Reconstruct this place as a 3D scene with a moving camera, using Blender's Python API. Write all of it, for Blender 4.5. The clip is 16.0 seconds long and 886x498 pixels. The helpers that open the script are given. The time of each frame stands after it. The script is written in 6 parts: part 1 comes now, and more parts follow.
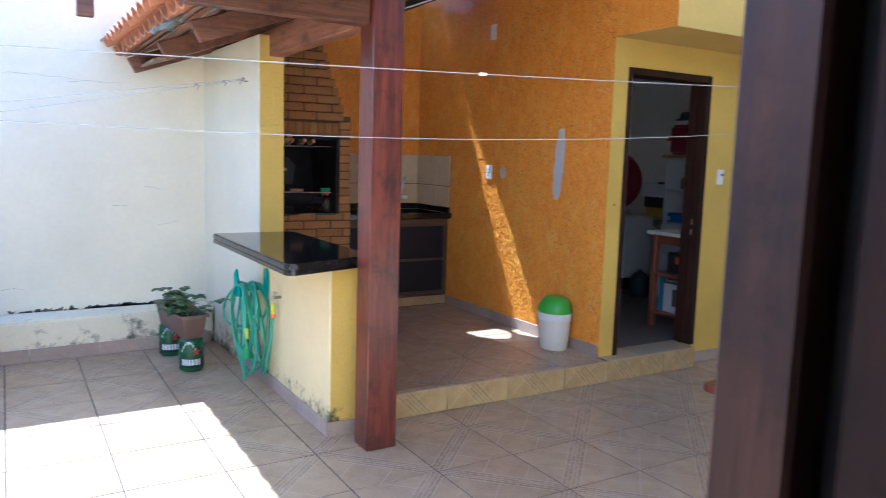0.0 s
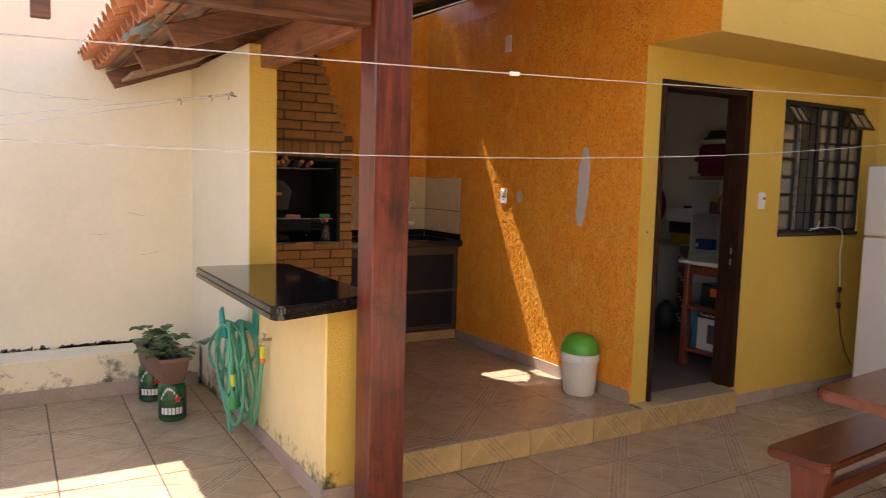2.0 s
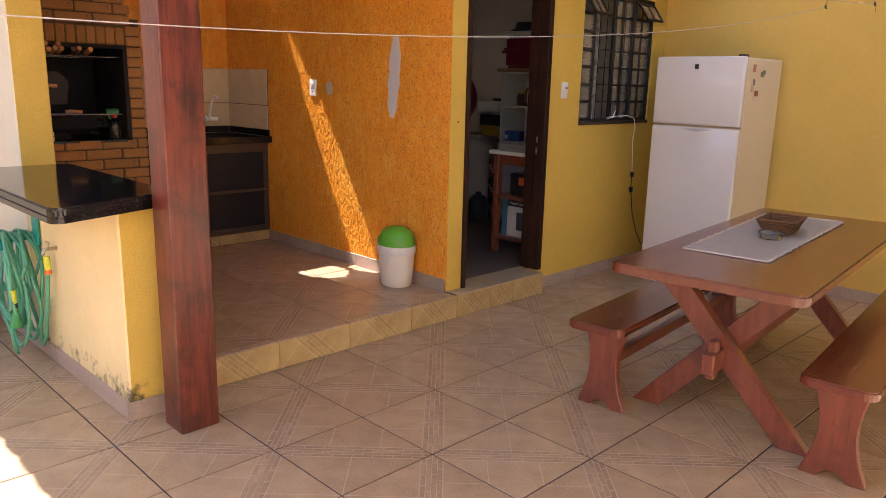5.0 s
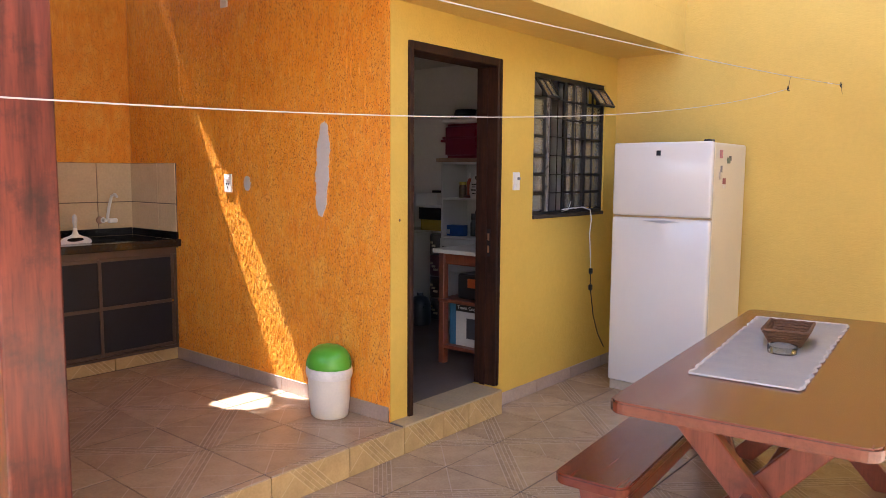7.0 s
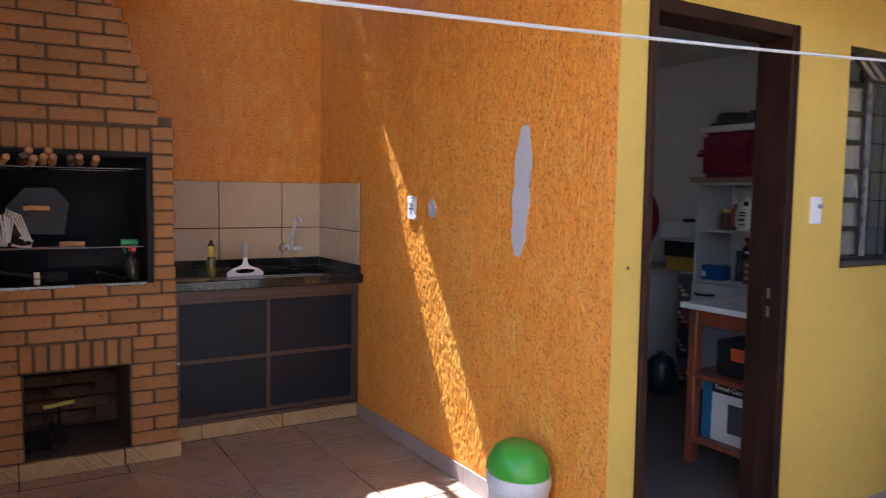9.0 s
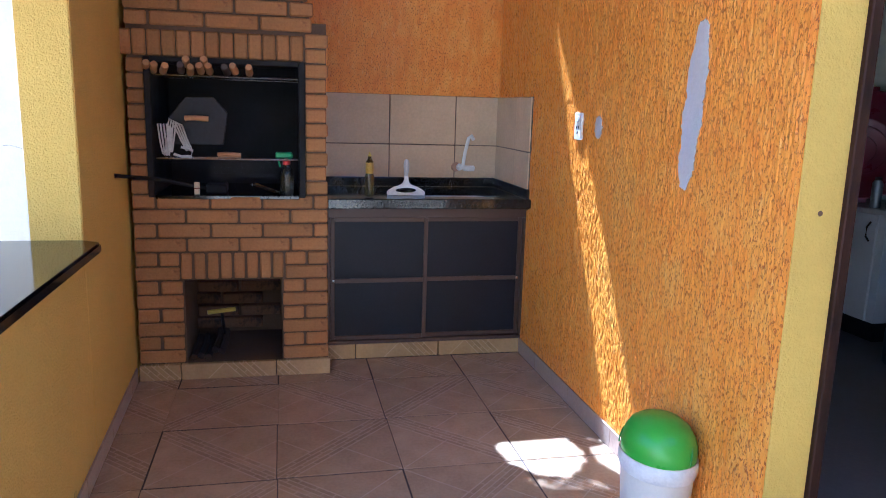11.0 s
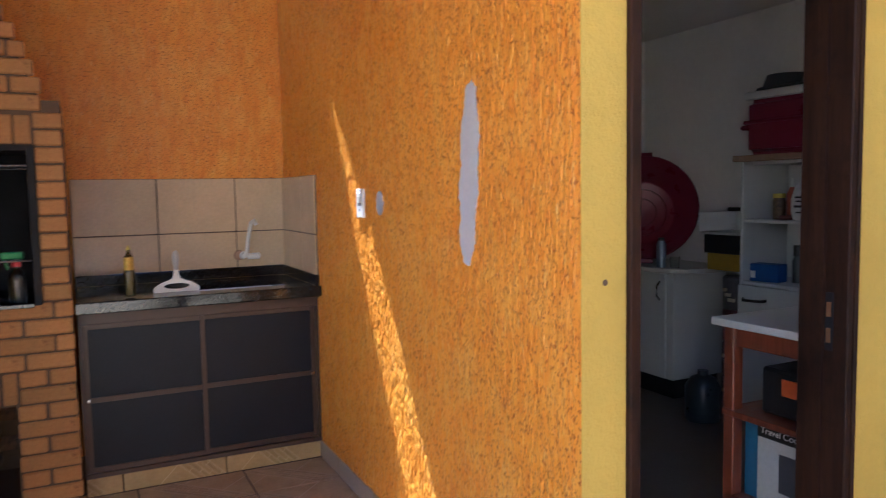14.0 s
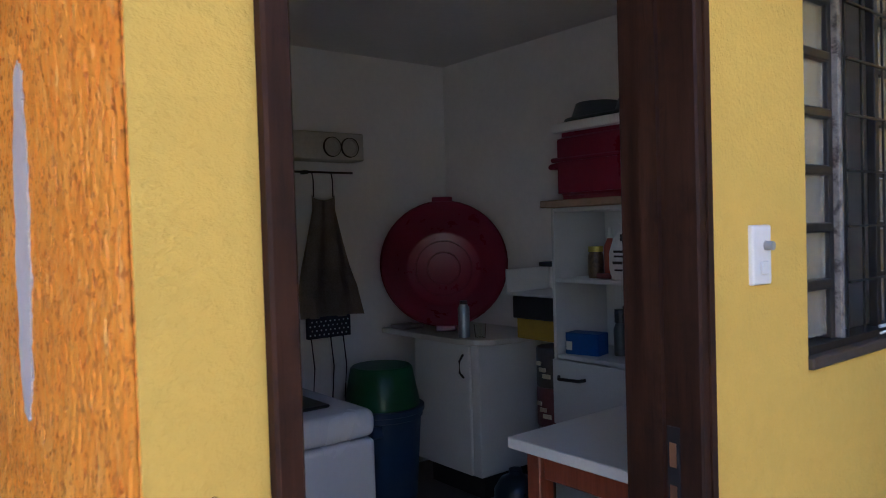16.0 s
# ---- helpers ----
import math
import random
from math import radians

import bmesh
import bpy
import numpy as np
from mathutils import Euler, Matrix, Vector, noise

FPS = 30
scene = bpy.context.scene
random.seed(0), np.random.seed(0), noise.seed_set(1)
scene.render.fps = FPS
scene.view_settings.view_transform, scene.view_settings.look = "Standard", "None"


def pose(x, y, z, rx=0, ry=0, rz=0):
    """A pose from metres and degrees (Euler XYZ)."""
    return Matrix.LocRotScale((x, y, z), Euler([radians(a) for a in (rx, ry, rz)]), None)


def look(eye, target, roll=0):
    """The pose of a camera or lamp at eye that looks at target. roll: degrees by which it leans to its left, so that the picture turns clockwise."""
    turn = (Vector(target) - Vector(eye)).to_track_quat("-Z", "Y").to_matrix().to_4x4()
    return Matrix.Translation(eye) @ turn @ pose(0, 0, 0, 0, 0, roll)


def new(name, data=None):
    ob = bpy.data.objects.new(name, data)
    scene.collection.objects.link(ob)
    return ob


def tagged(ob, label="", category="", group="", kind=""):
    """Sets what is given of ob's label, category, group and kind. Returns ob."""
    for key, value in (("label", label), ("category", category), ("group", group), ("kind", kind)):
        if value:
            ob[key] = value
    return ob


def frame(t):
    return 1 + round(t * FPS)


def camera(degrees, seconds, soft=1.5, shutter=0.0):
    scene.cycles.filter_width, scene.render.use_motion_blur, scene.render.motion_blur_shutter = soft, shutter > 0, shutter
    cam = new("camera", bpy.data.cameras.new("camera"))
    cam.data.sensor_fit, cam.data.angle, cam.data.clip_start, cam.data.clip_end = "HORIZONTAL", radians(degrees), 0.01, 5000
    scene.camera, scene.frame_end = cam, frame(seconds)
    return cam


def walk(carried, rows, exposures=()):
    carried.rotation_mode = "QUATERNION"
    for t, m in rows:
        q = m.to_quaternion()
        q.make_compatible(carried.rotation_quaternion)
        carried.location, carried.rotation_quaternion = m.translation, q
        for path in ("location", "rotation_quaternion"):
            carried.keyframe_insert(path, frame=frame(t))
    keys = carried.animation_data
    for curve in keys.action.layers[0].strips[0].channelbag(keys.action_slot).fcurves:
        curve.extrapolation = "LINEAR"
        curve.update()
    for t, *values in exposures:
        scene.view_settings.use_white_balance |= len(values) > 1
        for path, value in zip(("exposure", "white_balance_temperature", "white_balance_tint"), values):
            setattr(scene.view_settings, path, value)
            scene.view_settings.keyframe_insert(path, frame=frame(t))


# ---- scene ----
cam = camera(62.2, 16.0, soft=0.7, shutter=0.25)
PATH = [
    (0, (-0.156, -0.611, 1.607), (0.866, 1.09, 1.358), 1.7),
    (0.5, (-0.016, -0.435, 1.596), (0.726, 1.404, 1.335), 1.9),
    (1, (0.067, -0.325, 1.593), (0.729, 1.545, 1.337), 1.7),
    (1.5, (0.116, -0.177, 1.602), (0.93, 1.636, 1.379), 1.4),
    (2, (0.108, -0.086, 1.606), (1.119, 1.629, 1.417), 1.5),
    (2.5, (0.116, -0.06, 1.608), (1.318, 1.528, 1.431), 2.0),
    (3, (0.133, -0.055, 1.608), (1.464, 1.424, 1.414), 2.0),
    (3.5, (0.146, -0.061, 1.586), (1.506, 1.372, 1.276), 1.7),
    (3.7, (0.147, -0.068, 1.571), (1.501, 1.356, 1.201), 1.5),
    (5.8, (0.32, 0.067, 1.54), (1.701, 1.445, 1.097), 1.5),
    (6, (0.371, 0.129, 1.553), (1.76, 1.515, 1.17), 1.2),
    (6.5, (0.509, 0.329, 1.539), (1.965, 1.676, 1.282), 0.6),
    (7, (0.706, 0.549, 1.552), (2.231, 1.827, 1.35), 0.4),
    (7.5, (1.013, 0.739, 1.564), (2.489, 2.075, 1.377), 0.7),
    (8, (1.228, 0.937, 1.554), (2.605, 2.378, 1.383), 0.8),
    (8.5, (1.465, 1.203, 1.562), (2.709, 2.761, 1.399), 0.6),
    (9, (1.707, 1.401, 1.559), (2.734, 3.11, 1.41), 0.8),
    (9.2, (1.802, 1.485, 1.573), (2.733, 3.249, 1.431), 0.9),
    (11.3, (2.271, 1.646, 1.53), (2.684, 3.552, 1.083), 1.9),
    (11.5, (2.274, 1.611, 1.507), (2.699, 3.5, 1.005), 2.1),
    (12, (2.254, 1.546, 1.484), (2.711, 3.391, 0.862), 2.3),
    (12.5, (2.22, 1.559, 1.463), (2.73, 3.398, 0.867), 1.9),
    (13, (2.306, 1.625, 1.493), (2.856, 3.499, 1.062), 1.3),
    (13.5, (2.392, 1.723, 1.504), (3.023, 3.602, 1.24), 0.6),
    (14, (2.526, 1.919, 1.527), (3.406, 3.708, 1.371), -1.0),
    (14.5, (2.682, 2.079, 1.539), (3.804, 3.732, 1.434), -3.5),
    (15, (2.936, 2.277, 1.51), (4.218, 3.808, 1.4), -3.8),
    (15.5, (3.159, 2.439, 1.555), (4.467, 3.95, 1.468), -2.7),
    (16, (3.387, 2.597, 1.578), (4.639, 4.156, 1.527), -1.7),
]
EXPOSURES = [(0.0, 1.95, 4400, 12), (0.5, 1.30, 4450, 13), (1.0, 0.85, 4700, 13), (1.5, 1.0, 5350, 18), (2.0, 1.64, 6250, 23), (2.5, 2.0, 6500, 26), (3.0, 2.0, 6450, 27), (3.5, 1.93, 6300, 29),
             (6.0, 2.02, 6250, 29), (6.5, 2.46, 6000, 28), (7.0, 2.54, 5700, 26), (7.5, 2.40, 5450, 24), (8.0, 2.26, 5300, 23), (9.0, 2.33, 4700, 21), (11.5, 2.70, 4150, 16), (12.5, 2.66, 4100, 15), (13.5, 2.54, 4500, 17), (14.5, 2.5, 5000, 19), (16.0, 2.48, 4600, 18)]
walk(cam, [(t, look(eye, target, roll)) for t, eye, target, roll in PATH], EXPOSURES)

# ---- world and sun ----
SUN_WAY = Vector((0.144, -0.582, -1.0)).normalized()
world = bpy.data.worlds.new("world")
scene.world = world
world.use_nodes = True
wn = world.node_tree
sky = wn.nodes.new("ShaderNodeTexSky")
sky.sky_type, sky.sun_disc = "NISHITA", False
sky.sun_elevation, sky.sun_rotation = math.asin(-SUN_WAY.z), math.atan2(-SUN_WAY.x, -SUN_WAY.y)
wn.links.new(sky.outputs[0], wn.nodes["Background"].inputs["Color"])
wn.nodes["Background"].inputs["Strength"].default_value = 0.145
sun = new("sun", bpy.data.lights.new("sun", "SUN"))
sun.data.energy, sun.data.angle, sun.data.color = 5.0, radians(0.5), (1.0, 0.94, 0.84)
sun.matrix_world = look((0, 8, 12), Vector((0, 8, 12)) + SUN_WAY)

# ---- materials ----
def nodes(name):
    m = bpy.data.materials.new(name)
    m.use_nodes = True
    t = m.node_tree
    return m, t, t.nodes["Principled BSDF"]


def add(t, kind, **kw):
    n = t.nodes.new("ShaderNode" + kind)
    for k, v in kw.items():
        n.inputs[k].default_value = v
    return n


def coords(t, stretch=(1, 1, 1)):
    c, mp = add(t, "TexCoord"), add(t, "Mapping")
    mp.inputs["Scale"].default_value = stretch
    t.links.new(c.outputs["Object"], mp.inputs["Vector"])
    return mp.outputs["Vector"]


def noise_at(t, vec, scale, detail=4.0, rough=0.6):
    n = add(t, "TexNoise", Scale=scale, Detail=detail, Roughness=rough)
    t.links.new(vec, n.inputs["Vector"])
    return n.outputs["Fac"]


def ramp(t, fac, stops):
    r = t.nodes.new("ShaderNodeValToRGB")
    while len(r.color_ramp.elements) < len(stops):
        r.color_ramp.elements.new(0.5)
    for e, (p, c) in zip(r.color_ramp.elements, stops):
        e.position, e.color = p, (*c, 1) if len(c) == 3 else c
    t.links.new(fac, r.inputs["Fac"])
    return r.outputs["Color"]


def mix(t, fac, a, b, mode="MIX"):
    n = t.nodes.new("ShaderNodeMix")
    n.data_type, n.blend_type = "RGBA", mode
    for sock, v in ((n.inputs["Factor"], fac), (n.inputs["A"], a), (n.inputs["B"], b)):
        if isinstance(v, (int, float)):
            sock.default_value = v
        elif isinstance(v, tuple):
            sock.default_value = (*v, 1)
        else:
            t.links.new(v, sock)
    return n.outputs["Result"]


def bump(t, bsdf, height, strength, distance=0.01):
    b = add(t, "Bump", Strength=strength, Distance=distance)
    t.links.new(height, b.inputs["Height"])
    t.links.new(b.outputs["Normal"], bsdf.inputs["Normal"])
    return b


def shade(c, k):
    return tuple(min(1.0, v * k) for v in c)


def mat(name, base, rough=0.6, var=0.15, scale=3.0, fine=60.0, rel=0.15, metal=0.0, stretch=(1, 1, 1), stain=None, stain_at=0.62, piece=0.0, coat=0.0):
    """A surface with broad and fine variation of its colour, gloss and relief. stain: a second colour in patches; piece: how far single pieces differ."""
    m, t, b = nodes(name)
    v = coords(t, stretch)
    big, small = noise_at(t, v, scale), noise_at(t, v, fine, 3.0)
    c = ramp(t, big, [(0.25, shade(base, 1 - var)), (0.75, shade(base, 1 + var))])
    c = mix(t, 0.35, c, ramp(t, small, [(0.3, shade(base, 1 - 1.5 * var)), (0.7, shade(base, 1 + 1.2 * var))]))
    if stain:
        c = mix(t, ramp(t, noise_at(t, v, scale * 1.7, 8.0, 0.7), [(stain_at, (0, 0, 0)), (stain_at + 0.12, (1, 1, 1))]), c, stain)
    if piece:
        info = t.nodes.new("ShaderNodeObjectInfo")
        c = mix(t, 1.0, c, ramp(t, info.outputs["Random"], [(0.0, (1 - piece,) * 3), (0.5, (1, 1 - piece * 0.3, 1 - piece * 0.4)), (1.0, (1, 1, 1))]), "MULTIPLY")
    t.links.new(c, b.inputs["Base Color"])
    t.links.new(ramp(t, big, [(0.2, (max(0.02, rough * 0.8),) * 3), (0.8, (min(1, rough * 1.2),) * 3)]), b.inputs["Roughness"])
    b.inputs["Metallic"].default_value = metal
    b.inputs["Coat Weight"].default_value = coat
    if rel:
        bump(t, b, small, rel, 0.004)
    return m


def orange_plaster():
    """Combed acrylic plaster: clouds of lighter wash, short pale drags and many torn pits where the trowel caught the grains."""
    m, t, b = nodes("orange_rustic_plaster")
    v, w = coords(t, (1, 1, 0.30)), coords(t, (1, 1, 0.58))
    streak, blot, mid = noise_at(t, v, 34, 5.0, 0.6), noise_at(t, w, 1.8, 6.0, 0.6), noise_at(t, w, 9.0, 5.0, 0.6)
    base = ramp(t, streak, [(0.28, (0.77, 0.235, 0.012)), (0.5, (0.86, 0.32, 0.020)), (0.72, (0.90, 0.40, 0.038))])
    base = mix(t, ramp(t, blot, [(0.35, (0, 0, 0)), (0.7, (0.6, 0.6, 0.6))]), base, (0.89, 0.375, 0.028))
    wash = ramp(t, mid, [(0.48, (0, 0, 0)), (0.72, (0.65, 0.65, 0.65))])
    base = mix(t, wash, base, (0.91, 0.47, 0.07))
    pale = ramp(t, noise_at(t, v, 55, 4.0, 0.6), [(0.57, (0, 0, 0)), (0.72, (0.6, 0.6, 0.6))])
    base = mix(t, pale, base, (0.93, 0.56, 0.14))
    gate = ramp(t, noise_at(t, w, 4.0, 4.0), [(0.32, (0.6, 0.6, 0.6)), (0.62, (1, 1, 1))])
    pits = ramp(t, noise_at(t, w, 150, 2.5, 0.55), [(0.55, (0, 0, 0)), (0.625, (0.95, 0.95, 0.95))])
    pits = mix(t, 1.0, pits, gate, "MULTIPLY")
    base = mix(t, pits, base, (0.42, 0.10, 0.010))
    t.links.new(base, b.inputs["Base Color"])
    b.inputs["Roughness"].default_value, b.inputs["Specular IOR Level"].default_value = 0.34, 0.34
    h = mix(t, pits, mix(t, 0.6, streak, noise_at(t, w, 70, 4.0)), (0.0, 0.0, 0.0))
    bump(t, b, h, 0.55, 0.009)
    return m


def granite():
    m, t, b = nodes("black_granite")
    v = coords(t)
    vor = add(t, "TexVoronoi", Scale=170.0)
    t.links.new(v, vor.inputs["Vector"])
    c = mix(t, ramp(t, vor.outputs["Color"], [(0.55, (0, 0, 0)), (0.95, (1, 1, 1))]), (0.007, 0.007, 0.008), (0.028, 0.027, 0.025))
    c = mix(t, ramp(t, noise_at(t, v, 7), [(0.5, (0, 0, 0)), (0.8, (0.4, 0.4, 0.4))]), c, (0.018, 0.017, 0.017))
    t.links.new(c, b.inputs["Base Color"])
    t.links.new(ramp(t, noise_at(t, v, 9), [(0.3, (0.05,) * 3), (0.75, (0.14,) * 3)]), b.inputs["Roughness"])
    return m


def timber(name, dark, light, rough=0.35, axis=2, grime=None, coat=0.2):
    m, t, b = nodes(name)
    st = [14, 14, 14]
    st[axis] = 1.1
    v = coords(t, tuple(st))
    grain, fine = noise_at(t, v, 2.4, 6.0, 0.62), noise_at(t, v, 9.0, 3.0)
    c = ramp(t, grain, [(0.28, dark), (0.5, tuple((a + e) / 2 for a, e in zip(dark, light))), (0.72, light)])
    c = mix(t, ramp(t, fine, [(0.55, (0, 0, 0)), (0.8, (0.6, 0.6, 0.6))]), c, shade(dark, 0.45))
    if grime:
        c = mix(t, ramp(t, noise_at(t, coords(t), 4.5, 7.0, 0.7), [(0.50, (0, 0, 0)), (0.68, (0.9, 0.9, 0.9))]), c, grime)
    t.links.new(c, b.inputs["Base Color"])
    t.links.new(ramp(t, grain, [(0.2, (rough * 0.75,) * 3), (0.8, (min(1, rough * 1.35),) * 3)]), b.inputs["Roughness"])
    b.inputs["Coat Weight"].default_value, b.inputs["Coat Roughness"].default_value = coat, 0.25
    bump(t, b, fine, 0.18, 0.003)
    return m


def floor_tile(name="brown_relief_tile", tint=(1, 1, 1)):
    """Glazed stoneware with a raised diagonal band of small bricks and a line square to it; the tile's own middle is its origin."""
    m, t, b = nodes(name)
    c = add(t, "TexCoord")
    turn = add(t, "Mapping")
    turn.inputs["Rotation"].default_value = (0, 0, radians(45))
    t.links.new(c.outputs["Object"], turn.inputs["Vector"])
    sep = t.nodes.new("ShaderNodeSeparateXYZ")
    t.links.new(turn.outputs[0], sep.inputs[0])

    def math_node(op, a, e=0.0, clamp=False):
        n = t.nodes.new("ShaderNodeMath")
        n.operation, n.use_clamp = op, clamp
        for s, q in zip(n.inputs, (a, e)):
            if isinstance(q, (int, float)):
                s.default_value = q
            else:
                t.links.new(q, s)
        return n.outputs[0]
    u, w = sep.outputs["X"], sep.outputs["Y"]
    aw, au = math_node("ABSOLUTE", w), math_node("ABSOLUTE", u)
    band = math_node("LESS_THAN", aw, 0.045)
    brick = t.nodes.new("ShaderNodeTexBrick")
    brick.inputs["Scale"].default_value = 1.0
    brick.inputs["Brick Width"].default_value, brick.inputs["Row Height"].default_value = 0.085, 0.0225
    brick.inputs["Mortar Size"].default_value, brick.inputs["Mortar Smooth"].default_value = 0.0026, 0.3
    brick.offset = 0.5
    brick.inputs["Color1"].default_value, brick.inputs["Color2"].default_value, brick.inputs["Mortar"].default_value = (0.80, 0.81, 0.83, 1), (1.0, 1.0, 1.0, 1), (1, 1, 1, 1)
    shift = add(t, "Mapping")
    shift.inputs["Location"].default_value = (0, 0.045, 0)
    t.links.new(turn.outputs[0], shift.inputs["Vector"])
    t.links.new(shift.outputs[0], brick.inputs["Vector"])
    joints = math_node("MULTIPLY", brick.outputs["Fac"], band)
    edge = math_node("LESS_THAN", math_node("ABSOLUTE", math_node("SUBTRACT", aw, 0.046)), 0.0026)
    one = math_node("MULTIPLY", math_node("LESS_THAN", au, 0.0026), math_node("GREATER_THAN", w, 0.046))
    two = math_node("MULTIPLY", math_node("LESS_THAN", math_node("ABSOLUTE", math_node("SUBTRACT", au, 0.109)), 0.0026), math_node("LESS_THAN", w, -0.046))
    cross = math_node("ADD", one, two)
    lines = math_node("ADD", math_node("ADD", joints, edge), cross, True)
    v = coords(t)
    info = t.nodes.new("ShaderNodeObjectInfo")
    off = t.nodes.new("ShaderNodeVectorMath")
    off.operation = "ADD"
    t.links.new(v, off.inputs[0])
    comb = t.nodes.new("ShaderNodeCombineXYZ")
    t.links.new(math_node("MULTIPLY", info.outputs["Random"], 37.0), comb.inputs[0])
    t.links.new(comb.outputs[0], off.inputs[1])
    cloud, grain = noise_at(t, v, 7.0, 2.0, 0.5), noise_at(t, v, 70, 3.0)
    col = ramp(t, cloud, [(0.25, (0.37, 0.255, 0.14)), (0.75, (0.52, 0.375, 0.215))])
    col = mix(t, 0.25, col, ramp(t, grain, [(0.3, (0.31, 0.22, 0.135)), (0.7, (0.56, 0.41, 0.265))]))
    col = mix(t, 1.0, col, ramp(t, info.outputs["Random"], [(0.0, (0.88, 0.87, 0.86)), (1.0, (1, 1, 1))]), "MULTIPLY")
    cell = mix(t, 1.0, brick.outputs["Color"], (1, 1, 1), "MULTIPLY")
    col = mix(t, math_node("MULTIPLY", band, 0.85), col, mix(t, 1.0, col, cell, "MULTIPLY"))
    col = mix(t, math_node("MULTIPLY", lines, 0.40), col, (0.62, 0.49, 0.36))
    col = mix(t, 1.0, col, tint, "MULTIPLY")
    t.links.new(col, b.inputs["Base Color"])
    b.inputs["Roughness"].default_value = 0.27
    bump(t, b, math_node("SUBTRACT", math_node("MULTIPLY", grain, 0.10), lines), 1.0, 0.006)
    return m


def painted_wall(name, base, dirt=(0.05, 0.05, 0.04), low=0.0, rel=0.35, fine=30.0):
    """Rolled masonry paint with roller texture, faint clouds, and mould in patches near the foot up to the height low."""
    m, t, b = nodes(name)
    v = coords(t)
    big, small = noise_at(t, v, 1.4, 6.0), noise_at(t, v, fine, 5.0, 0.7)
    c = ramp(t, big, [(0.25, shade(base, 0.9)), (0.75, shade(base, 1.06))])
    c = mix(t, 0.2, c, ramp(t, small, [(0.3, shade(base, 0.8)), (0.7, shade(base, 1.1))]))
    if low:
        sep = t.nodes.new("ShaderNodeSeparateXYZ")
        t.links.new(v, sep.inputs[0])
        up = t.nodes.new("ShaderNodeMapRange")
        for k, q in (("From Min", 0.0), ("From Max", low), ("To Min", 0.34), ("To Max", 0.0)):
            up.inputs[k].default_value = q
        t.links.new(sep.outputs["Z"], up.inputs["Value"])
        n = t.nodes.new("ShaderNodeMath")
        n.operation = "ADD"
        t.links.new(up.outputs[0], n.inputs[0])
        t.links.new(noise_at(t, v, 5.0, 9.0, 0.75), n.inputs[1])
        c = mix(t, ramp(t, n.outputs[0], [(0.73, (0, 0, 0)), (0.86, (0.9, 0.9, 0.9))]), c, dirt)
    t.links.new(c, b.inputs["Base Color"])
    b.inputs["Roughness"].default_value, b.inputs["Specular IOR Level"].default_value = 0.75, 0.14
    bump(t, b, mix(t, 0.45, small, noise_at(t, v, fine * 3.3, 3.0)), rel, 0.014)
    return m


def glass():
    m, t, b = nodes("window_glass")
    b.inputs["Base Color"].default_value = (0.9, 0.93, 0.9, 1)
    b.inputs["Transmission Weight"].default_value, b.inputs["Roughness"].default_value, b.inputs["IOR"].default_value = 1.0, 0.04, 1.45
    return m


def frosted():
    m, t, b = nodes("frosted_pane")
    b.inputs["Base Color"].default_value = (0.62, 0.60, 0.48, 1)
    b.inputs["Transmission Weight"].default_value, b.inputs["Roughness"].default_value = 0.72, 0.16
    bump(t, b, noise_at(t, coords(t), 160, 2.0), 0.4, 0.002)
    return m


ORANGE = orange_plaster()
YELLOW = painted_wall("yellow_paint", (0.71, 0.485, 0.115), rel=0.4, fine=34)
PALE_YELLOW = painted_wall("pale_yellow_west", (0.80, 0.66, 0.34), low=0.38, rel=0.4)
YELLOW_ROUGH = painted_wall("yellow_rough_paint", (0.77, 0.53, 0.11), low=0.38, rel=1.0, fine=38)
CREAM = painted_wall("cream_paint", (0.84, 0.76, 0.56), low=0.0, rel=0.2)
CREAM_LOW = painted_wall("cream_paint_stained", (0.83, 0.75, 0.53), low=0.5, rel=0.3)
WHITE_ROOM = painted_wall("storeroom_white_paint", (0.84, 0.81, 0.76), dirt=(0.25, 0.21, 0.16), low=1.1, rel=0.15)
YELLOW_COARSE = painted_wall("yellow_coarse_paint", (0.71, 0.485, 0.09), rel=0.55, fine=20)
TILE = floor_tile()
RISER = floor_tile("olive_relief_tile", (1.15, 1.14, 0.85))
GROUT = mat("dark_grout", (0.05, 0.034, 0.026), 0.9, scale=5)
BASE_TILE = mat("base_tile", (0.42, 0.33, 0.26), 0.4, 0.2, 9, 80, 0.1, piece=0.15)
RISER_TILE = mat("riser_tile", (0.46, 0.355, 0.19), 0.35, 0.22, 8, 70, 0.15, piece=0.15)
WALL_TILE = mat("beige_wall_tile", (0.63, 0.48, 0.285), 0.2, 0.12, 5, 60, 0.05, piece=0.08)
TILE_GROUT = mat("brown_grout", (0.12, 0.085, 0.06), 0.9, scale=6)
GRANITE = granite()
BRICK = mat("fired_brick", (0.395, 0.20, 0.06), 0.85, 0.2, 9, 90, 0.6, stain=(0.20, 0.085, 0.035), stain_at=0.60, piece=0.2)
# Darker copy of the brick: the wood store's inner shade, put into the colour.
SHADED_BRICK = mat("shaded_brick", (0.15, 0.075, 0.035), 0.9, 0.3, 9, 90, 0.5, stain=(0.04, 0.028, 0.02), stain_at=0.52, piece=0.2)
MORTAR = mat("grey_brown_mortar", (0.105, 0.066, 0.036), 0.95, 0.2, 12, 90, 0.5)
# Soot and black iron; also stands in for shade under the cupboard.
SOOT_SHADE_BLACK = mat("soot_shade_black", (0.008, 0.0075, 0.0075), 0.75, 0.4, 6, 60, 0.2)
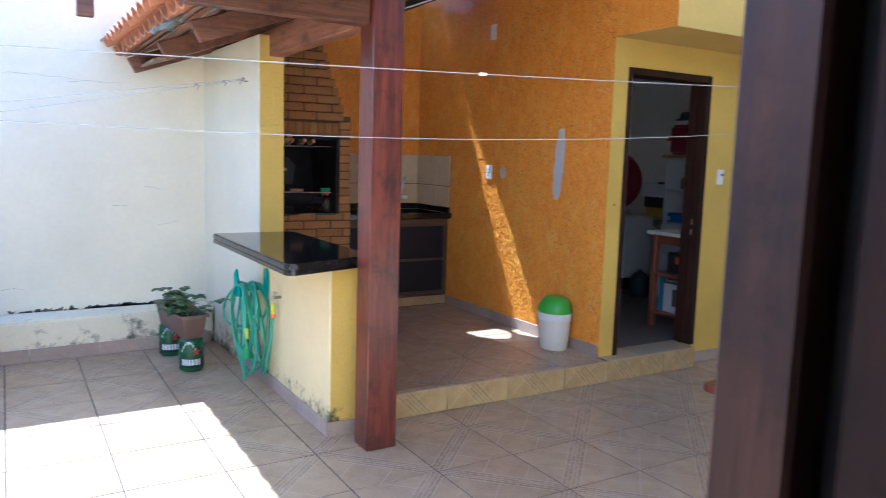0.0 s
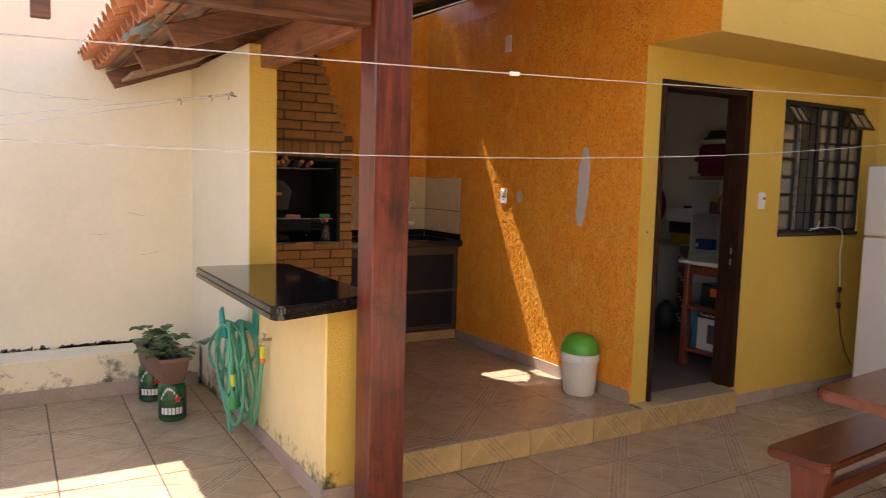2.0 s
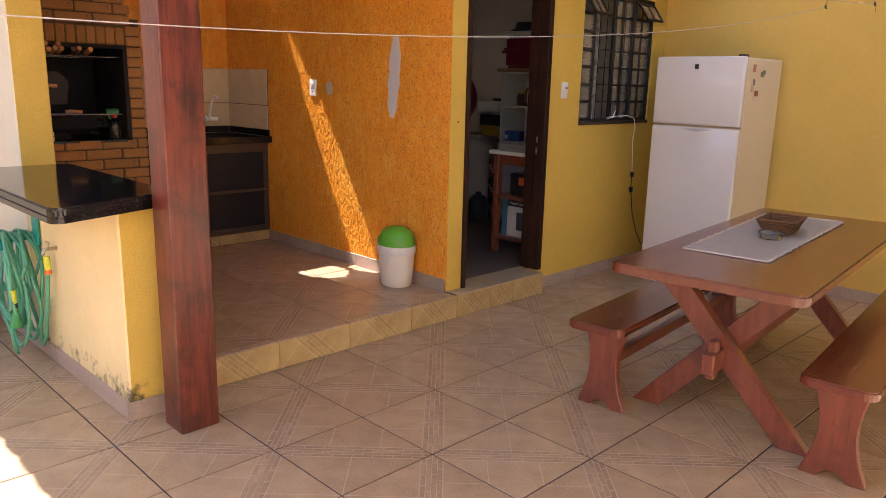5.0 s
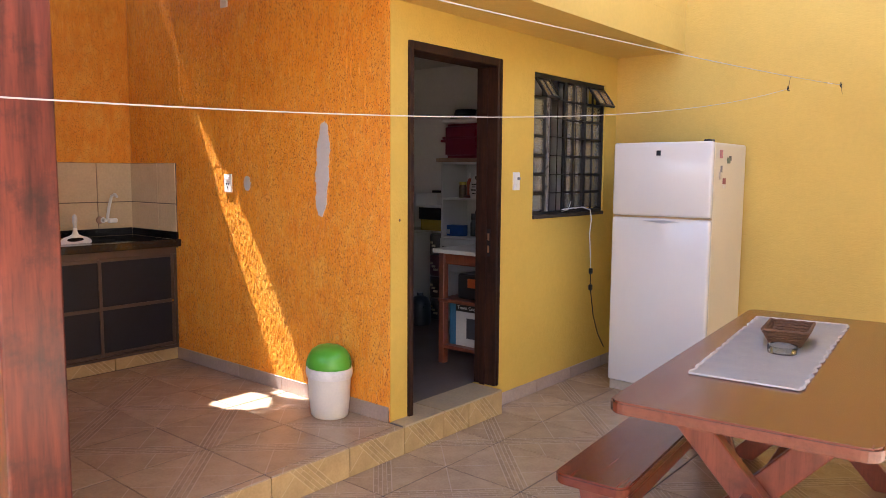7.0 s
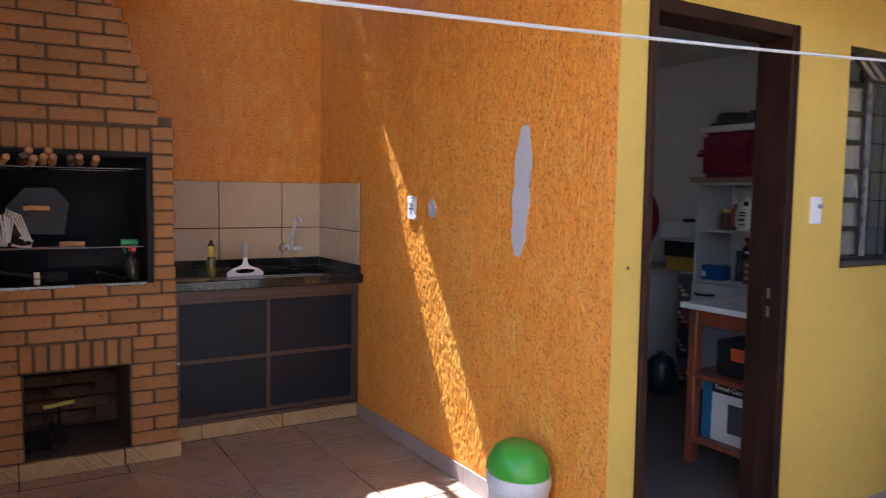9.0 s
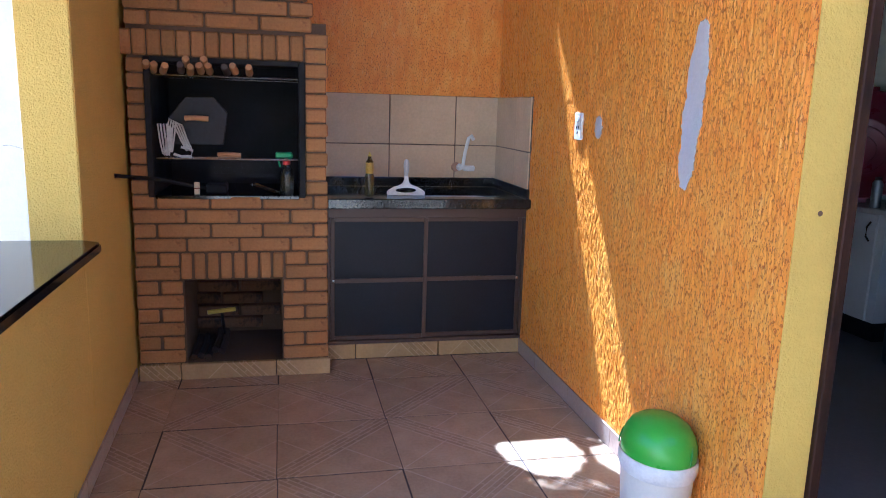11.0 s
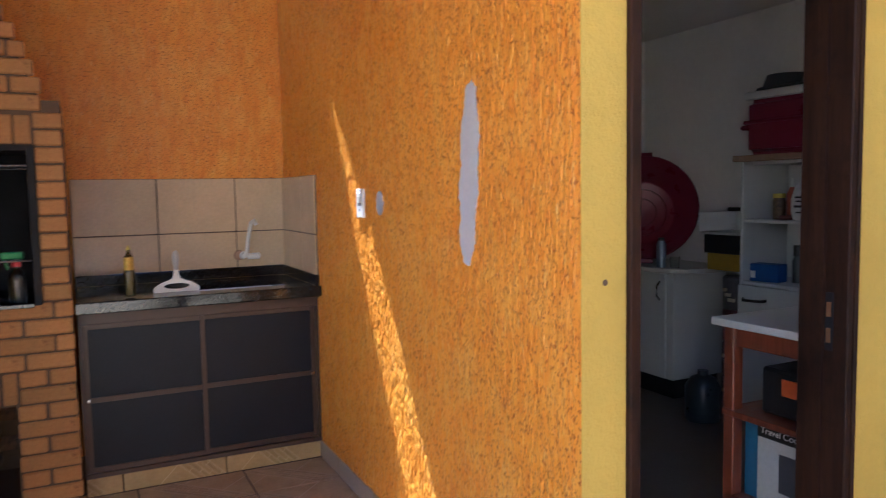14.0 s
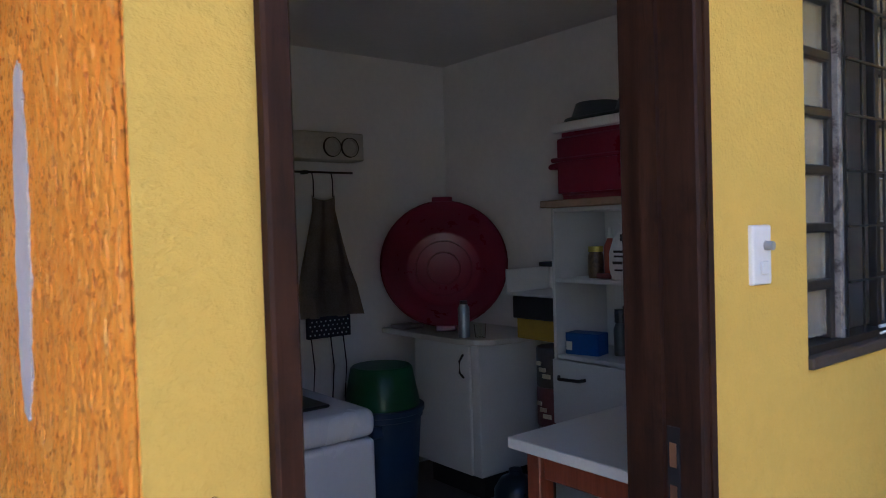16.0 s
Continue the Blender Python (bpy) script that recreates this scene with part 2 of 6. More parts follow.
POST_WOOD = timber("red_brown_stained_wood", (0.055, 0.011, 0.007), (0.23, 0.044, 0.020), 0.34, 2, (0.030, 0.010, 0.007))
# Weathered wood; the rafters' side shade is also put into this darker colour.
BEAM_WOOD_SHADED = timber("weathered_roof_timber", (0.06, 0.022, 0.010), (0.25, 0.105, 0.048), 0.55, 0, (0.03, 0.012, 0.007), 0.0)
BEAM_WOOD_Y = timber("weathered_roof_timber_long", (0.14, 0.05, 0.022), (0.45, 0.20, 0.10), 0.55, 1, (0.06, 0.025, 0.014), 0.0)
ROOF_BOARD = timber("dark_roof_boards", (0.20, 0.11, 0.06), (0.42, 0.27, 0.17), 0.6, 1, None, 0.0)
TABLE_WOOD = timber("varnished_table_wood", (0.115, 0.024, 0.009), (0.175, 0.040, 0.016), 0.22, 0, None, 0.35)
LEG_WOOD = timber("varnished_leg_wood", (0.15, 0.036, 0.016), (0.26, 0.07, 0.032), 0.32, 2, (0.11, 0.03, 0.015), 0.3)
DOOR_WOOD = timber("dark_door_wood", (0.014, 0.0055, 0.003), (0.056, 0.022, 0.011), 0.6, 2, (0.012, 0.006, 0.004), 0.0)
DOOR_WOOD.node_tree.nodes["Principled BSDF"].inputs["Specular IOR Level"].default_value = 0.2
CLAY = mat("clay_roof_tile", (0.52, 0.22, 0.10), 0.8, 0.25, 8, 60, 0.3, stain=(0.2, 0.12, 0.08))
FRIDGE_WHITE = mat("fridge_enamel", (0.74, 0.72, 0.66), 0.11, 0.03, 2, 200, 0.02)
TIN = mat("chrome", (0.6, 0.6, 0.6), 0.25, 0.1, 20, 90, 0.0, metal=1.0)
BLACK_PLASTIC = mat("black_plastic", (0.015, 0.015, 0.016), 0.4, 0.2, 8, 90, 0.05)
WHITE_PLASTIC = mat("white_plastic", (0.80, 0.79, 0.74), 0.35, 0.05, 5, 90, 0.03)
GREY_PATCH = mat("grey_filler", (0.55, 0.52, 0.50), 0.85, 0.08, 9, 80, 0.2)
STEEL_DARK = mat("dark_painted_steel", (0.012, 0.010, 0.008), 0.5, 0.3, 10, 80, 0.15)
GLASS = glass()

# ---- building helpers ----
def finish(name, bm, material, parent=None, smooth=False):
    me = bpy.data.meshes.new(name)
    bmesh.ops.recalc_face_normals(bm, faces=bm.faces)
    bm.to_mesh(me)
    bm.free()
    for m in (material if isinstance(material, (list, tuple)) else [material]):
        me.materials.append(m)
    if smooth:
        me.shade_smooth()
        me.set_sharp_from_angle(angle=radians(40))
    ob = new(name, me)
    ob.parent = parent
    return ob


def part(name, bm, material, parent=None, label="", smooth=False):
    ob = finish(name, bm, material, parent, smooth)
    return tagged(ob, label) if label else ob


def structure(name, bm, material, label):
    return tagged(finish(name, bm, material), label, "structure", kind="structure")


def thing(name, label, category, m=None, group=""):
    ob = new(name)
    ob.matrix_world = m or Matrix()
    return tagged(ob, label, category, group)


def box(lo, hi, bevel=0.0, bm=None, segs=1):
    bm2 = bmesh.new()
    bmesh.ops.create_cube(bm2, size=1.0)
    for v in bm2.verts:
        v.co = Vector([lo[i] + (v.co[i] + 0.5) * (hi[i] - lo[i]) for i in range(3)])
    if bevel:
        bmesh.ops.bevel(bm2, geom=bm2.edges[:], offset=bevel, segments=segs, affect="EDGES", profile=0.5)
    return join(bm, bm2)


def join(bm, other):
    if bm is None:
        return other
    me = bpy.data.meshes.new("scratch")
    other.to_mesh(me)
    other.free()
    bm.from_mesh(me)
    bpy.data.meshes.remove(me)
    return bm


def moved(bm, m):
    bmesh.ops.transform(bm, matrix=m, verts=bm.verts)
    return bm


def prism(outline, lo, hi, axis=2, bevel=0.0, bm=None, segs=1):
    """A flat outline (pairs) given thickness along an axis: the pairs are the two other axes in order."""
    b = bmesh.new()
    rest = [i for i in range(3) if i != axis]
    rings = []
    for h in (lo, hi):
        ring = []
        for p in outline:
            co = [0.0, 0.0, 0.0]
            co[rest[0]], co[rest[1]], co[axis] = p[0], p[1], h
            ring.append(b.verts.new(co))
        rings.append(ring)
    b.faces.new(rings[0])
    b.faces.new(rings[1])
    n = len(outline)
    for i in range(n):
        b.faces.new((rings[0][i], rings[0][(i + 1) % n], rings[1][(i + 1) % n], rings[1][i]))
    bmesh.ops.recalc_face_normals(b, faces=b.faces)
    if bevel:
        sharp = [e for e in b.edges if e.calc_face_angle(0) > radians(30)]
        bmesh.ops.bevel(b, geom=sharp, offset=bevel, segments=segs, affect="EDGES")
    return join(bm, b)


def lathe(profile, steps=24, bm=None, m=None):
    """A turned shape: pairs of radius and height."""
    b = bmesh.new()
    rows = []
    for r, z in profile:
        if r < 1e-5:
            rows.append([b.verts.new((0, 0, z))])
        else:
            rows.append([b.verts.new((r * math.cos(2 * math.pi * i / steps), r * math.sin(2 * math.pi * i / steps), z)) for i in range(steps)])
    for a, c in zip(rows, rows[1:]):
        for i in range(steps):
            k = (i + 1) % steps
            if len(a) == 1 and len(c) > 1:
                b.faces.new((a[0], c[i], c[k]))
            elif len(c) == 1 and len(a) > 1:
                b.faces.new((a[i], a[k], c[0]))
            elif len(a) > 1:
                b.faces.new((a[i], a[k], c[k], c[i]))
    if m is not None:
        moved(b, m)
    return join(bm, b)


def tube(points, radius, sides=8, bm=None):
    b = bmesh.new()
    pts = [Vector(p) for p in points]
    rings, up = [], Vector((0, 0, 1))
    for i, p in enumerate(pts):
        d = (pts[min(i + 1, len(pts) - 1)] - pts[max(i - 1, 0)]).normalized()
        side = d.cross(up)
        if side.length < 0.05:
            side = d.cross(Vector((1, 0, 0)))
        side.normalize()
        top = side.cross(d).normalized()
        r = radius(i / max(1, len(pts) - 1)) if callable(radius) else radius
        rings.append([b.verts.new(p + r * (math.cos(2 * math.pi * k / sides) * side + math.sin(2 * math.pi * k / sides) * top)) for k in range(sides)])
    for a, c in zip(rings, rings[1:]):
        for k in range(sides):
            b.faces.new((a[k], a[(k + 1) % sides], c[(k + 1) % sides], c[k]))
    b.faces.new(rings[0])
    b.faces.new(rings[-1])
    return join(bm, b)


def shared(name, mesh, parent, m):
    ob = new(name, mesh)
    ob.parent = parent
    ob.matrix_local = m
    return ob


def mesh_of(name, bm, material):
    ob = finish(name, bm, material)
    me = ob.data
    bpy.data.objects.remove(ob)
    return me


def wall_with_holes(xs, zs, holes, lo, hi, axis):
    """A wall over a grid: cells of xs by zs, leaving out those in holes (index pairs), from lo to hi along the axis."""
    bm = bmesh.new()
    cells = {(i, k) for i in range(len(xs) - 1) for k in range(len(zs) - 1)} - set(holes)

    def co(a, z, h):
        return (a, h, z) if axis == 1 else (h, a, z)
    cache = {}

    def vert(a, z, h):
        key = (a, z, h)
        if key not in cache:
            cache[key] = bm.verts.new(co(a, z, h))
        return cache[key]
    for i, k in cells:
        a0, a1, z0, z1 = xs[i], xs[i + 1], zs[k], zs[k + 1]
        for h in (lo, hi):
            bm.faces.new([vert(a0, z0, h), vert(a1, z0, h), vert(a1, z1, h), vert(a0, z1, h)])
        for di, dk, (p, q) in ((-1, 0, ((a0, z0), (a0, z1))), (1, 0, ((a1, z0), (a1, z1))), (0, -1, ((a0, z0), (a1, z0))), (0, 1, ((a0, z1), (a1, z1)))):
            if (i + di, k + dk) not in cells:
                bm.faces.new([vert(*p, lo), vert(*q, lo), vert(*q, hi), vert(*p, hi)])
    return bm


# ---- the plan ----
OX, DY, BACK, RX = 3.6, 3.35, 6.2, 6.22       # orange wall, door wall, back wall, right wall
STEP = 0.157                                  # height of the grill platform and the storeroom floor
ROOM_Y = DY + 0.15


def roof_z(x):
    return 2.30 + 0.362 * (x - 0.65)          # underside of the roof boards


# ground under everything, then the slabs that carry the tiles
structure("ground", box((-40, -40, -0.30), (40, 40, -0.14)), mat("packed_earth", (0.16, 0.12, 0.08), 0.95, 0.2, 1.5, 30, 0.4), "packed earth around the house")
structure("floor", box((-3.4, -3.0, -0.14), (RX, 5.86, -0.0035)), GROUT, "grouted base of the tiled patio floor")
structure("floor_platform", prism([(1.45, 3.26), (OX, 3.26), (OX, BACK), (1.45, BACK)], -0.01, STEP - 0.0035), GROUT, "grouted base of the raised grill floor")
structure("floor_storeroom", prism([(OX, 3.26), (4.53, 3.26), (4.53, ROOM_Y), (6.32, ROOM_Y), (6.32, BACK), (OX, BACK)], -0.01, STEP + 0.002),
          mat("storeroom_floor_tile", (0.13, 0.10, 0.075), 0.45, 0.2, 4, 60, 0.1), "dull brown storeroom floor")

# walls
structure("wall_yard_north", prism([(-3.4, 5.85), (1.37, 5.85), (1.37, 6.02), (-3.4, 6.02)], 0, 3.06), CREAM, "cream painted boundary wall with fine cracks")
structure("wall_yard_ledge", prism([(-3.4, 5.36), (1.32, 5.565), (1.32, 5.849), (-3.4, 5.849)], 0, 0.305, bevel=0.014, segs=2), CREAM_LOW, "low painted ledge at the foot of the boundary wall")
structure("wall_yard_west", box((-3.55, -3.0, 0), (-3.4, 6.02, 2.2)), CREAM, "cream painted side wall of the yard")
structure("wall_grill_side", prism([(1.375, 4.45), (1.555, 4.45), (1.505, BACK), (1.315, BACK)], 0, 2.40, bevel=0.006), [YELLOW_ROUGH, CREAM_LOW], "tall plastered side wall of the grill corner")
side = bpy.data.objects["wall_grill_side"]
for f in side.data.polygons:
    f.material_index = 1 if f.normal.x < -0.5 else 0
structure("wall_low_bar", prism([(1.385, 3.16), (1.60, 3.16), (1.556, 4.449), (1.376, 4.449)], 0, 1.004, bevel=0.008), [YELLOW_ROUGH, PALE_YELLOW], "low yellow plastered wall under the bar counter")
# The west face takes a paler yellow than the other faces.
for f in bpy.data.objects["wall_low_bar"].data.polygons:
    f.material_index = 1 if f.normal.x < -0.5 else 0
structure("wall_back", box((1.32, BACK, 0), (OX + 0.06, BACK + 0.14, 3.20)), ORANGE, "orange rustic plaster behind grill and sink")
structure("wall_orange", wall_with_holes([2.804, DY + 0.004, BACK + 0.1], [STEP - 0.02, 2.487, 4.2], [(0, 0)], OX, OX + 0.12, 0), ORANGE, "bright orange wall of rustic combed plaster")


def plaster_skin(y0, y1, z0, z1, ny, nz):
    """The trowelled coat on the orange wall: upright ridges and torn pits a few millimetres deep."""
    verts, faces = [], []
    for k in range(nz + 1):
        z = z0 + (z1 - z0) * k / nz
        for i in range(ny + 1):
            y = y0 + (y1 - y0) * i / ny
            ridge = noise.noise(Vector((y * 46, z * 17, 0.0))) * 0.55 + noise.noise(Vector((y * 140, z * 42, 5.0))) * 0.7
            pit = min(1.0, max(0.0, noise.noise(Vector((y * 85, z * 40, 9.0))) - 0.22) * 5)
            rim = min(1.0, (y - y0) / 0.02, (y1 - y) / 0.02, (z - z0) / 0.02, (z1 - z) / 0.02)
            swell = noise.noise(Vector((y * 2.3, z * 2.0, 2.0)))
            h = 0.0012 + rim * max(0.0, 0.0030 + 0.0034 * ridge + 0.0009 * swell - 0.003 * pit)
            verts.append((OX - h, y, z))
    for k in range(nz):
        for i in range(ny):
            a = k * (ny + 1) + i
            faces.append((a, a + ny + 1, a + ny + 2, a + 1))
    me = bpy.data.meshes.new("plaster_skin")
    me.from_pydata(verts, [], faces)
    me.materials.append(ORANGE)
    me.shade_smooth()
    ob = new("plaster_skin", me)
    ob.parent = bpy.data.objects["wall_orange"]
    return ob


plaster_skin(DY + 0.005, 6.195, STEP + 0.002, 3.0, 1000, 300)
structure("wall_door", wall_with_holes([OX + 0.0015, 3.737, 4.618, 5.01, 6.03, 6.5], [0, STEP, 1.245, 2.255, 2.287, 2.484], [(1, 1), (1, 2), (1, 3), (3, 2)], DY, ROOM_Y, 1), YELLOW_COARSE,
          "yellow painted wall with the storeroom door")
structure("wall_overhang", prism([(OX + 0.0015, 2.80), (RX + 0.15, 2.80), (RX + 0.15, BACK + 0.15), (OX + 0.0015, BACK + 0.15)], 2.735, 5.4), YELLOW, "yellow projecting storey over the storeroom door")
structure("wall_soffit", prism([(OX + 0.0015, 2.80), (RX, 2.80), (RX, DY + 0.02), (OX + 0.0015, DY + 0.02)], 2.485, 2.734), YELLOW, "yellow underside and edge of the projecting storey")
structure("wall_east", box((RX, -3.0, 0), (RX + 0.15, DY - 0.001, 4.3)), YELLOW, "yellow painted side wall of the patio")
structure("wall_house", wall_with_holes([-3.4, -0.62, 0.335, RX], [0, 2.12, 3.4], [(1, 0)], -0.45, -0.30, 1), CREAM, "cream painted house wall with the back door")
structure("wall_house_inside", wall_with_holes([-1.6, 1.6], [0, 2.6], [], -3.0, -2.85, 1), WHITE_ROOM, "plain wall inside the house")
structure("ceiling_house", box((-1.7, -3.0, 2.6), (1.7, -0.452, 2.7)), WHITE_ROOM, "plain ceiling inside the house")
structure("wall_house_left", box((-1.7, -2.85, 0), (-1.6, -0.452, 2.6)), WHITE_ROOM, "plain wall inside the house")
structure("wall_house_right", box((1.6, -2.85, 0), (1.7, -0.452, 2.6)), WHITE_ROOM, "plain wall inside the house")
# Not a known eave: added above the patio to hold back sky light.
structure("ceiling_house_eave", box((0.95, -0.299, 2.86), (RX - 0.001, 1.05, 2.98)), WHITE_ROOM, "unseen slab added along the house wall to cut sky light")
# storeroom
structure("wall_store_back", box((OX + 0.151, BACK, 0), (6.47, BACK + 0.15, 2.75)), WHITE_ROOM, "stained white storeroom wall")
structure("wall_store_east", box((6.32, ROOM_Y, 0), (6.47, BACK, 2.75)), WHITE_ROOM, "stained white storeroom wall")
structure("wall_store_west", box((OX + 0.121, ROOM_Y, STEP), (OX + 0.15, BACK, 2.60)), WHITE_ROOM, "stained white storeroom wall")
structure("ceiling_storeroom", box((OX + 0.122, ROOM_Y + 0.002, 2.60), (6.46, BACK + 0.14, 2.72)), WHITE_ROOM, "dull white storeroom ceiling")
# the roof: boards on rafters, with a gap by the back wall
GAPS = ([(3.03, 6.02), (2.97, 5.90), (2.90, 5.83), (2.80, 5.84), (2.72, 5.94), (2.70, 6.06), (2.75, 6.165), (2.86, 6.185), (3.01, 6.175)],
        [(3.40, 6.000), (3.377, 5.965), (3.33, 5.875), (3.267, 5.815), (3.19, 5.80), (3.11, 5.83), (3.065, 5.95), (3.07, 6.08), (3.15, 6.13), (3.24, 6.10), (3.32, 6.075), (3.38, 6.035)])
# patches of small unseen holes, added to let dim sun through: x and y from and to, pitch, and how many of the places
# are open
DIM_SUN_PATCHES = ((2.75, 5.655, 3.03, 5.80, 0.018, 0.5), (3.11, 5.66, 3.28, 5.765, 0.018, 0.4), (3.37, 6.065, 3.46, 6.14, 0.018, 0.45), (3.425, 5.965, 3.535, 6.040, 0.0165, 0.8), (3.10, 6.155, 3.34, 6.185, 0.016, 0.75),
           (3.52, 5.99, 3.58, 6.03, 0.018, 0.5))


def riddle(r):
    """Small uneven holes scattered over the patches added for dim sun."""
    rings = []
    for x0, y0, x1, y1, pitch, share in DIM_SUN_PATCHES:
        for i in range(int((x1 - x0) / pitch) + 1):
            for j in range(int((y1 - y0) / pitch) + 1):
                if r.random() < share:
                    cx, cy, q = x0 + pitch * i + r.uniform(-0.0015, 0.0015), y0 + pitch * j + r.uniform(-0.0015, 0.0015), pitch * r.uniform(0.33, 0.41)
                    rings.append([(cx + q * r.uniform(0.75, 1.0) * math.cos(math.pi * k / 3), cy + q * r.uniform(0.75, 1.0) * math.sin(math.pi * k / 3)) for k in range(6)])
    return rings


def ragged(ring, r):
    """A torn outline through the given corners."""
    pts = []
    for a, b in zip(ring, ring[1:] + ring[:1]):
        n = max(1, int(math.dist(a, b) / 0.014))
        pts += [(a[0] + (b[0] - a[0]) * k / n, a[1] + (b[1] - a[1]) * k / n) for k in range(n)]
    return [(min(3.592, x + r.uniform(-0.010, 0.010)), y + r.uniform(-0.010, 0.010)) for x, y in pts]


def roof_deck():
    bm = bmesh.new()
    # Front boards and the flap past OX are unseen, added to shade the table.
    outer = [(0.72, 2.12), (3.90, 2.12), (3.90, 2.795), (OX - 0.002, 2.795), (OX - 0.002, 6.30), (0.72, 6.30)]
    loops = []
    rr = random.Random(8)
    for ring in [outer] + [ragged(g, rr) for g in GAPS] + riddle(rr):
        vs = [bm.verts.new((x, y, roof_z(x))) for x, y in ring]
        loops += [bm.edges.new((vs[i], vs[(i + 1) % len(vs)])) for i in range(len(vs))]
    bmesh.ops.triangle_fill(bm, use_beauty=True, use_dissolve=False, edges=loops)
    r = bmesh.ops.extrude_face_region(bm, geom=bm.faces[:])
    for v in r["geom"]:
        if isinstance(v, bmesh.types.BMVert):
            v.co.z += 0.004
    return bm


structure("ceiling_roof_boards", roof_deck(), ROOF_BOARD, "dark boards of the sloping patio roof")

# ---- roof timbers and tiles ----
def rafter_z(x):
    return 2.14 + 0.362 * (x - 0.65)          # underside of the rafters


roof = thing("patio_roof", "clay tile roof on stained timber rafters, darkened for shade, over the grill corner", "roof")
for y in (2.30, 3.75, 4.75, 5.62):
    x0 = 0.83 if y < 5 else 0.76
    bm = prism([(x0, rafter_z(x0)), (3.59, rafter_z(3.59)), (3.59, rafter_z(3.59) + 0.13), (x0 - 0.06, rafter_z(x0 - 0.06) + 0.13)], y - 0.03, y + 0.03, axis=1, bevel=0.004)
    part("rafter", bm, BEAM_WOOD_SHADED, roof)
part("beam", box((0.58, 2.90, 2.265), (1.484, 3.0, 2.43), 0.006), BEAM_WOOD_SHADED, roof, "heavy front beam, darkened for its shaded side")
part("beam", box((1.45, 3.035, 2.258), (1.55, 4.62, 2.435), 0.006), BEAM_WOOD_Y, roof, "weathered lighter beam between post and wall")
part("hanger", box((0.20, 3.65, 2.268), (0.28, 3.71, 2.56), 0.004), BEAM_WOOD_SHADED, roof, "pale cut timber end hanging at the eave")
part("tie_board", box((0.20, 3.66, 2.56), (1.20, 3.70, 2.62), 0.004), BEAM_WOOD_SHADED, roof)
for x in (0.80, 1.0, 1.2):
    z = rafter_z(x)
    part("batten", prism([(x - 0.022, z + 0.128), (x + 0.022, z + 0.144), (x + 0.022, z + 0.158), (x - 0.022, z + 0.142)], 2.14, 6.02, axis=1), BEAM_WOOD_Y, roof)
for y0, y1 in ((5.08, 5.24), (5.26, 5.42), (5.44, 5.59)):
    part("eave_board", prism([(0.80, rafter_z(0.80) + 0.03), (1.30, rafter_z(1.30) + 0.03), (1.30, rafter_z(1.30) + 0.05), (0.80, rafter_z(0.80) + 0.05)], y0, y1, axis=1), ROOF_BOARD, roof)


def tile_mesh(name, up):
    bm = bmesh.new()
    rows = []
    for i in range(3):
        u = i / 2
        r, x = 0.088 - 0.018 * u, u * 0.46
        ring = []
        for thick in (0.0, 0.012):
            ring.append([bm.verts.new((x, (r + thick) * math.cos(math.pi * k / 6), up * ((r + thick) * math.sin(math.pi * k / 6)) * 0.8)) for k in range(7)])
        rows.append(ring)
    for a, c in zip(rows, rows[1:]):
        for lay in (0, 1):
            for k in range(6):
                bm.faces.new((a[lay][k], a[lay][k + 1], c[lay][k + 1], c[lay][k]))
    for ring in (rows[0], rows[-1]):
        for k in range(6):
            bm.faces.new((ring[0][k], ring[0][k + 1], ring[1][k + 1], ring[1][k]))
    return mesh_of(name, bm, CLAY)


COVER, CHANNEL = tile_mesh("cover_tile", 1), tile_mesh("channel_tile", -1)
rng = random.Random(4)
for col in range(21):
    for row in range(7):
        for mesh, dx, dy, dz in ((CHANNEL, 0.03, 0.0, 0.09), (COVER, -0.03, 0.10, 0.095)):
            x, y = 0.60 + row * 0.41 + dx, 2.17 + col * 0.197 + dy
            if x + 0.46 > 3.58 or (x + 0.46 > 2.66 and 5.45 < y < 6.30):
                continue
            shared("roof_tile", mesh, roof, Matrix.Translation((x, y + rng.uniform(-0.006, 0.006), roof_z(x) + dz + row * 0.0)) @ Euler((0, -math.atan(0.362) - 0.03, rng.uniform(-0.02, 0.02))).to_matrix().to_4x4())
bm = bmesh.new()
rng = random.Random(9)
grid = [[bm.verts.new((0.62 + 0.05 * i + rng.uniform(-0.015, 0.015), 3.60 + 0.09 * j, 2.30 + 0.018 * i + rng.uniform(-0.022, 0.022) - 0.02 * (j % 2))) for i in range(7)] for j in range(8)]
for j in range(7):
    for i in range(6):
        if not (i < 2 and j in (0, 6)):
            bm.faces.new((grid[j][i], grid[j][i + 1], grid[j + 1][i + 1], grid[j + 1][i]))
bmesh.ops.solidify(bm, geom=bm.faces[:], thickness=0.004)
part("underlay_scrap", bm, mat("grey_green_underlay", (0.46, 0.52, 0.47), 0.6, 0.2, 9, 40, 0.3), roof, "torn grey-green underlay hanging under the eave")

post = thing("wooden_post", "square red-brown stained wooden post, worn at its foot", "post")
part("shaft", box((1.484, 2.867, 0.0), (1.666, 3.028, 2.54), 0.008, segs=2), POST_WOOD, post)

# ---- bar counter ----
bar = thing("bar_counter", "polished black granite bar top on the low yellow wall", "counter")
part("slab", prism([(1.056, 2.975), (1.063, 2.949), (1.080, 2.932), (1.104, 2.926), (1.59, 3.096), (1.615, 3.112), (1.625, 3.14), (1.625, 4.40), (1.557, 4.445), (1.055, 4.445)], 1.006, 1.046, bevel=0.008, segs=2), GRANITE, bar)
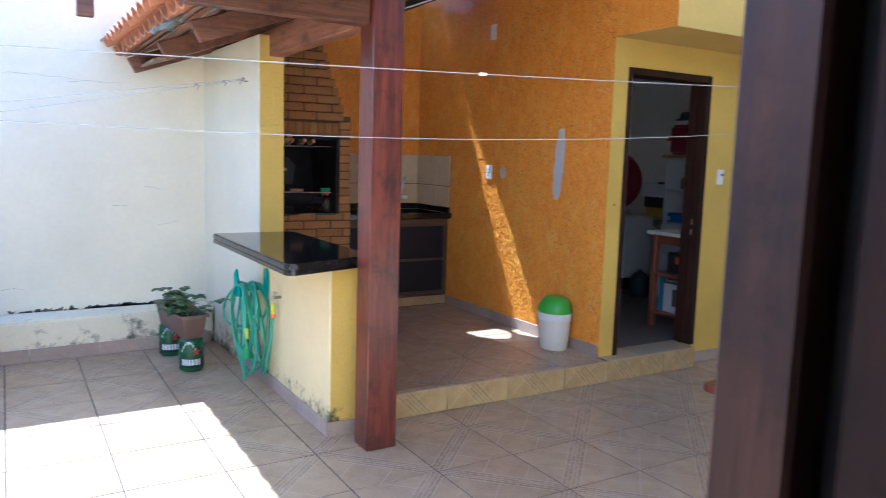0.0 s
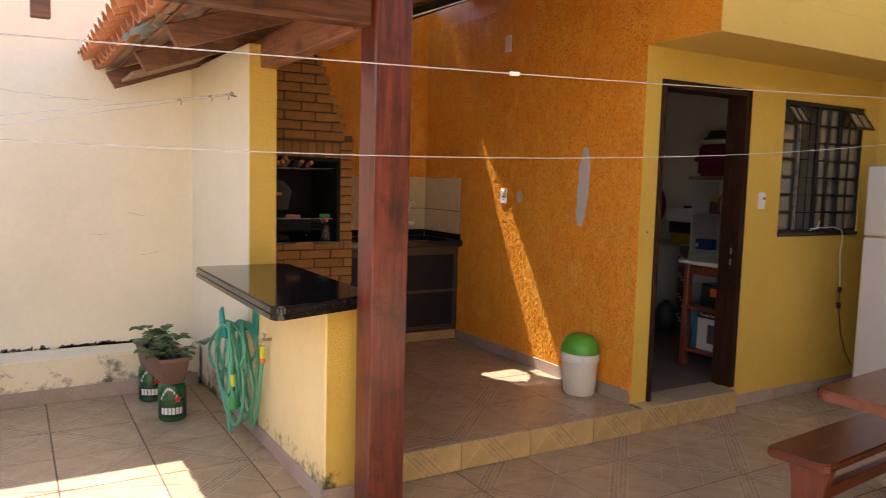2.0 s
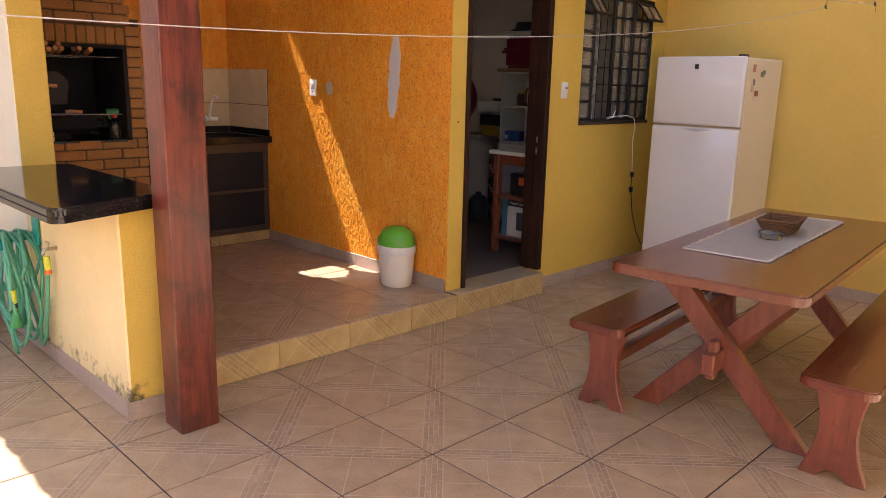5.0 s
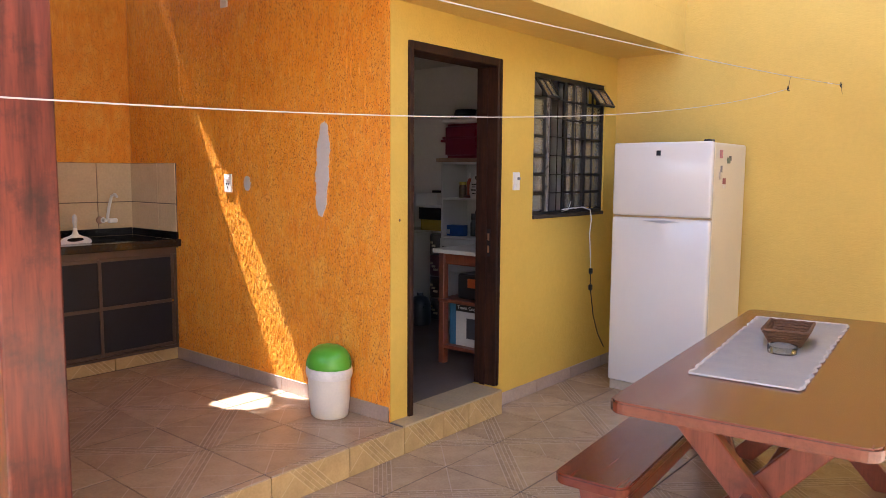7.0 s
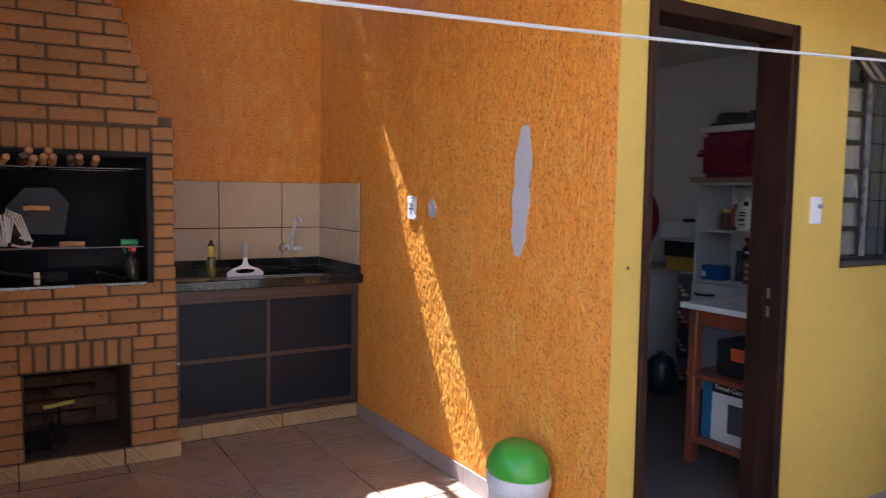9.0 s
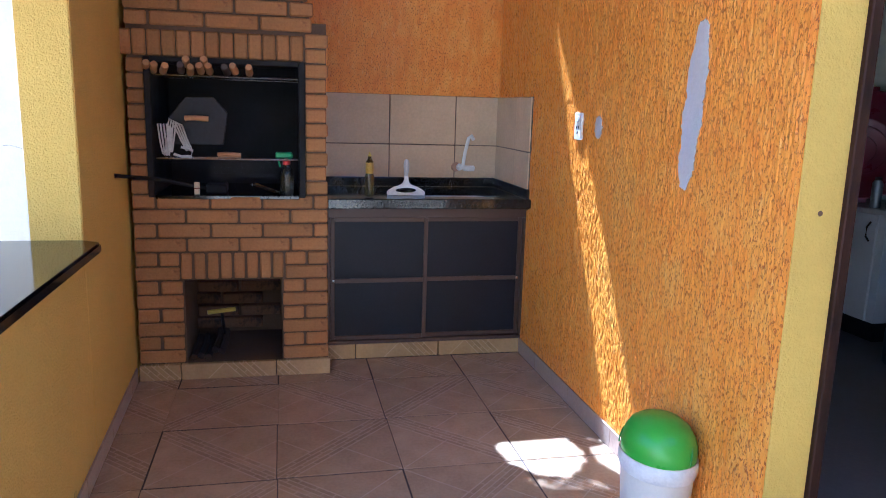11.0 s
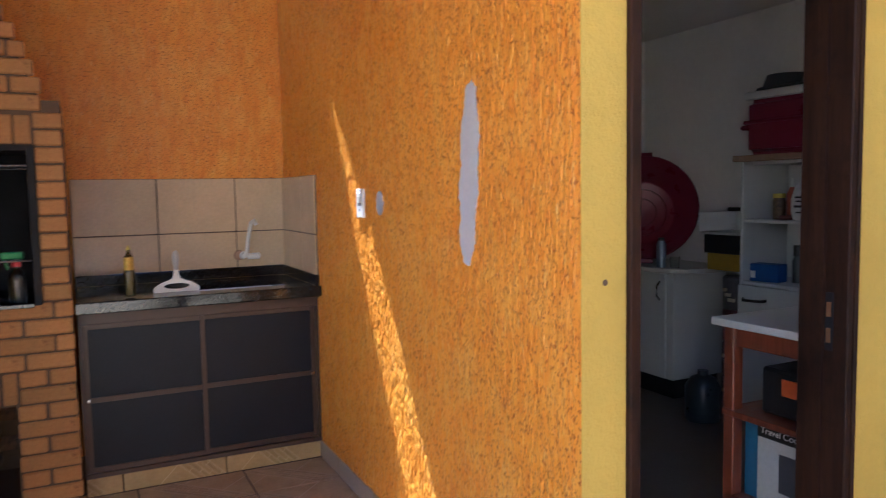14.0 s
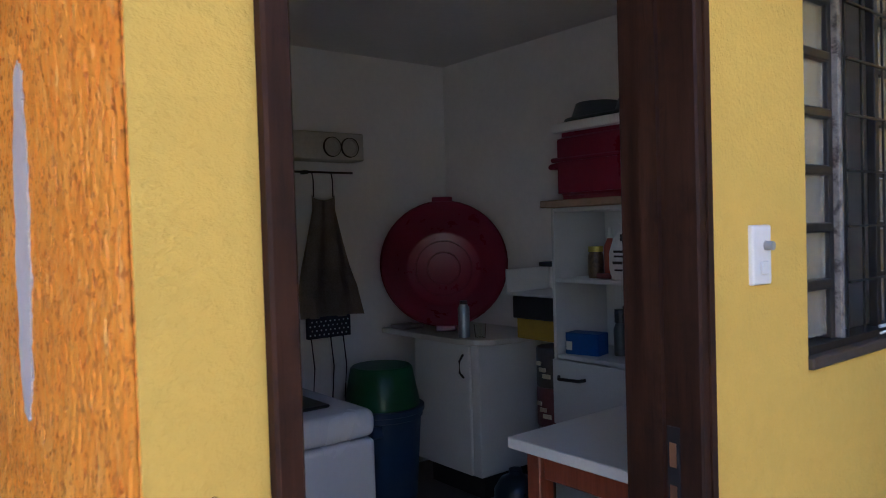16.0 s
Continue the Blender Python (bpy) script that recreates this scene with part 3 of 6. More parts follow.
part("edge_strip", prism([(1.0565, 4.444), (1.057, 2.978), (1.064, 2.952), (1.080, 2.936), (1.103, 2.930), (1.585, 3.099), (1.606, 3.118), (1.584, 3.124), (1.105, 2.957), (1.090, 2.965), (1.083, 2.985), (1.083, 4.444)], 0.984, 1.0055), GRANITE, bar)

# ---- brick barbecue ----
GX0, GX1, GY = 1.545, 2.477, 5.385
bbq = thing("brick_barbecue", "built-in red brick barbecue with stepped chimney and wood store", "barbecue")
part("core", wall_with_holes([GX0 + 0.008, 1.64, 1.772, 2.245, 2.352, GX1 - 0.008], [STEP, 0.237, 0.668, 1.088, 1.742, 1.93], [(2, 1), (1, 3), (2, 3), (3, 3)], GY + 0.006, BACK - 0.004, 1), MORTAR, bbq)
part("chimney_core", prism([(GX0 + 0.008, 1.931), (2.40, 1.931), (2.19, 2.46), (2.10, 2.75), (GX0 + 0.008, 2.75)], GY + 0.007, BACK - 0.006, axis=1), MORTAR, bbq)
for name, lo, hi in (("fire_box_back", (1.642, 5.98, 1.09), (2.35, 5.99, 1.74)), ("fire_box_side", (1.641, GY + 0.02, 1.095), (1.647, 5.979, 1.734)), ("fire_box_side", (2.345, GY + 0.02, 1.095), (2.351, 5.979, 1.734)),
                     ("fire_box_top", (1.641, GY + 0.02, 1.735), (2.351, 5.979, 1.741))):
    part(name, box(lo, hi), SOOT_SHADE_BLACK, bbq, "black sooted steel")
frame_bm = box((1.625, GY - 0.012, 1.085), (1.655, GY + 0.03, 1.745), 0.003)
box((2.337, GY - 0.012, 1.085), (2.367, GY + 0.03, 1.745), 0.003, bm=frame_bm)
box((1.656, GY - 0.012, 1.722), (2.336, GY + 0.03, 1.745), 0.003, bm=frame_bm)
part("steel_frame", frame_bm, SOOT_SHADE_BLACK, bbq)
part("hearth_slab", box((1.655, GY - 0.006, 1.075), (2.337, 5.97, 1.094), 0.003), GRANITE, bbq)
part("wood_store_back", box((1.773, 5.92, 0.238), (2.244, 5.93, 0.667)), MORTAR, bbq)
BRICKS = {}


def brick_mesh(w, h, d=0.05):
    key = (round(w, 2), round(h, 3), d)
    if key not in BRICKS:
        BRICKS[key] = mesh_of("brick", box((-w / 2, -d / 2, -h / 2), (w / 2, d / 2, h / 2), 0.006), SHADED_BRICK if d == 0.051 else BRICK)
    return BRICKS[key]


rng = random.Random(2)


def lay_brick(x0, x1, z0, z1, y=GY + 0.022, d=0.05):
    w = round(x1 - x0, 2)
    if w >= 0.03:
        shared("brick", brick_mesh(w, z1 - z0, d), bbq, Matrix.Translation(((x0 + x1) / 2, y + rng.uniform(-0.004, 0.002), (z0 + z1) / 2)) @ Euler((0, rng.uniform(-0.006, 0.006), rng.uniform(-0.012, 0.012))).to_matrix().to_4x4())


def lay_course(x0, x1, z0, z1, shift):
    x = x0 - shift
    while x < x1 - 0.02:
        a, b = max(x, x0), min(x + 0.2395, x1)
        if b - a > 0.03:
            lay_brick(a, b, z0, z1)
        x += 0.250


z, k = 0.243, 0
while z < 2.60:
    z1 = z + 0.0635
    right = GX1 if z < 1.86 else 2.43 - max(0.0, z - 1.90) * 0.385
    spans = [(GX0, right)]
    if z1 < 0.675 + 0.02 and z < 0.66:
        spans = [(GX0, 1.765), (2.252, right)]
    elif 0.66 <= z < 0.80:
        spans = [(GX0, 1.75), (2.262, right)]
    elif 1.06 < z < 1.73:
        spans = [(GX0, 1.625), (2.367, right)]
    elif 1.73 <= z < 1.86:
        spans = [(2.367, right)]
    for a, b in spans:
        lay_course(a, b, z, z1, (0.135 if k % 2 else 0.0) if b - a > 0.3 else (0.135 if k % 2 else 0.0))
    z, k = z + 0.0715, k + 1
for n in range(8):
    lay_brick(1.757 + n * 0.0635, 1.757 + n * 0.0635 + 0.054, 0.675, 0.805)
for n in range(13):
    lay_brick(1.515 + n * 0.0655, 1.515 + n * 0.0655 + 0.056, 1.75, 1.868)
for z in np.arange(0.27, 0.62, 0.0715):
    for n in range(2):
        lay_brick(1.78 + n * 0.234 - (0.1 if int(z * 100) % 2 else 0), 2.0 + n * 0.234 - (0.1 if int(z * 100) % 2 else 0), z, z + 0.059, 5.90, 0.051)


def plinth_tile(x0, x1, y, z0, z1, parent, shift):
    """A strip cut from a relief tile, set upright; shift moves the band along it."""
    w, h = round(x1 - x0, 3), z1 - z0
    me = mesh_of("plinth_tile", box((shift - w / 2, -h / 2, 0.0), (shift + w / 2, h / 2, 0.03), 0.003), RISER)
    shared("plinth_tile", me, parent, Matrix.Translation(((x0 + x1) / 2 - shift, y, (z0 + z1) / 2)) @ Euler((math.pi / 2, 0, 0)).to_matrix().to_4x4())


for x0, x1, shift in ((GX0, 1.74, 0.0), (1.745, 2.21, -0.09), (2.215, GX1 + 0.012, 0.11)):
    plinth_tile(x0, x1, GY + 0.008, STEP, 0.238, bbq, shift)

# things in the barbecue
mat("pale_handle_wood", (0.52, 0.27, 0.10), 0.6, stain=(0.20, 0.10, 0.05), stain_at=0.6)
mat("scorched_handle_wood", (0.10, 0.065, 0.05), 0.7)
for n, (x, tilt, up) in enumerate(((1.650, 0.5, 0.0), (1.684, 0.5, -0.006), (1.732, 0.6, -0.010), (1.798, 0.2, -0.004), (1.822, 0.1, 0.024), (1.842, 0.3, -0.012), (1.880, 0.0, -0.004), (1.902, 0.1, 0.026), (1.920, 0.0, -0.004), (1.992, -0.2, -0.006), (2.030, -0.2, 0.0), (2.104, 0.0, -0.004))):
    sk = thing("skewer", "steel skewer with a scorched grey wooden handle on the rack" if n in (3, 9) else "steel skewer with a turned pale wooden handle resting on the rack", "skewer", Matrix.Translation((x, GY - 0.07, 1.715 + up)) @ Euler((0, 0, tilt * 0.4)).to_matrix().to_4x4(), "skewers on the rack")
    part("handle", lathe([(0.0, 0.0), (0.015, 0.004), (0.0185, 0.02), (0.0165, 0.06), (0.019, 0.10), (0.010, 0.115), (0.0, 0.116)], 12, m=Euler((-math.pi / 2 - 0.25, 0, 0)).to_matrix().to_4x4()), bpy.data.materials["scorched_handle_wood" if n in (3, 9) else "pale_handle_wood"], sk, smooth=True)
    part("blade", box((-0.006, 0.10, -0.032), (0.006, 0.48, -0.029)), TIN, sk)
rack = thing("skewer_rack", "thin steel rods across the fire box", "rack")
for y, z in ((GY + 0.05, 1.665), (GY + 0.30, 1.66), (GY + 0.03, 1.27)):
    part("rod", tube([(1.648, y, z), (2.344, y, z)], 0.005), TIN, rack)
part("grate", wall_with_holes(list(np.linspace(1.90, 2.30, 25)), list(np.linspace(1.17, 1.25, 6)), [(i, j) for i in range(1, 24, 2) for j in (1, 3)], GY + 0.16, GY + 0.163, 1), SOOT_SHADE_BLACK, rack, "dark perforated grate")
basket = thing("grill_basket", "smoke-stained folding grill pan with wooden grips", "grill pan")
part("pan", prism([(1.735, 1.335), (1.97, 1.335), (1.995, 1.49), (1.93, 1.565), (1.80, 1.565), (1.72, 1.47)], GY + 0.08, GY + 0.10, axis=1, bevel=0.004), mat("grey_grill_pan", (0.019, 0.018, 0.018), 0.6, 0.4, 9, 50, 0.3), basket)
for x, z in ((1.85, 1.462), (2.0, 1.287)):
    part("grip", tube([(x - 0.055, GY + 0.055, z), (x - 0.02, GY + 0.05, z + 0.004), (x + 0.055, GY + 0.055, z)], 0.013), bpy.data.materials["pale_handle_wood"], basket, "pale wooden grip")
part("arm", tube([(1.66, GY + 0.05, 1.27), (2.02, GY + 0.05, 1.275)], 0.006), TIN, basket)
rope = thing("cord_bundle", "bundle of white cord hanging in the barbecue", "cord")
CORD = mat("off_white_cord", (0.66, 0.63, 0.57), 0.8, 0.2, 30, 90, 0.4)
for n in range(4):
    d = 0.0135 * n
    part("loop", tube([(1.672 + d, GY + 0.035, 1.435), (1.680 + d, GY + 0.03, 1.36), (1.692 + d * 0.6, GY + 0.028, 1.295), (1.700 + d * 0.5, GY + 0.03, 1.285), (1.706 + d * 0.4, GY + 0.033, 1.30), (1.716 + d * 0.4, GY + 0.036, 1.38), (1.724 + d * 0.3, GY + 0.04, 1.425 - 0.004 * n)], 0.0042, 8), CORD, rope, smooth=True)
for n in range(4):
    d = 0.0125 * n
    part("loop", tube([(1.718 + d * 0.4, GY + 0.045, 1.30), (1.712 + d, GY + 0.04, 1.40), (1.726 + d * 0.8, GY + 0.038, 1.462 - 0.006 * n), (1.745 + d, GY + 0.04, 1.43), (1.775 + d * 0.8, GY + 0.04, 1.36), (1.800 + d * 0.6, GY + 0.045, 1.305 + 0.003 * n)], 0.0042, 8), CORD, rope, smooth=True)
part("loop", tube([(1.742, GY + 0.03, 1.291), (1.78, GY + 0.025, 1.280), (1.822, GY + 0.03, 1.282), (1.828, GY + 0.035, 1.308), (1.80, GY + 0.035, 1.318), (1.775, GY + 0.035, 1.325)], 0.006, 8), CORD, rope, smooth=True)


def spray_bottle(m):
    b = thing("spray_bottle", "clear spray bottle with a red collar and green trigger", "bottle", m)
    clear = mat("clear_plastic", (0.30, 0.32, 0.30), 0.07, 0.05)
    clear.node_tree.nodes["Principled BSDF"].inputs["Transmission Weight"].default_value = 0.95
    part("body", lathe([(0.0, 0.0), (0.032, 0.0), (0.035, 0.01), (0.035, 0.10), (0.028, 0.125), (0.014, 0.14), (0.014, 0.15), (0.0, 0.15)], 20), clear, b, smooth=True)
    part("collar", lathe([(0.0, 0.15), (0.019, 0.15), (0.019, 0.178), (0.0, 0.18)], 16), mat("red_plastic", (0.55, 0.03, 0.02), 0.4), b, "red collar")
    head = box((-0.055, -0.012, 0.18), (0.03, 0.012, 0.212), 0.006)
    prism([(-0.05, 0.19), (-0.04, 0.19), (-0.028, 0.14), (-0.036, 0.14)], -0.008, 0.008, axis=1, bm=head)
    part("trigger", head, mat("green_plastic", (0.03, 0.26, 0.07), 0.4), b, "green trigger head")


spray_bottle(Matrix.Translation((2.275, GY + 0.06, 1.095)))
bar_ob = thing("iron_bar", "flat dark iron poker resting on the hearth edge", "poker")
part("blade", tube([(1.40 + 0.14, GY - 0.30, 1.215), (1.66, GY - 0.06, 1.18), (1.90, GY + 0.10, 1.115)], 0.010, 6), SOOT_SHADE_BLACK, bar_ob)
box_ob = thing("matchbox", "small cream and brown matchbox standing on the hearth", "box")
part("sleeve", box((1.83, GY + 0.03, 1.095), (1.855, GY + 0.05, 1.155), 0.002), mat("cream_card", (0.70, 0.62, 0.42), 0.8), box_ob)
part("stripe", box((1.8285, GY + 0.028, 1.122), (1.8565, GY + 0.052, 1.128)), mat("brown_card", (0.22, 0.09, 0.04), 0.8), box_ob)
pan_ob = thing("roasting_tin", "small dark roasting tin on the hearth", "tin")
part("tray", box((1.88, GY + 0.08, 1.095), (1.98, GY + 0.22, 1.14), 0.006), SOOT_SHADE_BLACK, pan_ob)
tongs = thing("tongs", "steel tongs lying on the hearth", "tongs")
part("arm", tube([(2.10, GY + 0.04, 1.145), (2.22, GY + 0.10, 1.10)], 0.007, 6), TIN, tongs)
part("arm", tube([(2.12, GY + 0.03, 1.15), (2.24, GY + 0.08, 1.10)], 0.007, 6), TIN, tongs)
for n in range(5):
    lg = thing("log", "short dark piece of firewood in the wood store", "firewood", Matrix.Translation((1.80 + 0.035 * n, 5.52 + 0.02 * (n % 2), 0.255 + 0.03 * (n // 3))), "firewood")
    part("wood", tube([(0, -0.10, 0), (0.01, 0.05, 0.005), (0.0, 0.25, 0.0)], 0.018, 7), mat("charred_wood", (0.03, 0.018, 0.012), 0.9) if n == 0 else bpy.data.materials["charred_wood"], lg)
shovel = thing("ash_shovel", "ash shovel with a yellow handle in the wood store", "shovel")
part("handle", tube([(1.86, 5.55, 0.455), (2.00, 5.58, 0.462)], 0.012, 8), mat("yellow_plastic", (0.55, 0.42, 0.03), 0.5), shovel, "yellow handle")
part("stem", tube([(1.93, 5.57, 0.455), (1.94, 5.70, 0.24)], 0.008, 6), SOOT_SHADE_BLACK, shovel)

# ---- sink counter ----
sinkc = thing("sink_counter", "black granite worktop with upstand and sunk basin", "counter")
part("worktop", wall_with_holes([2.485, 3.02, 3.46, 3.595], [5.495, 5.66, 6.02, 6.195], [(1, 1)], 1.022, 1.060, 1), GRANITE, sinkc)
wt = sinkc.children[0]
for v in wt.data.vertices:
    v.co = (v.co.x, v.co.z, v.co.y)
wt.data.flip_normals()
part("front_lip", box((2.482, 5.485, 1.012), (3.597, 5.5, 1.066), 0.005), GRANITE, sinkc)
part("upstand", box((2.485, 6.176, 1.061), (3.58, 6.196, 1.118), 0.003), GRANITE, sinkc)
part("upstand", box((3.578, 5.52, 1.061), (3.597, 6.175, 1.118), 0.003), GRANITE, sinkc)
bowl = bmesh.new()
top = [bowl.verts.new(p) for p in ((3.015, 5.655, 1.024), (3.465, 5.655, 1.024), (3.465, 6.025, 1.024), (3.015, 6.025, 1.024))]
low = [bowl.verts.new(p) for p in ((3.06, 5.69, 0.90), (3.42, 5.69, 0.90), (3.42, 5.99, 0.90), (3.06, 5.99, 0.90))]
for i in range(4):
    bowl.faces.new((top[i], top[(i + 1) % 4], low[(i + 1) % 4], low[i]))
bowl.faces.new(low)
part("basin", bowl, mat("brushed_steel", (0.45, 0.45, 0.44), 0.3, 0.1, 8, 90, 0.05, metal=1.0), sinkc, "brushed steel basin")

cab = thing("sink_cabinet", "dark sliding-door cabinet with brown aluminium frame", "cabinet")
CABF = mat("bronze_aluminium", (0.075, 0.045, 0.030), 0.38, 0.12, 12, 90, 0.05)
PANEL = mat("matt_black_panel", (0.014, 0.016, 0.022), 0.42, 0.2, 4, 90, 0.04)
PANEL.node_tree.nodes["Principled BSDF"].inputs["Specular IOR Level"].default_value = 0.26
part("carcass", box((2.49, 5.585, 0.245), (3.594, 6.18, 1.0)), SOOT_SHADE_BLACK, cab)
bars = box((2.487, 5.555, 0.955), (3.596, 5.59, 1.010), 0.003)
box((2.487, 5.558, 0.245), (3.596, 5.59, 0.268), 0.003, bm=bars)
box((2.487, 5.557, 0.269), (2.502, 5.59, 0.954), 0.002, bm=bars)
box((3.580, 5.557, 0.269), (3.596, 5.59, 0.954), 0.002, bm=bars)
part("frame", bars, CABF, cab)
for x0, x1, y, knob in ((2.503, 3.035, 5.562, 2.517), (3.005, 3.579, 5.572, 3.56)):
    door = part("sliding_door", box((x0 + 0.012, y + 0.006, 0.285), (x1 - 0.012, y + 0.010, 0.945)), PANEL, cab)
    rails = box((x0, y, 0.27), (x0 + 0.022, y + 0.016, 0.953), 0.002)
    box((x1 - 0.022, y, 0.27), (x1, y + 0.016, 0.953), 0.002, bm=rails)
    for z in (0.27, 0.594, 0.932):
        box((x0 + 0.0225, y + 0.001, z), (x1 - 0.0225, y + 0.015, z + 0.024), 0.002, bm=rails)
    part("door_frame", rails, CABF, door)
    part("knob", lathe([(0.0, 0.0), (0.008, 0.0), (0.008, 0.006), (0.0, 0.007)], 12, m=Matrix.Translation((knob, y, 0.606)) @ Euler((math.pi / 2, 0, 0)).to_matrix().to_4x4()), TIN, door)
plinth = thing("cabinet_plinth", "tiled plinth under the sink cabinet", "plinth")
for x0, x1, shift in ((2.49, 2.64, 0.10), (2.645, 3.11, -0.12), (3.115, 3.596, -0.02)):
    plinth_tile(x0, x1, 5.602, STEP, 0.243, plinth, shift)

# wall tiles round the sink
splash = structure("trim_splashback", join(box((2.478, 6.190, 1.0), (3.595, 6.199, 1.622)), box((3.590, 5.53, 1.0), (3.599, 6.19, 1.622))), TILE_GROUT, "grouted backing of the splashback tiles")
for x0, x1 in ((2.482, 2.897), (2.903, 3.313), (3.319, 3.586)):
    for z0, z1 in ((1.05, 1.318), (1.324, 1.62)):
        part("wall_tile", box((x0, 6.182, z0), (x1, 6.192, z1), 0.002), WALL_TILE, splash)
for y0, y1 in ((5.532, 5.775), (5.781, 6.18)):
    for z0, z1 in ((1.05, 1.318), (1.324, 1.62)):
        part("wall_tile", box((3.582, y0, z0), (3.592, y1, z1), 0.002), WALL_TILE, splash)

tap = thing("wall_tap", "white plastic swivel tap on the splashback", "tap")
part("body", lathe([(0.0, 0.0), (0.022, 0.0), (0.022, 0.012), (0.014, 0.016), (0.014, 0.06), (0.0, 0.062)], 14, m=Matrix.Translation((3.345, 6.18, 1.185)) @ Euler((math.pi / 2, 0, 0)).to_matrix().to_4x4()), WHITE_PLASTIC, tap, smooth=True)
part("handle", box((3.355, 6.10, 1.165), (3.43, 6.125, 1.20), 0.008), WHITE_PLASTIC, tap)
part("spout", tube([(3.355, 6.12, 1.19), (3.365, 6.11, 1.28), (3.38, 6.09, 1.37), (3.39, 6.06, 1.385), (3.395, 6.035, 1.365)], 0.011, 10), WHITE_PLASTIC, tap, smooth=True)
part("rose", lathe([(0.0, 0.0), (0.03, 0.0), (0.026, 0.012), (0.0, 0.013)], 16, m=Matrix.Translation((3.325, 6.18, 1.185)) @ Euler((math.pi / 2, 0, 0)).to_matrix().to_4x4()), mat("tan_plastic", (0.42, 0.24, 0.14), 0.5), tap)
oil = thing("oil_bottle", "small yellow-green bottle with a yellow cap", "bottle", Matrix.Translation((2.715, 5.62, 1.066)))
olive = mat("olive_glass", (0.30, 0.25, 0.05), 0.08)
olive.node_tree.nodes["Principled BSDF"].inputs["Transmission Weight"].default_value = 0.8
part("body", lathe([(0.0, 0.0), (0.023, 0.0), (0.025, 0.01), (0.025, 0.108), (0.021, 0.120), (0.021, 0.185), (0.010, 0.200), (0.009, 0.215), (0.0, 0.215)], 18), olive, oil, smooth=True)
part("label", lathe([(0.0214, 0.122), (0.0218, 0.124), (0.0218, 0.180), (0.0214, 0.182)], 18), mat("label_yellow", (0.55, 0.36, 0.05), 0.6, 0.3, 60), oil, "yellow paper label")
part("cap", lathe([(0.0, 0.2155), (0.010, 0.2155), (0.010, 0.222), (0.005, 0.226), (0.004, 0.236), (0.0, 0.237)], 14), bpy.data.materials["yellow_cap"] if "yellow_cap" in bpy.data.materials else mat("yellow_cap", (0.60, 0.46, 0.05), 0.45), oil, "small pale cap")


def plate_with_hole(outer, inner, y0, y1):
    """An upright plate (x, z pairs) with an opening, from y0 to y1."""
    bm = bmesh.new()
    loops = []
    for ring in (outer, inner):
        vs = [bm.verts.new((x, y0, z)) for x, z in ring]
        loops += [bm.edges.new((vs[k], vs[(k + 1) % len(vs)])) for k in range(len(vs))]
    bmesh.ops.triangle_fill(bm, use_beauty=True, use_dissolve=False, edges=loops)
    r = bmesh.ops.extrude_face_region(bm, geom=bm.faces[:])
    for v in r["geom"]:
        if isinstance(v, bmesh.types.BMVert):
            v.co.y = y1
    return bm


sq = thing("squeegee", "white plastic hand squeegee with an open oval head", "squeegee", Matrix.Translation((2.93, 5.70, 1.0605)))
half = [(0.107, 0.008), (0.107, 0.020), (0.095, 0.032), (0.070, 0.046), (0.040, 0.056), (0.020, 0.066), (0.012, 0.085), (0.010, 0.110)]
oval = [(0.060 * math.cos(2 * math.pi * k / 24), 0.029 + 0.0145 * math.sin(2 * math.pi * k / 24)) for k in range(24)]
part("head", plate_with_hole(half + [(-x, z) for x, z in reversed(half)], oval, -0.009, 0.009), WHITE_PLASTIC, sq)
part("blade", box((-0.106, -0.003, 0.0), (0.106, 0.003, 0.0078), 0.001), WHITE_PLASTIC, sq, "thin wiping blade")
part("handle", lathe([(0.0, 0.108), (0.010, 0.108), (0.012, 0.125), (0.016, 0.155), (0.016, 0.180), (0.010, 0.198), (0.0, 0.203)], 16), mat("grey_grip_plastic", (0.50, 0.49, 0.46), 0.5), sq, "grey grip", smooth=True)

# ---- patio furniture ----
fridge = thing("refrigerator", "off-white two-door refrigerator with slightly yellowed sides", "refrigerator")
FX, FY0, FY1 = 5.52, 2.300, 3.005
part("body", box((FX + 0.055, FY0 + 0.004, 0.03), (6.19, FY1 - 0.004, 1.775), 0.012, segs=2), mat("fridge_side_paint", (0.74, 0.68, 0.52), 0.4, 0.05, 3, 90, 0.05), fridge, "yellowed painted cabinet")
for z0, z1 in ((0.07, 1.262), (1.274, 1.782)):
    part("door", box((FX, FY0, z0), (FX + 0.052, FY1, z1), 0.018, segs=3), FRIDGE_WHITE, fridge, smooth=True)
part("gasket_gap", box((FX + 0.012, FY0 + 0.006, 1.2625), (FX + 0.05, FY1 - 0.006, 1.2735)), mat("tan_gasket", (0.46, 0.32, 0.15), 0.6), fridge)
bm = bmesh.new()
prism([(2.76, 1.243), (2.62, 1.228), (2.50, 1.243), (2.62, 1.252)], FX - 0.010, FX + 0.004, axis=0, bm=bm)
part("handle", bm, mat("silver_plastic", (0.45, 0.45, 0.44), 0.3), fridge, "silver lens-shaped grip")
part("badge", box((FX - 0.004, 2.655, 1.690), (FX + 0.004, 2.685, 1.725), 0.002), BLACK_PLASTIC, fridge)
part("top_hinge", box((FX + 0.02, FY0 + 0.02, 1.777), (FX + 0.09, FY0 + 0.07, 1.795), 0.004), BLACK_PLASTIC, fridge)
part("kick_plate", box((FX + 0.02, FY0 + 0.01, 0.0), (FX + 0.05, FY1 - 0.01, 0.066), 0.003), mat("grey_kick_plate", (0.42, 0.38, 0.30), 0.5), fridge)
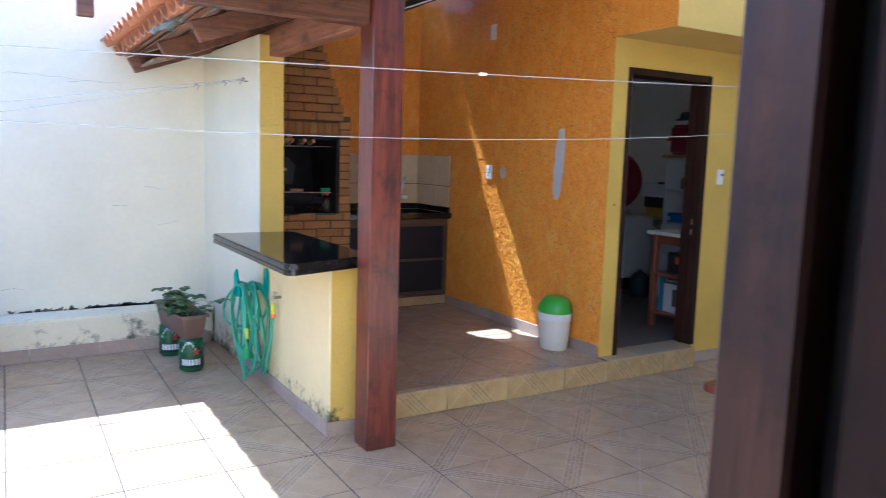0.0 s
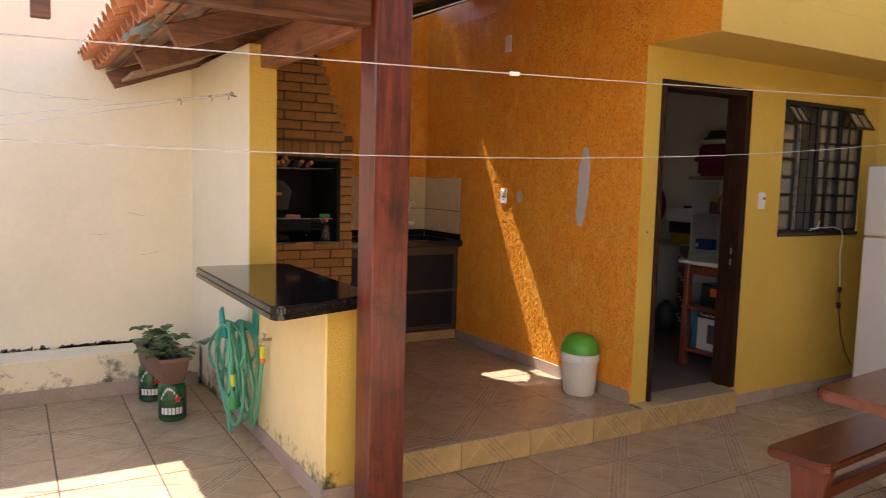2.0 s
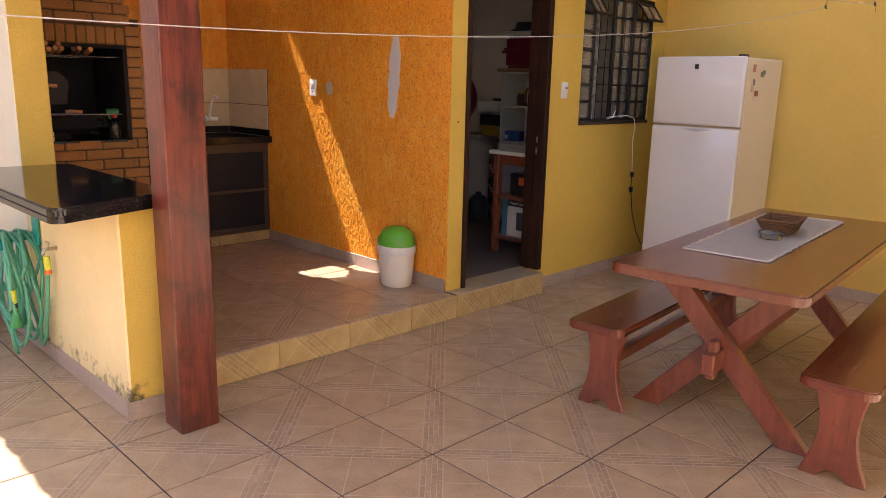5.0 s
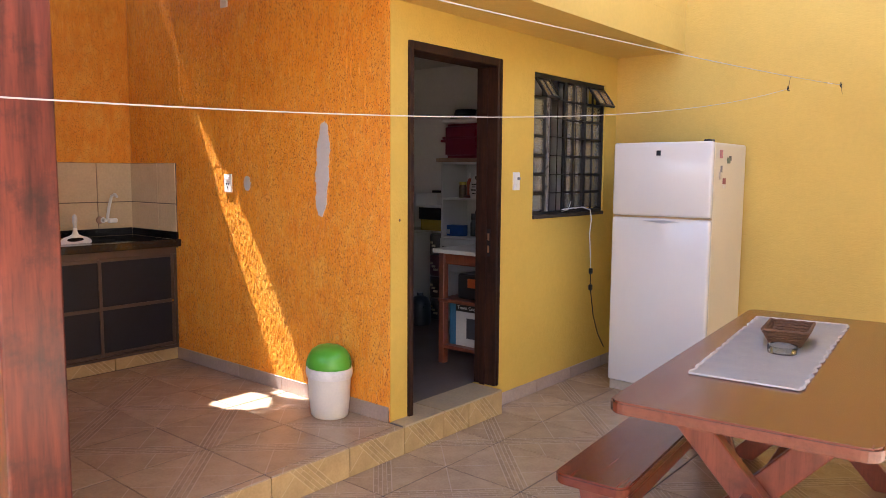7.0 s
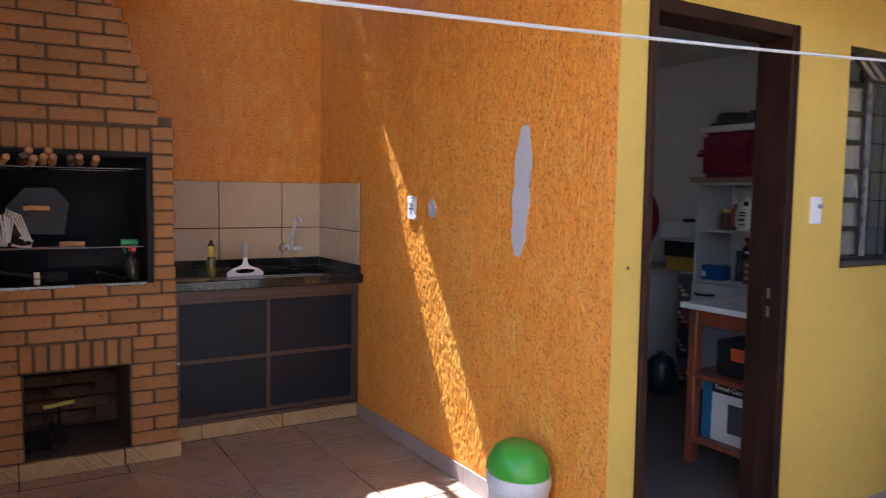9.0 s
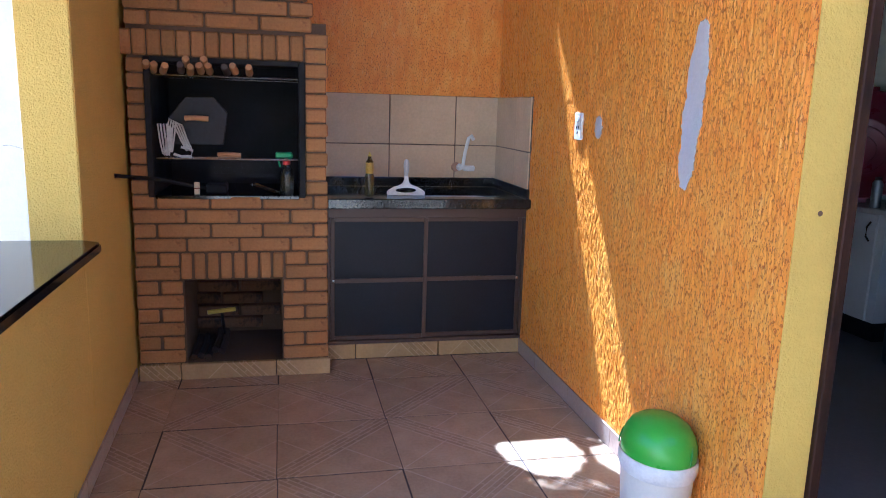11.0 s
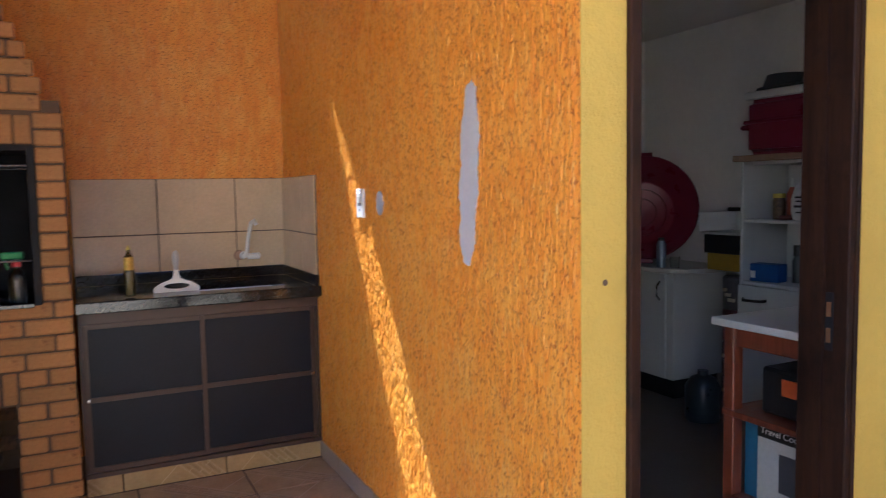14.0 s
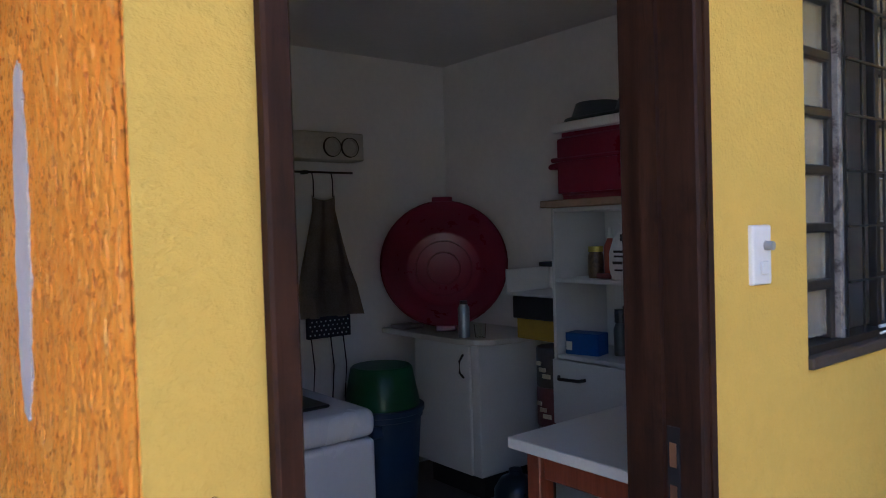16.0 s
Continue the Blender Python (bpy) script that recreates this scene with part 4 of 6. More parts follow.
for n, (x, z, w, h, c) in enumerate(((5.66, 1.70, 0.04, 0.055, (0.55, 0.22, 0.22)), (5.80, 1.66, 0.05, 0.04, (0.16, 0.20, 0.12)), (5.68, 1.60, 0.022, 0.045, (0.25, 0.24, 0.22)), (5.66, 1.555, 0.03, 0.05, (0.62, 0.56, 0.46)),
                                     (5.73, 1.52, 0.045, 0.04, (0.30, 0.07, 0.06)), (5.74, 1.485, 0.04, 0.03, (0.70, 0.66, 0.58)), (5.84, 1.675, 0.03, 0.03, (0.10, 0.10, 0.10)))):
    mg = thing("fridge_magnet", "small coloured magnet on the refrigerator side", "magnet", group="magnets")
    part("plate", box((x, FY0 - 0.004, z - h / 2), (x + w, FY0 + 0.0035, z + h / 2), 0.0015), mat("magnet_paint", c, 0.5, 0.3, 40), mg)

TAB = Matrix.Translation((2.955, 1.70, 0)) @ Euler((0, 0, radians(5.2))).to_matrix().to_4x4()
L, W, ZT = 2.16, 0.83, 0.785


def rounded(x0, y0, x1, y1, r, n=5):
    pts = []
    for cx, cy, a0 in ((x1 - r, y1 - r, 0), (x0 + r, y1 - r, 90), (x0 + r, y0 + r, 180), (x1 - r, y0 + r, 270)):
        pts += [(cx + r * math.cos(radians(a0 + 90 * k / n)), cy + r * math.sin(radians(a0 + 90 * k / n))) for k in range(n + 1)]
    return pts


table = thing("picnic_table", "long varnished red-brown wooden trestle table with worn edges", "table", TAB)
part("tabletop", prism(rounded(0, -W, L, 0, 0.06), ZT - 0.045, ZT, bevel=0.007, segs=2), TABLE_WOOD, table)
part("cleat", box((0.33, -W + 0.08, ZT - 0.09), (0.40, -0.08, ZT - 0.0455), 0.004), LEG_WOOD, table)
part("cleat", box((L - 0.40, -W + 0.08, ZT - 0.09), (L - 0.33, -0.08, ZT - 0.0455), 0.004), LEG_WOOD, table)
for x in (0.335, L - 0.395):
    for side, dx in ((1, 0.0), (-1, 0.062)):
        c = -W / 2
        a, b = (c - side * 0.36, 0.0), (c + side * 0.26, ZT - 0.092)
        bm = prism([(a[0] - 0.07, a[1]), (a[0] + 0.07, a[1]), (b[0] + 0.07, b[1]), (b[0] - 0.07, b[1])], x + dx, x + dx + 0.058, axis=0, bevel=0.005)
        part("leg", bm, LEG_WOOD, table)
part("stretcher", box((0.20, -W / 2 - 0.028, 0.30), (L - 0.20, -W / 2 + 0.028, 0.40), 0.006), LEG_WOOD, table)
for x in (0.24, L - 0.30):
    part("wedge", box((x, -W / 2 - 0.02, 0.27), (x + 0.05, -W / 2 + 0.02, 0.45), 0.005), LEG_WOOD, table)


def bench(m, label):
    b = thing("bench", label, "bench", m, "benches at the table")
    part("seat", prism(rounded(0, -0.285, 1.95, 0, 0.05), 0.415, 0.455, bevel=0.007, segs=2), TABLE_WOOD, b)
    for x in (0.13, 1.75):
        pts = []
        for k in range(11):
            u = k / 10
            pts.append((0.128 - 0.045 * math.sin(math.pi * u) - 0.02 * u, u * 0.413))
        outline = [(-0.1425 - w, z) for w, z in pts] + [(-0.1425 + w, z) for w, z in reversed(pts)] + [(-0.1425 + 0.06, 0.0), (-0.1425 + 0.02, 0.035), (-0.1425 - 0.02, 0.035), (-0.1425 - 0.06, 0.0)]
        part("leg", prism(outline, x, x + 0.045, axis=0, bevel=0.004), LEG_WOOD, b)
    part("stretcher", box((0.176, -0.165, 0.20), (1.749, -0.12, 0.26), 0.004), LEG_WOOD, b)
    return b


bench(Matrix.Translation((2.985, 1.925, 0)) @ Euler((0, 0, radians(5.2))).to_matrix().to_4x4(), "varnished red-brown wooden bench beside the storeroom wall")
bench(Matrix.Translation((3.10, 0.895, 0)) @ Euler((0, 0, radians(5.2))).to_matrix().to_4x4(), "varnished red-brown wooden bench beside the open patio")

cloth = thing("table_runner", "white crocheted table runner with a scalloped edge", "cloth")
bm = bmesh.new()
P00, P10, P11, P01 = Vector((3.465, 1.607)), Vector((4.846, 1.77)), Vector((4.93, 1.345)), Vector((3.50, 1.215))
NX, NY = 60, 20
rows = []
for j in range(NY + 1):
    row = []
    for i in range(NX + 1):
        u, v = i / NX, j / NY
        p = P00.lerp(P10, u).lerp(P01.lerp(P11, u), v)
        out = 0.012 * abs(math.sin(u * 15 * math.pi)) if j in (0, NY) else 0.0
        p.y += out if j == 0 else -out
        z = ZT + 0.0035 + 0.0025 * noise.noise(Vector((p.x * 7, p.y * 9, 0))) + 0.012 * max(0.0, noise.noise(Vector((p.x * 3.0, p.y * 5.0, 4.0))) - 0.35)
        row.append(bm.verts.new((p.x, p.y, z)))
    rows.append(row)
for j in range(NY):
    for i in range(NX):
        bm.faces.new((rows[j][i], rows[j][i + 1], rows[j + 1][i + 1], rows[j + 1][i]))
bmesh.ops.solidify(bm, geom=bm.faces[:], thickness=-0.0015)
part("fabric", bm, mat("white_crochet", (0.72, 0.67, 0.56), 0.95, 0.1, 10, 130, 0.9, stain=(0.52, 0.46, 0.37), stain_at=0.62), cloth, smooth=True)

edge_bm = None
for pts in ([P00.lerp(P10, k / 60) for k in range(61)], [P10.lerp(P11, k / 20) for k in range(21)], [P01.lerp(P11, k / 60) for k in range(61)], [P00.lerp(P01, k / 20) for k in range(21)]):
    edge_bm = tube([(p.x, p.y + 0.006 * math.sin(k * 1.3), ZT + 0.006) for k, p in enumerate(pts)], 0.004, 5, edge_bm)
part("lace_edge", edge_bm, bpy.data.materials["white_crochet"], cloth, "raised lace edge")

wick = mat("brown_wicker", (0.17, 0.075, 0.025), 0.7, 0.35, 40, 140, 0.8)
bas = thing("bread_basket", "small rectangular brown wicker basket on the runner", "basket", Matrix.Translation((4.30, 1.47, ZT + 0.006)) @ Euler((0, 0, 0.15)).to_matrix().to_4x4())
part("bottom", box((-0.11, -0.065, 0.0), (0.11, 0.065, 0.008), 0.003), wick, bas)
for n in range(6):
    g, z = 0.11 + 0.006 * n, 0.012 + 0.012 * n
    ring = [(g, 0.065 + 0.006 * n, z), (-g, 0.065 + 0.006 * n, z), (-g, -0.065 - 0.006 * n, z), (g, -0.065 - 0.006 * n, z)]
    fine = []
    for a, b in zip(ring, ring[1:] + ring[:1]):
        fine += [tuple(Vector(a).lerp(Vector(b), k / 8) + Vector((0, 0, 0.002 * (-1) ** k))) for k in range(8)]
    part("strand", tube(fine + fine[:1], 0.0075, 6), wick, bas)
ash = thing("glass_ashtray", "low clear glass ashtray on the runner", "ashtray", Matrix.Translation((4.06, 1.43, ZT + 0.006)))
part("bowl", lathe([(0.0, 0.004), (0.045, 0.004), (0.055, 0.03), (0.062, 0.032), (0.060, 0.0), (0.0, 0.0)], 24), GLASS, ash, smooth=True)

binn = thing("swing_bin", "white plastic waste bin with a green domed swing lid", "bin", Matrix.Translation((3.468, 3.715, STEP)) @ Matrix.Diagonal((0.98, 1.14, 0.965, 1)))
part("body", lathe([(0.0, 0.0), (0.092, 0.0), (0.102, 0.012), (0.110, 0.10), (0.116, 0.20), (0.118, 0.285), (0.123, 0.288), (0.123, 0.30), (0.0, 0.30)], 32), mat("milky_plastic", (0.72, 0.68, 0.58), 0.45, 0.06, 5, 80, 0.05), binn, smooth=True)
part("lid", lathe([(0.0, 0.30), (0.121, 0.30), (0.122, 0.33), (0.114, 0.365), (0.095, 0.40), (0.065, 0.422), (0.03, 0.432), (0.0, 0.434)], 32), mat("lime_green_plastic", (0.10, 0.40, 0.03), 0.3, 0.06, 5, 80, 0.03), binn, "bright green domed lid", smooth=True)
way = Vector((-0.70, -0.55, 0.45)).normalized()
sx = way.orthogonal().normalized()
sy = way.cross(sx)
ring = [Vector((0, 0, 0.303)) + 0.1268 * (0.36 * way + 0.933 * (math.cos(2 * math.pi * k / 72) * sx + math.sin(2 * math.pi * k / 72) * sy)) for k in range(72)]
low = min(range(72), key=lambda k: ring[k].z)
ring = [p for p in ring[low:] + ring[:low] if p.z > 0.306]
part("flap_seam", tube(ring, 0.0026, 6), mat("dark_lime_plastic", (0.045, 0.26, 0.025), 0.35), binn, smooth=True)
part("bag_rim", lathe([(0.1245, 0.298), (0.127, 0.29), (0.128, 0.262), (0.1225, 0.240), (0.1205, 0.242), (0.1225, 0.262)], 26), mat("thin_white_bag", (0.75, 0.73, 0.68), 0.5, 0.15, 14, 60, 0.5), binn, "white bag edge", smooth=True)

# ---- doors and windows ----
door = structure("door_1", join(join(box((3.738, DY - 0.017, STEP), (3.773, ROOM_Y + 0.004, 2.286), 0.004), box((4.565, DY - 0.017, STEP), (4.617, ROOM_Y + 0.004, 2.286), 0.004)), box((3.7735, DY - 0.017, 2.235), (4.5645, ROOM_Y + 0.004, 2.286), 0.004)), DOOR_WOOD,
                 "dark stained wooden door frame standing open")
stop = box((3.7735, DY + 0.06, STEP), (3.785, DY + 0.10, 2.234))
box((4.553, DY + 0.06, STEP), (4.5645, DY + 0.10, 2.234), bm=stop)
part("door_stop", stop, DOOR_WOOD, door)
rib = box((4.588, DY - 0.022, STEP), (4.596, DY - 0.0175, 2.286))
part("door_bead", rib, DOOR_WOOD, door)
part("strike_plate", box((4.5615, DY + 0.03, 1.02), (4.5645, DY + 0.055, 1.20)), SOOT_SHADE_BLACK, door)
for z in (1.045, 1.125):
    part("strike_lip", box((4.559, DY + 0.036, z), (4.561, DY + 0.05, z + 0.045)), mat("worn_brass", (0.45, 0.24, 0.12), 0.4, metal=0.8), door)
leaf = box((3.762, ROOM_Y + 0.01, STEP + 0.012), (3.80, ROOM_Y + 0.76, 2.23), 0.004)
for z0, z1 in ((0.35, 1.05), (1.2, 2.05)):
    box((3.80, ROOM_Y + 0.14, z0), (3.808, ROOM_Y + 0.62, z1), 0.006, bm=leaf)
part("door_leaf", leaf, DOOR_WOOD, door, "dark panelled door leaf opened inward")

house_door = structure("door_2", join(box((0.251, -0.352, 0.0), (0.334, -0.292, 2.12), 0.004), box((0.266, -0.462, 0.0), (0.334, -0.372, 2.12), 0.003)), DOOR_WOOD, "dark stained frame of the open back door")
# Recess between the jamb boards, black to carry the gap's shade.
part("rebate", box((0.285, -0.3715, 0.0), (0.334, -0.3525, 2.12)), SOOT_SHADE_BLACK, house_door)
part("door_leaf", box((0.285, -1.22, 0.01), (0.325, -0.475, 2.10), 0.004), DOOR_WOOD, house_door, "dark wooden door leaf opened inward")
# Not a seal: the jamb's lit edge, drawn as a white strip.
part("weather_strip", box((0.2485, -0.300, 0.0), (0.2505, -0.296, 1.22)), mat("lit_edge_white", (0.55, 0.54, 0.52), 0.5), house_door)
part("left_jamb", box((-0.67, -0.462, 0.0), (-0.621, -0.292, 2.12), 0.004), DOOR_WOOD, house_door)

win = structure("window_1", wall_with_holes([5.011, 5.023, 6.017, 6.029], [1.274, 1.292, 2.225, 2.254], [(1, 1)], DY + 0.012, DY + 0.075, 1), STEEL_DARK, "dark steel window with open vents and a security grille")
part("window_sill", box((5.012, DY - 0.012, 1.2465), (6.028, DY + 0.075, 1.2735), 0.004), mat("dark_stone_sill", (0.05, 0.04, 0.03), 0.6), win)
WORN = mat("worn_grey_steel", (0.22, 0.20, 0.17), 0.6, 0.35, 14, 60, 0.3, stain=(0.04, 0.03, 0.025), stain_at=0.5)
for x, w, y0, y1, m in ((5.205, 0.012, 0.030, 0.060, STEEL_DARK), (5.228, 0.010, 0.016, 0.040, WORN), (5.478, 0.012, 0.030, 0.052, STEEL_DARK), (5.605, 0.016, 0.034, 0.056, STEEL_DARK), (5.749, 0.017, 0.016, 0.060, STEEL_DARK), (5.893, 0.006, 0.030, 0.046, STEEL_DARK)):
    part("mullion", box((x - w, DY + y0, 1.2925), (x + w, DY + y1, 2.2245), 0.002), m, win)
for x in (5.245, 5.340, 5.470, 5.600, 5.745):
    part("grille_bar", box((x - 0.0026, DY + 0.0105, 1.2925), (x + 0.0026, DY + 0.0155, 2.2245)), STEEL_DARK, win)
zrows = [1.292 + 0.1333 * k for k in range(8)]
for k, z in enumerate(zrows[1:-1]):
    part("glazing_bar", box((5.0235, DY + 0.022, z - 0.011), (5.1925, DY + 0.060, z + 0.011), 0.003), STEEL_DARK, win)
    part("glazing_bar", box((5.4905, DY + 0.034, z - 0.008), (5.7315, DY + 0.052, z + 0.008), 0.003), STEEL_DARK, win)
    part("glazing_bar", box((5.7665, DY + 0.028, z - 0.010), (6.0165, DY + 0.060, z + 0.010), 0.003), STEEL_DARK, win)
    part("grille_bar", box((5.235, DY + 0.002, z - 0.0026), (5.76, DY + 0.0100, z + 0.0026)), STEEL_DARK, win)
clear = frosted()
for k in range(7):
    z0, z1 = zrows[k] + 0.011, zrows[k] + 0.1225
    for x0, x1 in ((5.026, 5.192), (5.491, 5.588), (5.622, 5.731), (5.767, 5.886), (5.900, 6.015)):
        if k == 6 and (x0 < 5.1 or x0 > 5.7):
            continue
        p = part("pane", box((x0, DY + 0.040, z0), (x1, DY + 0.044, z1)), clear, win)
        p.visible_shadow = False
for x0, x1 in ((5.028, 5.20), (5.77, 6.013)):
    vent = wall_with_holes([x0, x0 + 0.014, (x0 + x1) / 2 - 0.005, (x0 + x1) / 2 + 0.005, x1 - 0.014, x1], [-0.165, -0.15, -0.014, 0.0], [(1, 1), (3, 1)], -0.008, 0.008, 1)
    tilt = Matrix.Translation((0, DY + 0.005, 2.215)) @ Euler((-0.62, 0, 0)).to_matrix().to_4x4()
    v = part("vent_sash", moved(vent, tilt), STEEL_DARK, win, "small vent tilted open")
    g = part("vent_pane", moved(box((x0 + 0.013, -0.002, -0.152), (x1 - 0.013, 0.002, -0.013)), tilt), clear, v)
    g.visible_shadow = False

# ---- fittings on the walls ----
sw = thing("wall_socket", "white wall plate with a switch and socket on the orange wall", "switch")
part("plate", box((OX - 0.015, 4.825, 1.422), (OX + 0.004, 4.905, 1.545), 0.004, segs=2), WHITE_PLASTIC, sw)
part("rocker", box((OX - 0.021, 4.845, 1.505), (OX - 0.0155, 4.885, 1.530), 0.003), WHITE_PLASTIC, sw)
for dy, dz in ((4.853, 1.478), (4.877, 1.478), (4.865, 1.455)):
    part("pin_hole", box((OX - 0.0165, dy - 0.005, dz - 0.006), (OX - 0.0152, dy + 0.005, dz + 0.006)), BLACK_PLASTIC, sw)
sw2 = thing("light_switch", "white wall plate with dimmer knob and rocker beside the door", "switch")
part("plate", box((4.765, DY - 0.010, 1.450), (4.838, DY + 0.004, 1.570), 0.004, segs=2), WHITE_PLASTIC, sw2)
part("dimmer", lathe([(0.0, 0.0), (0.010, 0.0), (0.009, 0.016), (0.0, 0.017)], 14, m=Matrix.Translation((4.815, DY - 0.010, 1.528)) @ Euler((math.pi / 2, 0, 0)).to_matrix().to_4x4()), mat("grey_knob", (0.30, 0.30, 0.29), 0.4), sw2)
part("rocker", box((4.790, DY - 0.016, 1.470), (4.818, DY - 0.0105, 1.498), 0.003), WHITE_PLASTIC, sw2)
blank = thing("blank_plate", "pale blank cover plate high on the orange wall", "plate")
part("plate", box((OX - 0.013, 4.835, 2.640), (OX + 0.004, 4.91, 2.770), 0.003), WHITE_PLASTIC, blank)


def filler(y, z, h, w, seed, label):
    ob = thing("filler_patch", label, "patch")
    r = random.Random(seed)
    n = 130
    pts = []
    for k in range(n):
        a = 2 * math.pi * k / n
        sx, sz = math.cos(a), math.sin(a)
        pts.append((y + w * math.copysign(abs(sx) ** 0.7, sx) * (1 + 0.10 * math.sin(a * 9 + seed) + r.uniform(-0.11, 0.11)) + 0.02 * (-sz) * (h > 0.2), z + h * math.copysign(abs(sz) ** 1.15, sz) * (1 + r.uniform(-0.02, 0.02))))
    part("filler", prism(pts, OX - 0.0072, OX + 0.002, axis=0, bevel=0.001), GREY_PATCH, ob)


filler(3.905, 1.575, 0.278, 0.058, 3, "long smear of grey filler on the orange wall")
filler(4.655, 1.485, 0.048, 0.036, 5, "small smear of grey filler beside the socket")
hole = thing("wall_plug", "small brown screw plug in the yellow wall", "plug")
part("plug", lathe([(0.0, 0.0), (0.008, 0.0), (0.006, 0.002), (0.0, 0.001)], 12, m=Matrix.Translation((3.672, DY, 1.297)) @ Euler((math.pi / 2, 0, 0)).to_matrix().to_4x4()), mat("rust_brown", (0.16, 0.09, 0.04), 0.9), hole)

cord = thing("extension_cord", "white extension cord hanging from the window to a black plug", "cord")
part("cable", tube([(5.42, DY + 0.01, 1.30), (5.50, DY - 0.03, 1.31), (5.62, DY - 0.055, 1.315), (5.74, DY - 0.05, 1.29), (5.80, DY - 0.03, 1.22), (5.795, DY - 0.02, 1.10), (5.815, DY - 0.02, 0.95), (5.825, DY - 0.02, 0.83)], 0.0045, 6), WHITE_PLASTIC, cord)
part("loose_end", tube([(5.40, DY + 0.0, 1.285), (5.46, DY - 0.02, 1.30), (5.50, DY - 0.02, 1.36)], 0.003, 6), WHITE_PLASTIC, cord)
part("plug", box((5.812, DY - 0.035, 0.785), (5.84, DY - 0.008, 0.83), 0.006), BLACK_PLASTIC, cord)
part("fridge_plug", box((5.815, DY - 0.035, 0.655), (5.843, DY - 0.008, 0.70), 0.006), BLACK_PLASTIC, cord)
part("fridge_cable", tube([(5.828, DY - 0.02, 0.785), (5.829, DY - 0.02, 0.70), (5.83, DY - 0.025, 0.64), (5.87, DY - 0.03, 0.45), (5.93, DY - 0.04, 0.30), (6.0, DY - 0.06, 0.18)], 0.004, 6), BLACK_PLASTIC, cord)

# ---- clothes lines ----
LINE = mat("white_washing_line", (0.44, 0.43, 0.41), 0.6, 0.05, 5, 60, 0.0)


GREY_LINE = mat("weathered_line", (0.55, 0.55, 0.55), 0.7, 0.3, 6, 60, 0.0)


def washing_line(a, b, sag, label, r=0.0017):
    ob = thing("washing_line", label, "clothes line", group="clothes lines")
    a, b = Vector(a), Vector(b)
    pts = [a.lerp(b, u) - Vector((0, 0, 4 * sag * u * (1 - u))) for u in (-0.17 + 1.17 * k / 40 for k in range(41))]
    part("line", tube(pts, r, 6), LINE if r < 0.002 else GREY_LINE, ob)
    return ob


def hook(p, d, parent):
    p, d = Vector(p), Vector(d)
    part("hook", tube([p, p + d * 0.04, p + d * 0.05 + Vector((0, 0, 0.012)), p + d * 0.04 + Vector((0, 0, 0.024)), p + d * 0.028 + Vector((0, 0, 0.014))], 0.0035, 6), STEEL_DARK, parent)


W1 = ((-2.0, 1.50, 1.800), (RX - 0.03, 1.715, 2.160), 0.048)


def on_line(line, u):
    a, b, sag = Vector(line[0]), Vector(line[1]), line[2]
    return a.lerp(b, u) - Vector((0, 0, 4 * sag * u * (1 - u)))


w1 = washing_line(*W1, "white clothes line stretched across the patio")
w2 = washing_line((-2.0, 1.786, 1.762), (RX - 0.03, 2.043, 2.158), 0.256, "white clothes line sagging across the patio")
for y, z, p in ((1.715, 2.162, w1), (2.043, 2.160, w2)):
    hook((RX + 0.002, y, z - 0.012), (-1, 0, 0), p)
    part("tail", tube([(RX - 0.034, y, z), (RX - 0.04, y - 0.008, z + (0.03 if p is w2 else -0.03)), (RX - 0.036, y - 0.012, z + (0.075 if p is w2 else -0.06))], 0.0016, 5), STEEL_DARK, p, "loose wire end")
    part("knot", lathe([(0.0, -0.010), (0.007, -0.005), (0.008, 0.003), (0.0, 0.010)], 10, m=Matrix.Translation((RX - 0.034, y, z))), STEEL_DARK, p)
part("knot", tube([on_line(W1, 0.402), on_line(W1, 0.4055)], 0.006, 6), WHITE_PLASTIC, w1)
# Sun on the line, drawn as a short white sleeve.
part("clip", tube([on_line(W1, 0.952), on_line(W1, 0.966)], 0.0032, 6), WHITE_PLASTIC, w1, "white stretch drawn for sun on the line")
w3 = washing_line((-2.6, 5.70, 1.49), (1.35, 4.70, 2.116), 0.0, "grey clothes line tied to the tall wall", 0.003)
w4 = washing_line((-2.6, 5.60, 1.33), (1.35, 4.70, 2.110), 0.0, "grey clothes line tied to the tall wall", 0.003)
hook((1.376, 4.70, 2.10), (-1, 0, 0), w3)
for x in (1.02, 1.20, 1.30):
    y, z = 4.70 + (1.35 - x) * 0.228, 2.110 - (1.35 - x) * 0.18
    part("knot", tube([(x, y, z), (x + 0.012, y, z + 0.012), (x + 0.025, y, z - 0.004), (x + 0.02, y, z - 0.025)], 0.003, 6), STEEL_DARK, w4)

# ---- hose ----
hose = thing("garden_hose", "green garden hose coiled on a plastic wall bracket", "hose")
HG = mat("green_hose_rubber", (0.09, 0.36, 0.22), 0.4, 0.15, 12, 60, 0.1)
TEAL = mat("teal_bracket", (0.0, 0.28, 0.22), 0.4, 0.1)
rng = random.Random(6)
HY, HZ = 4.33, 0.67


def wall_x(y):
    return 1.385 - 0.0069 * (y - 3.16) - 0.006


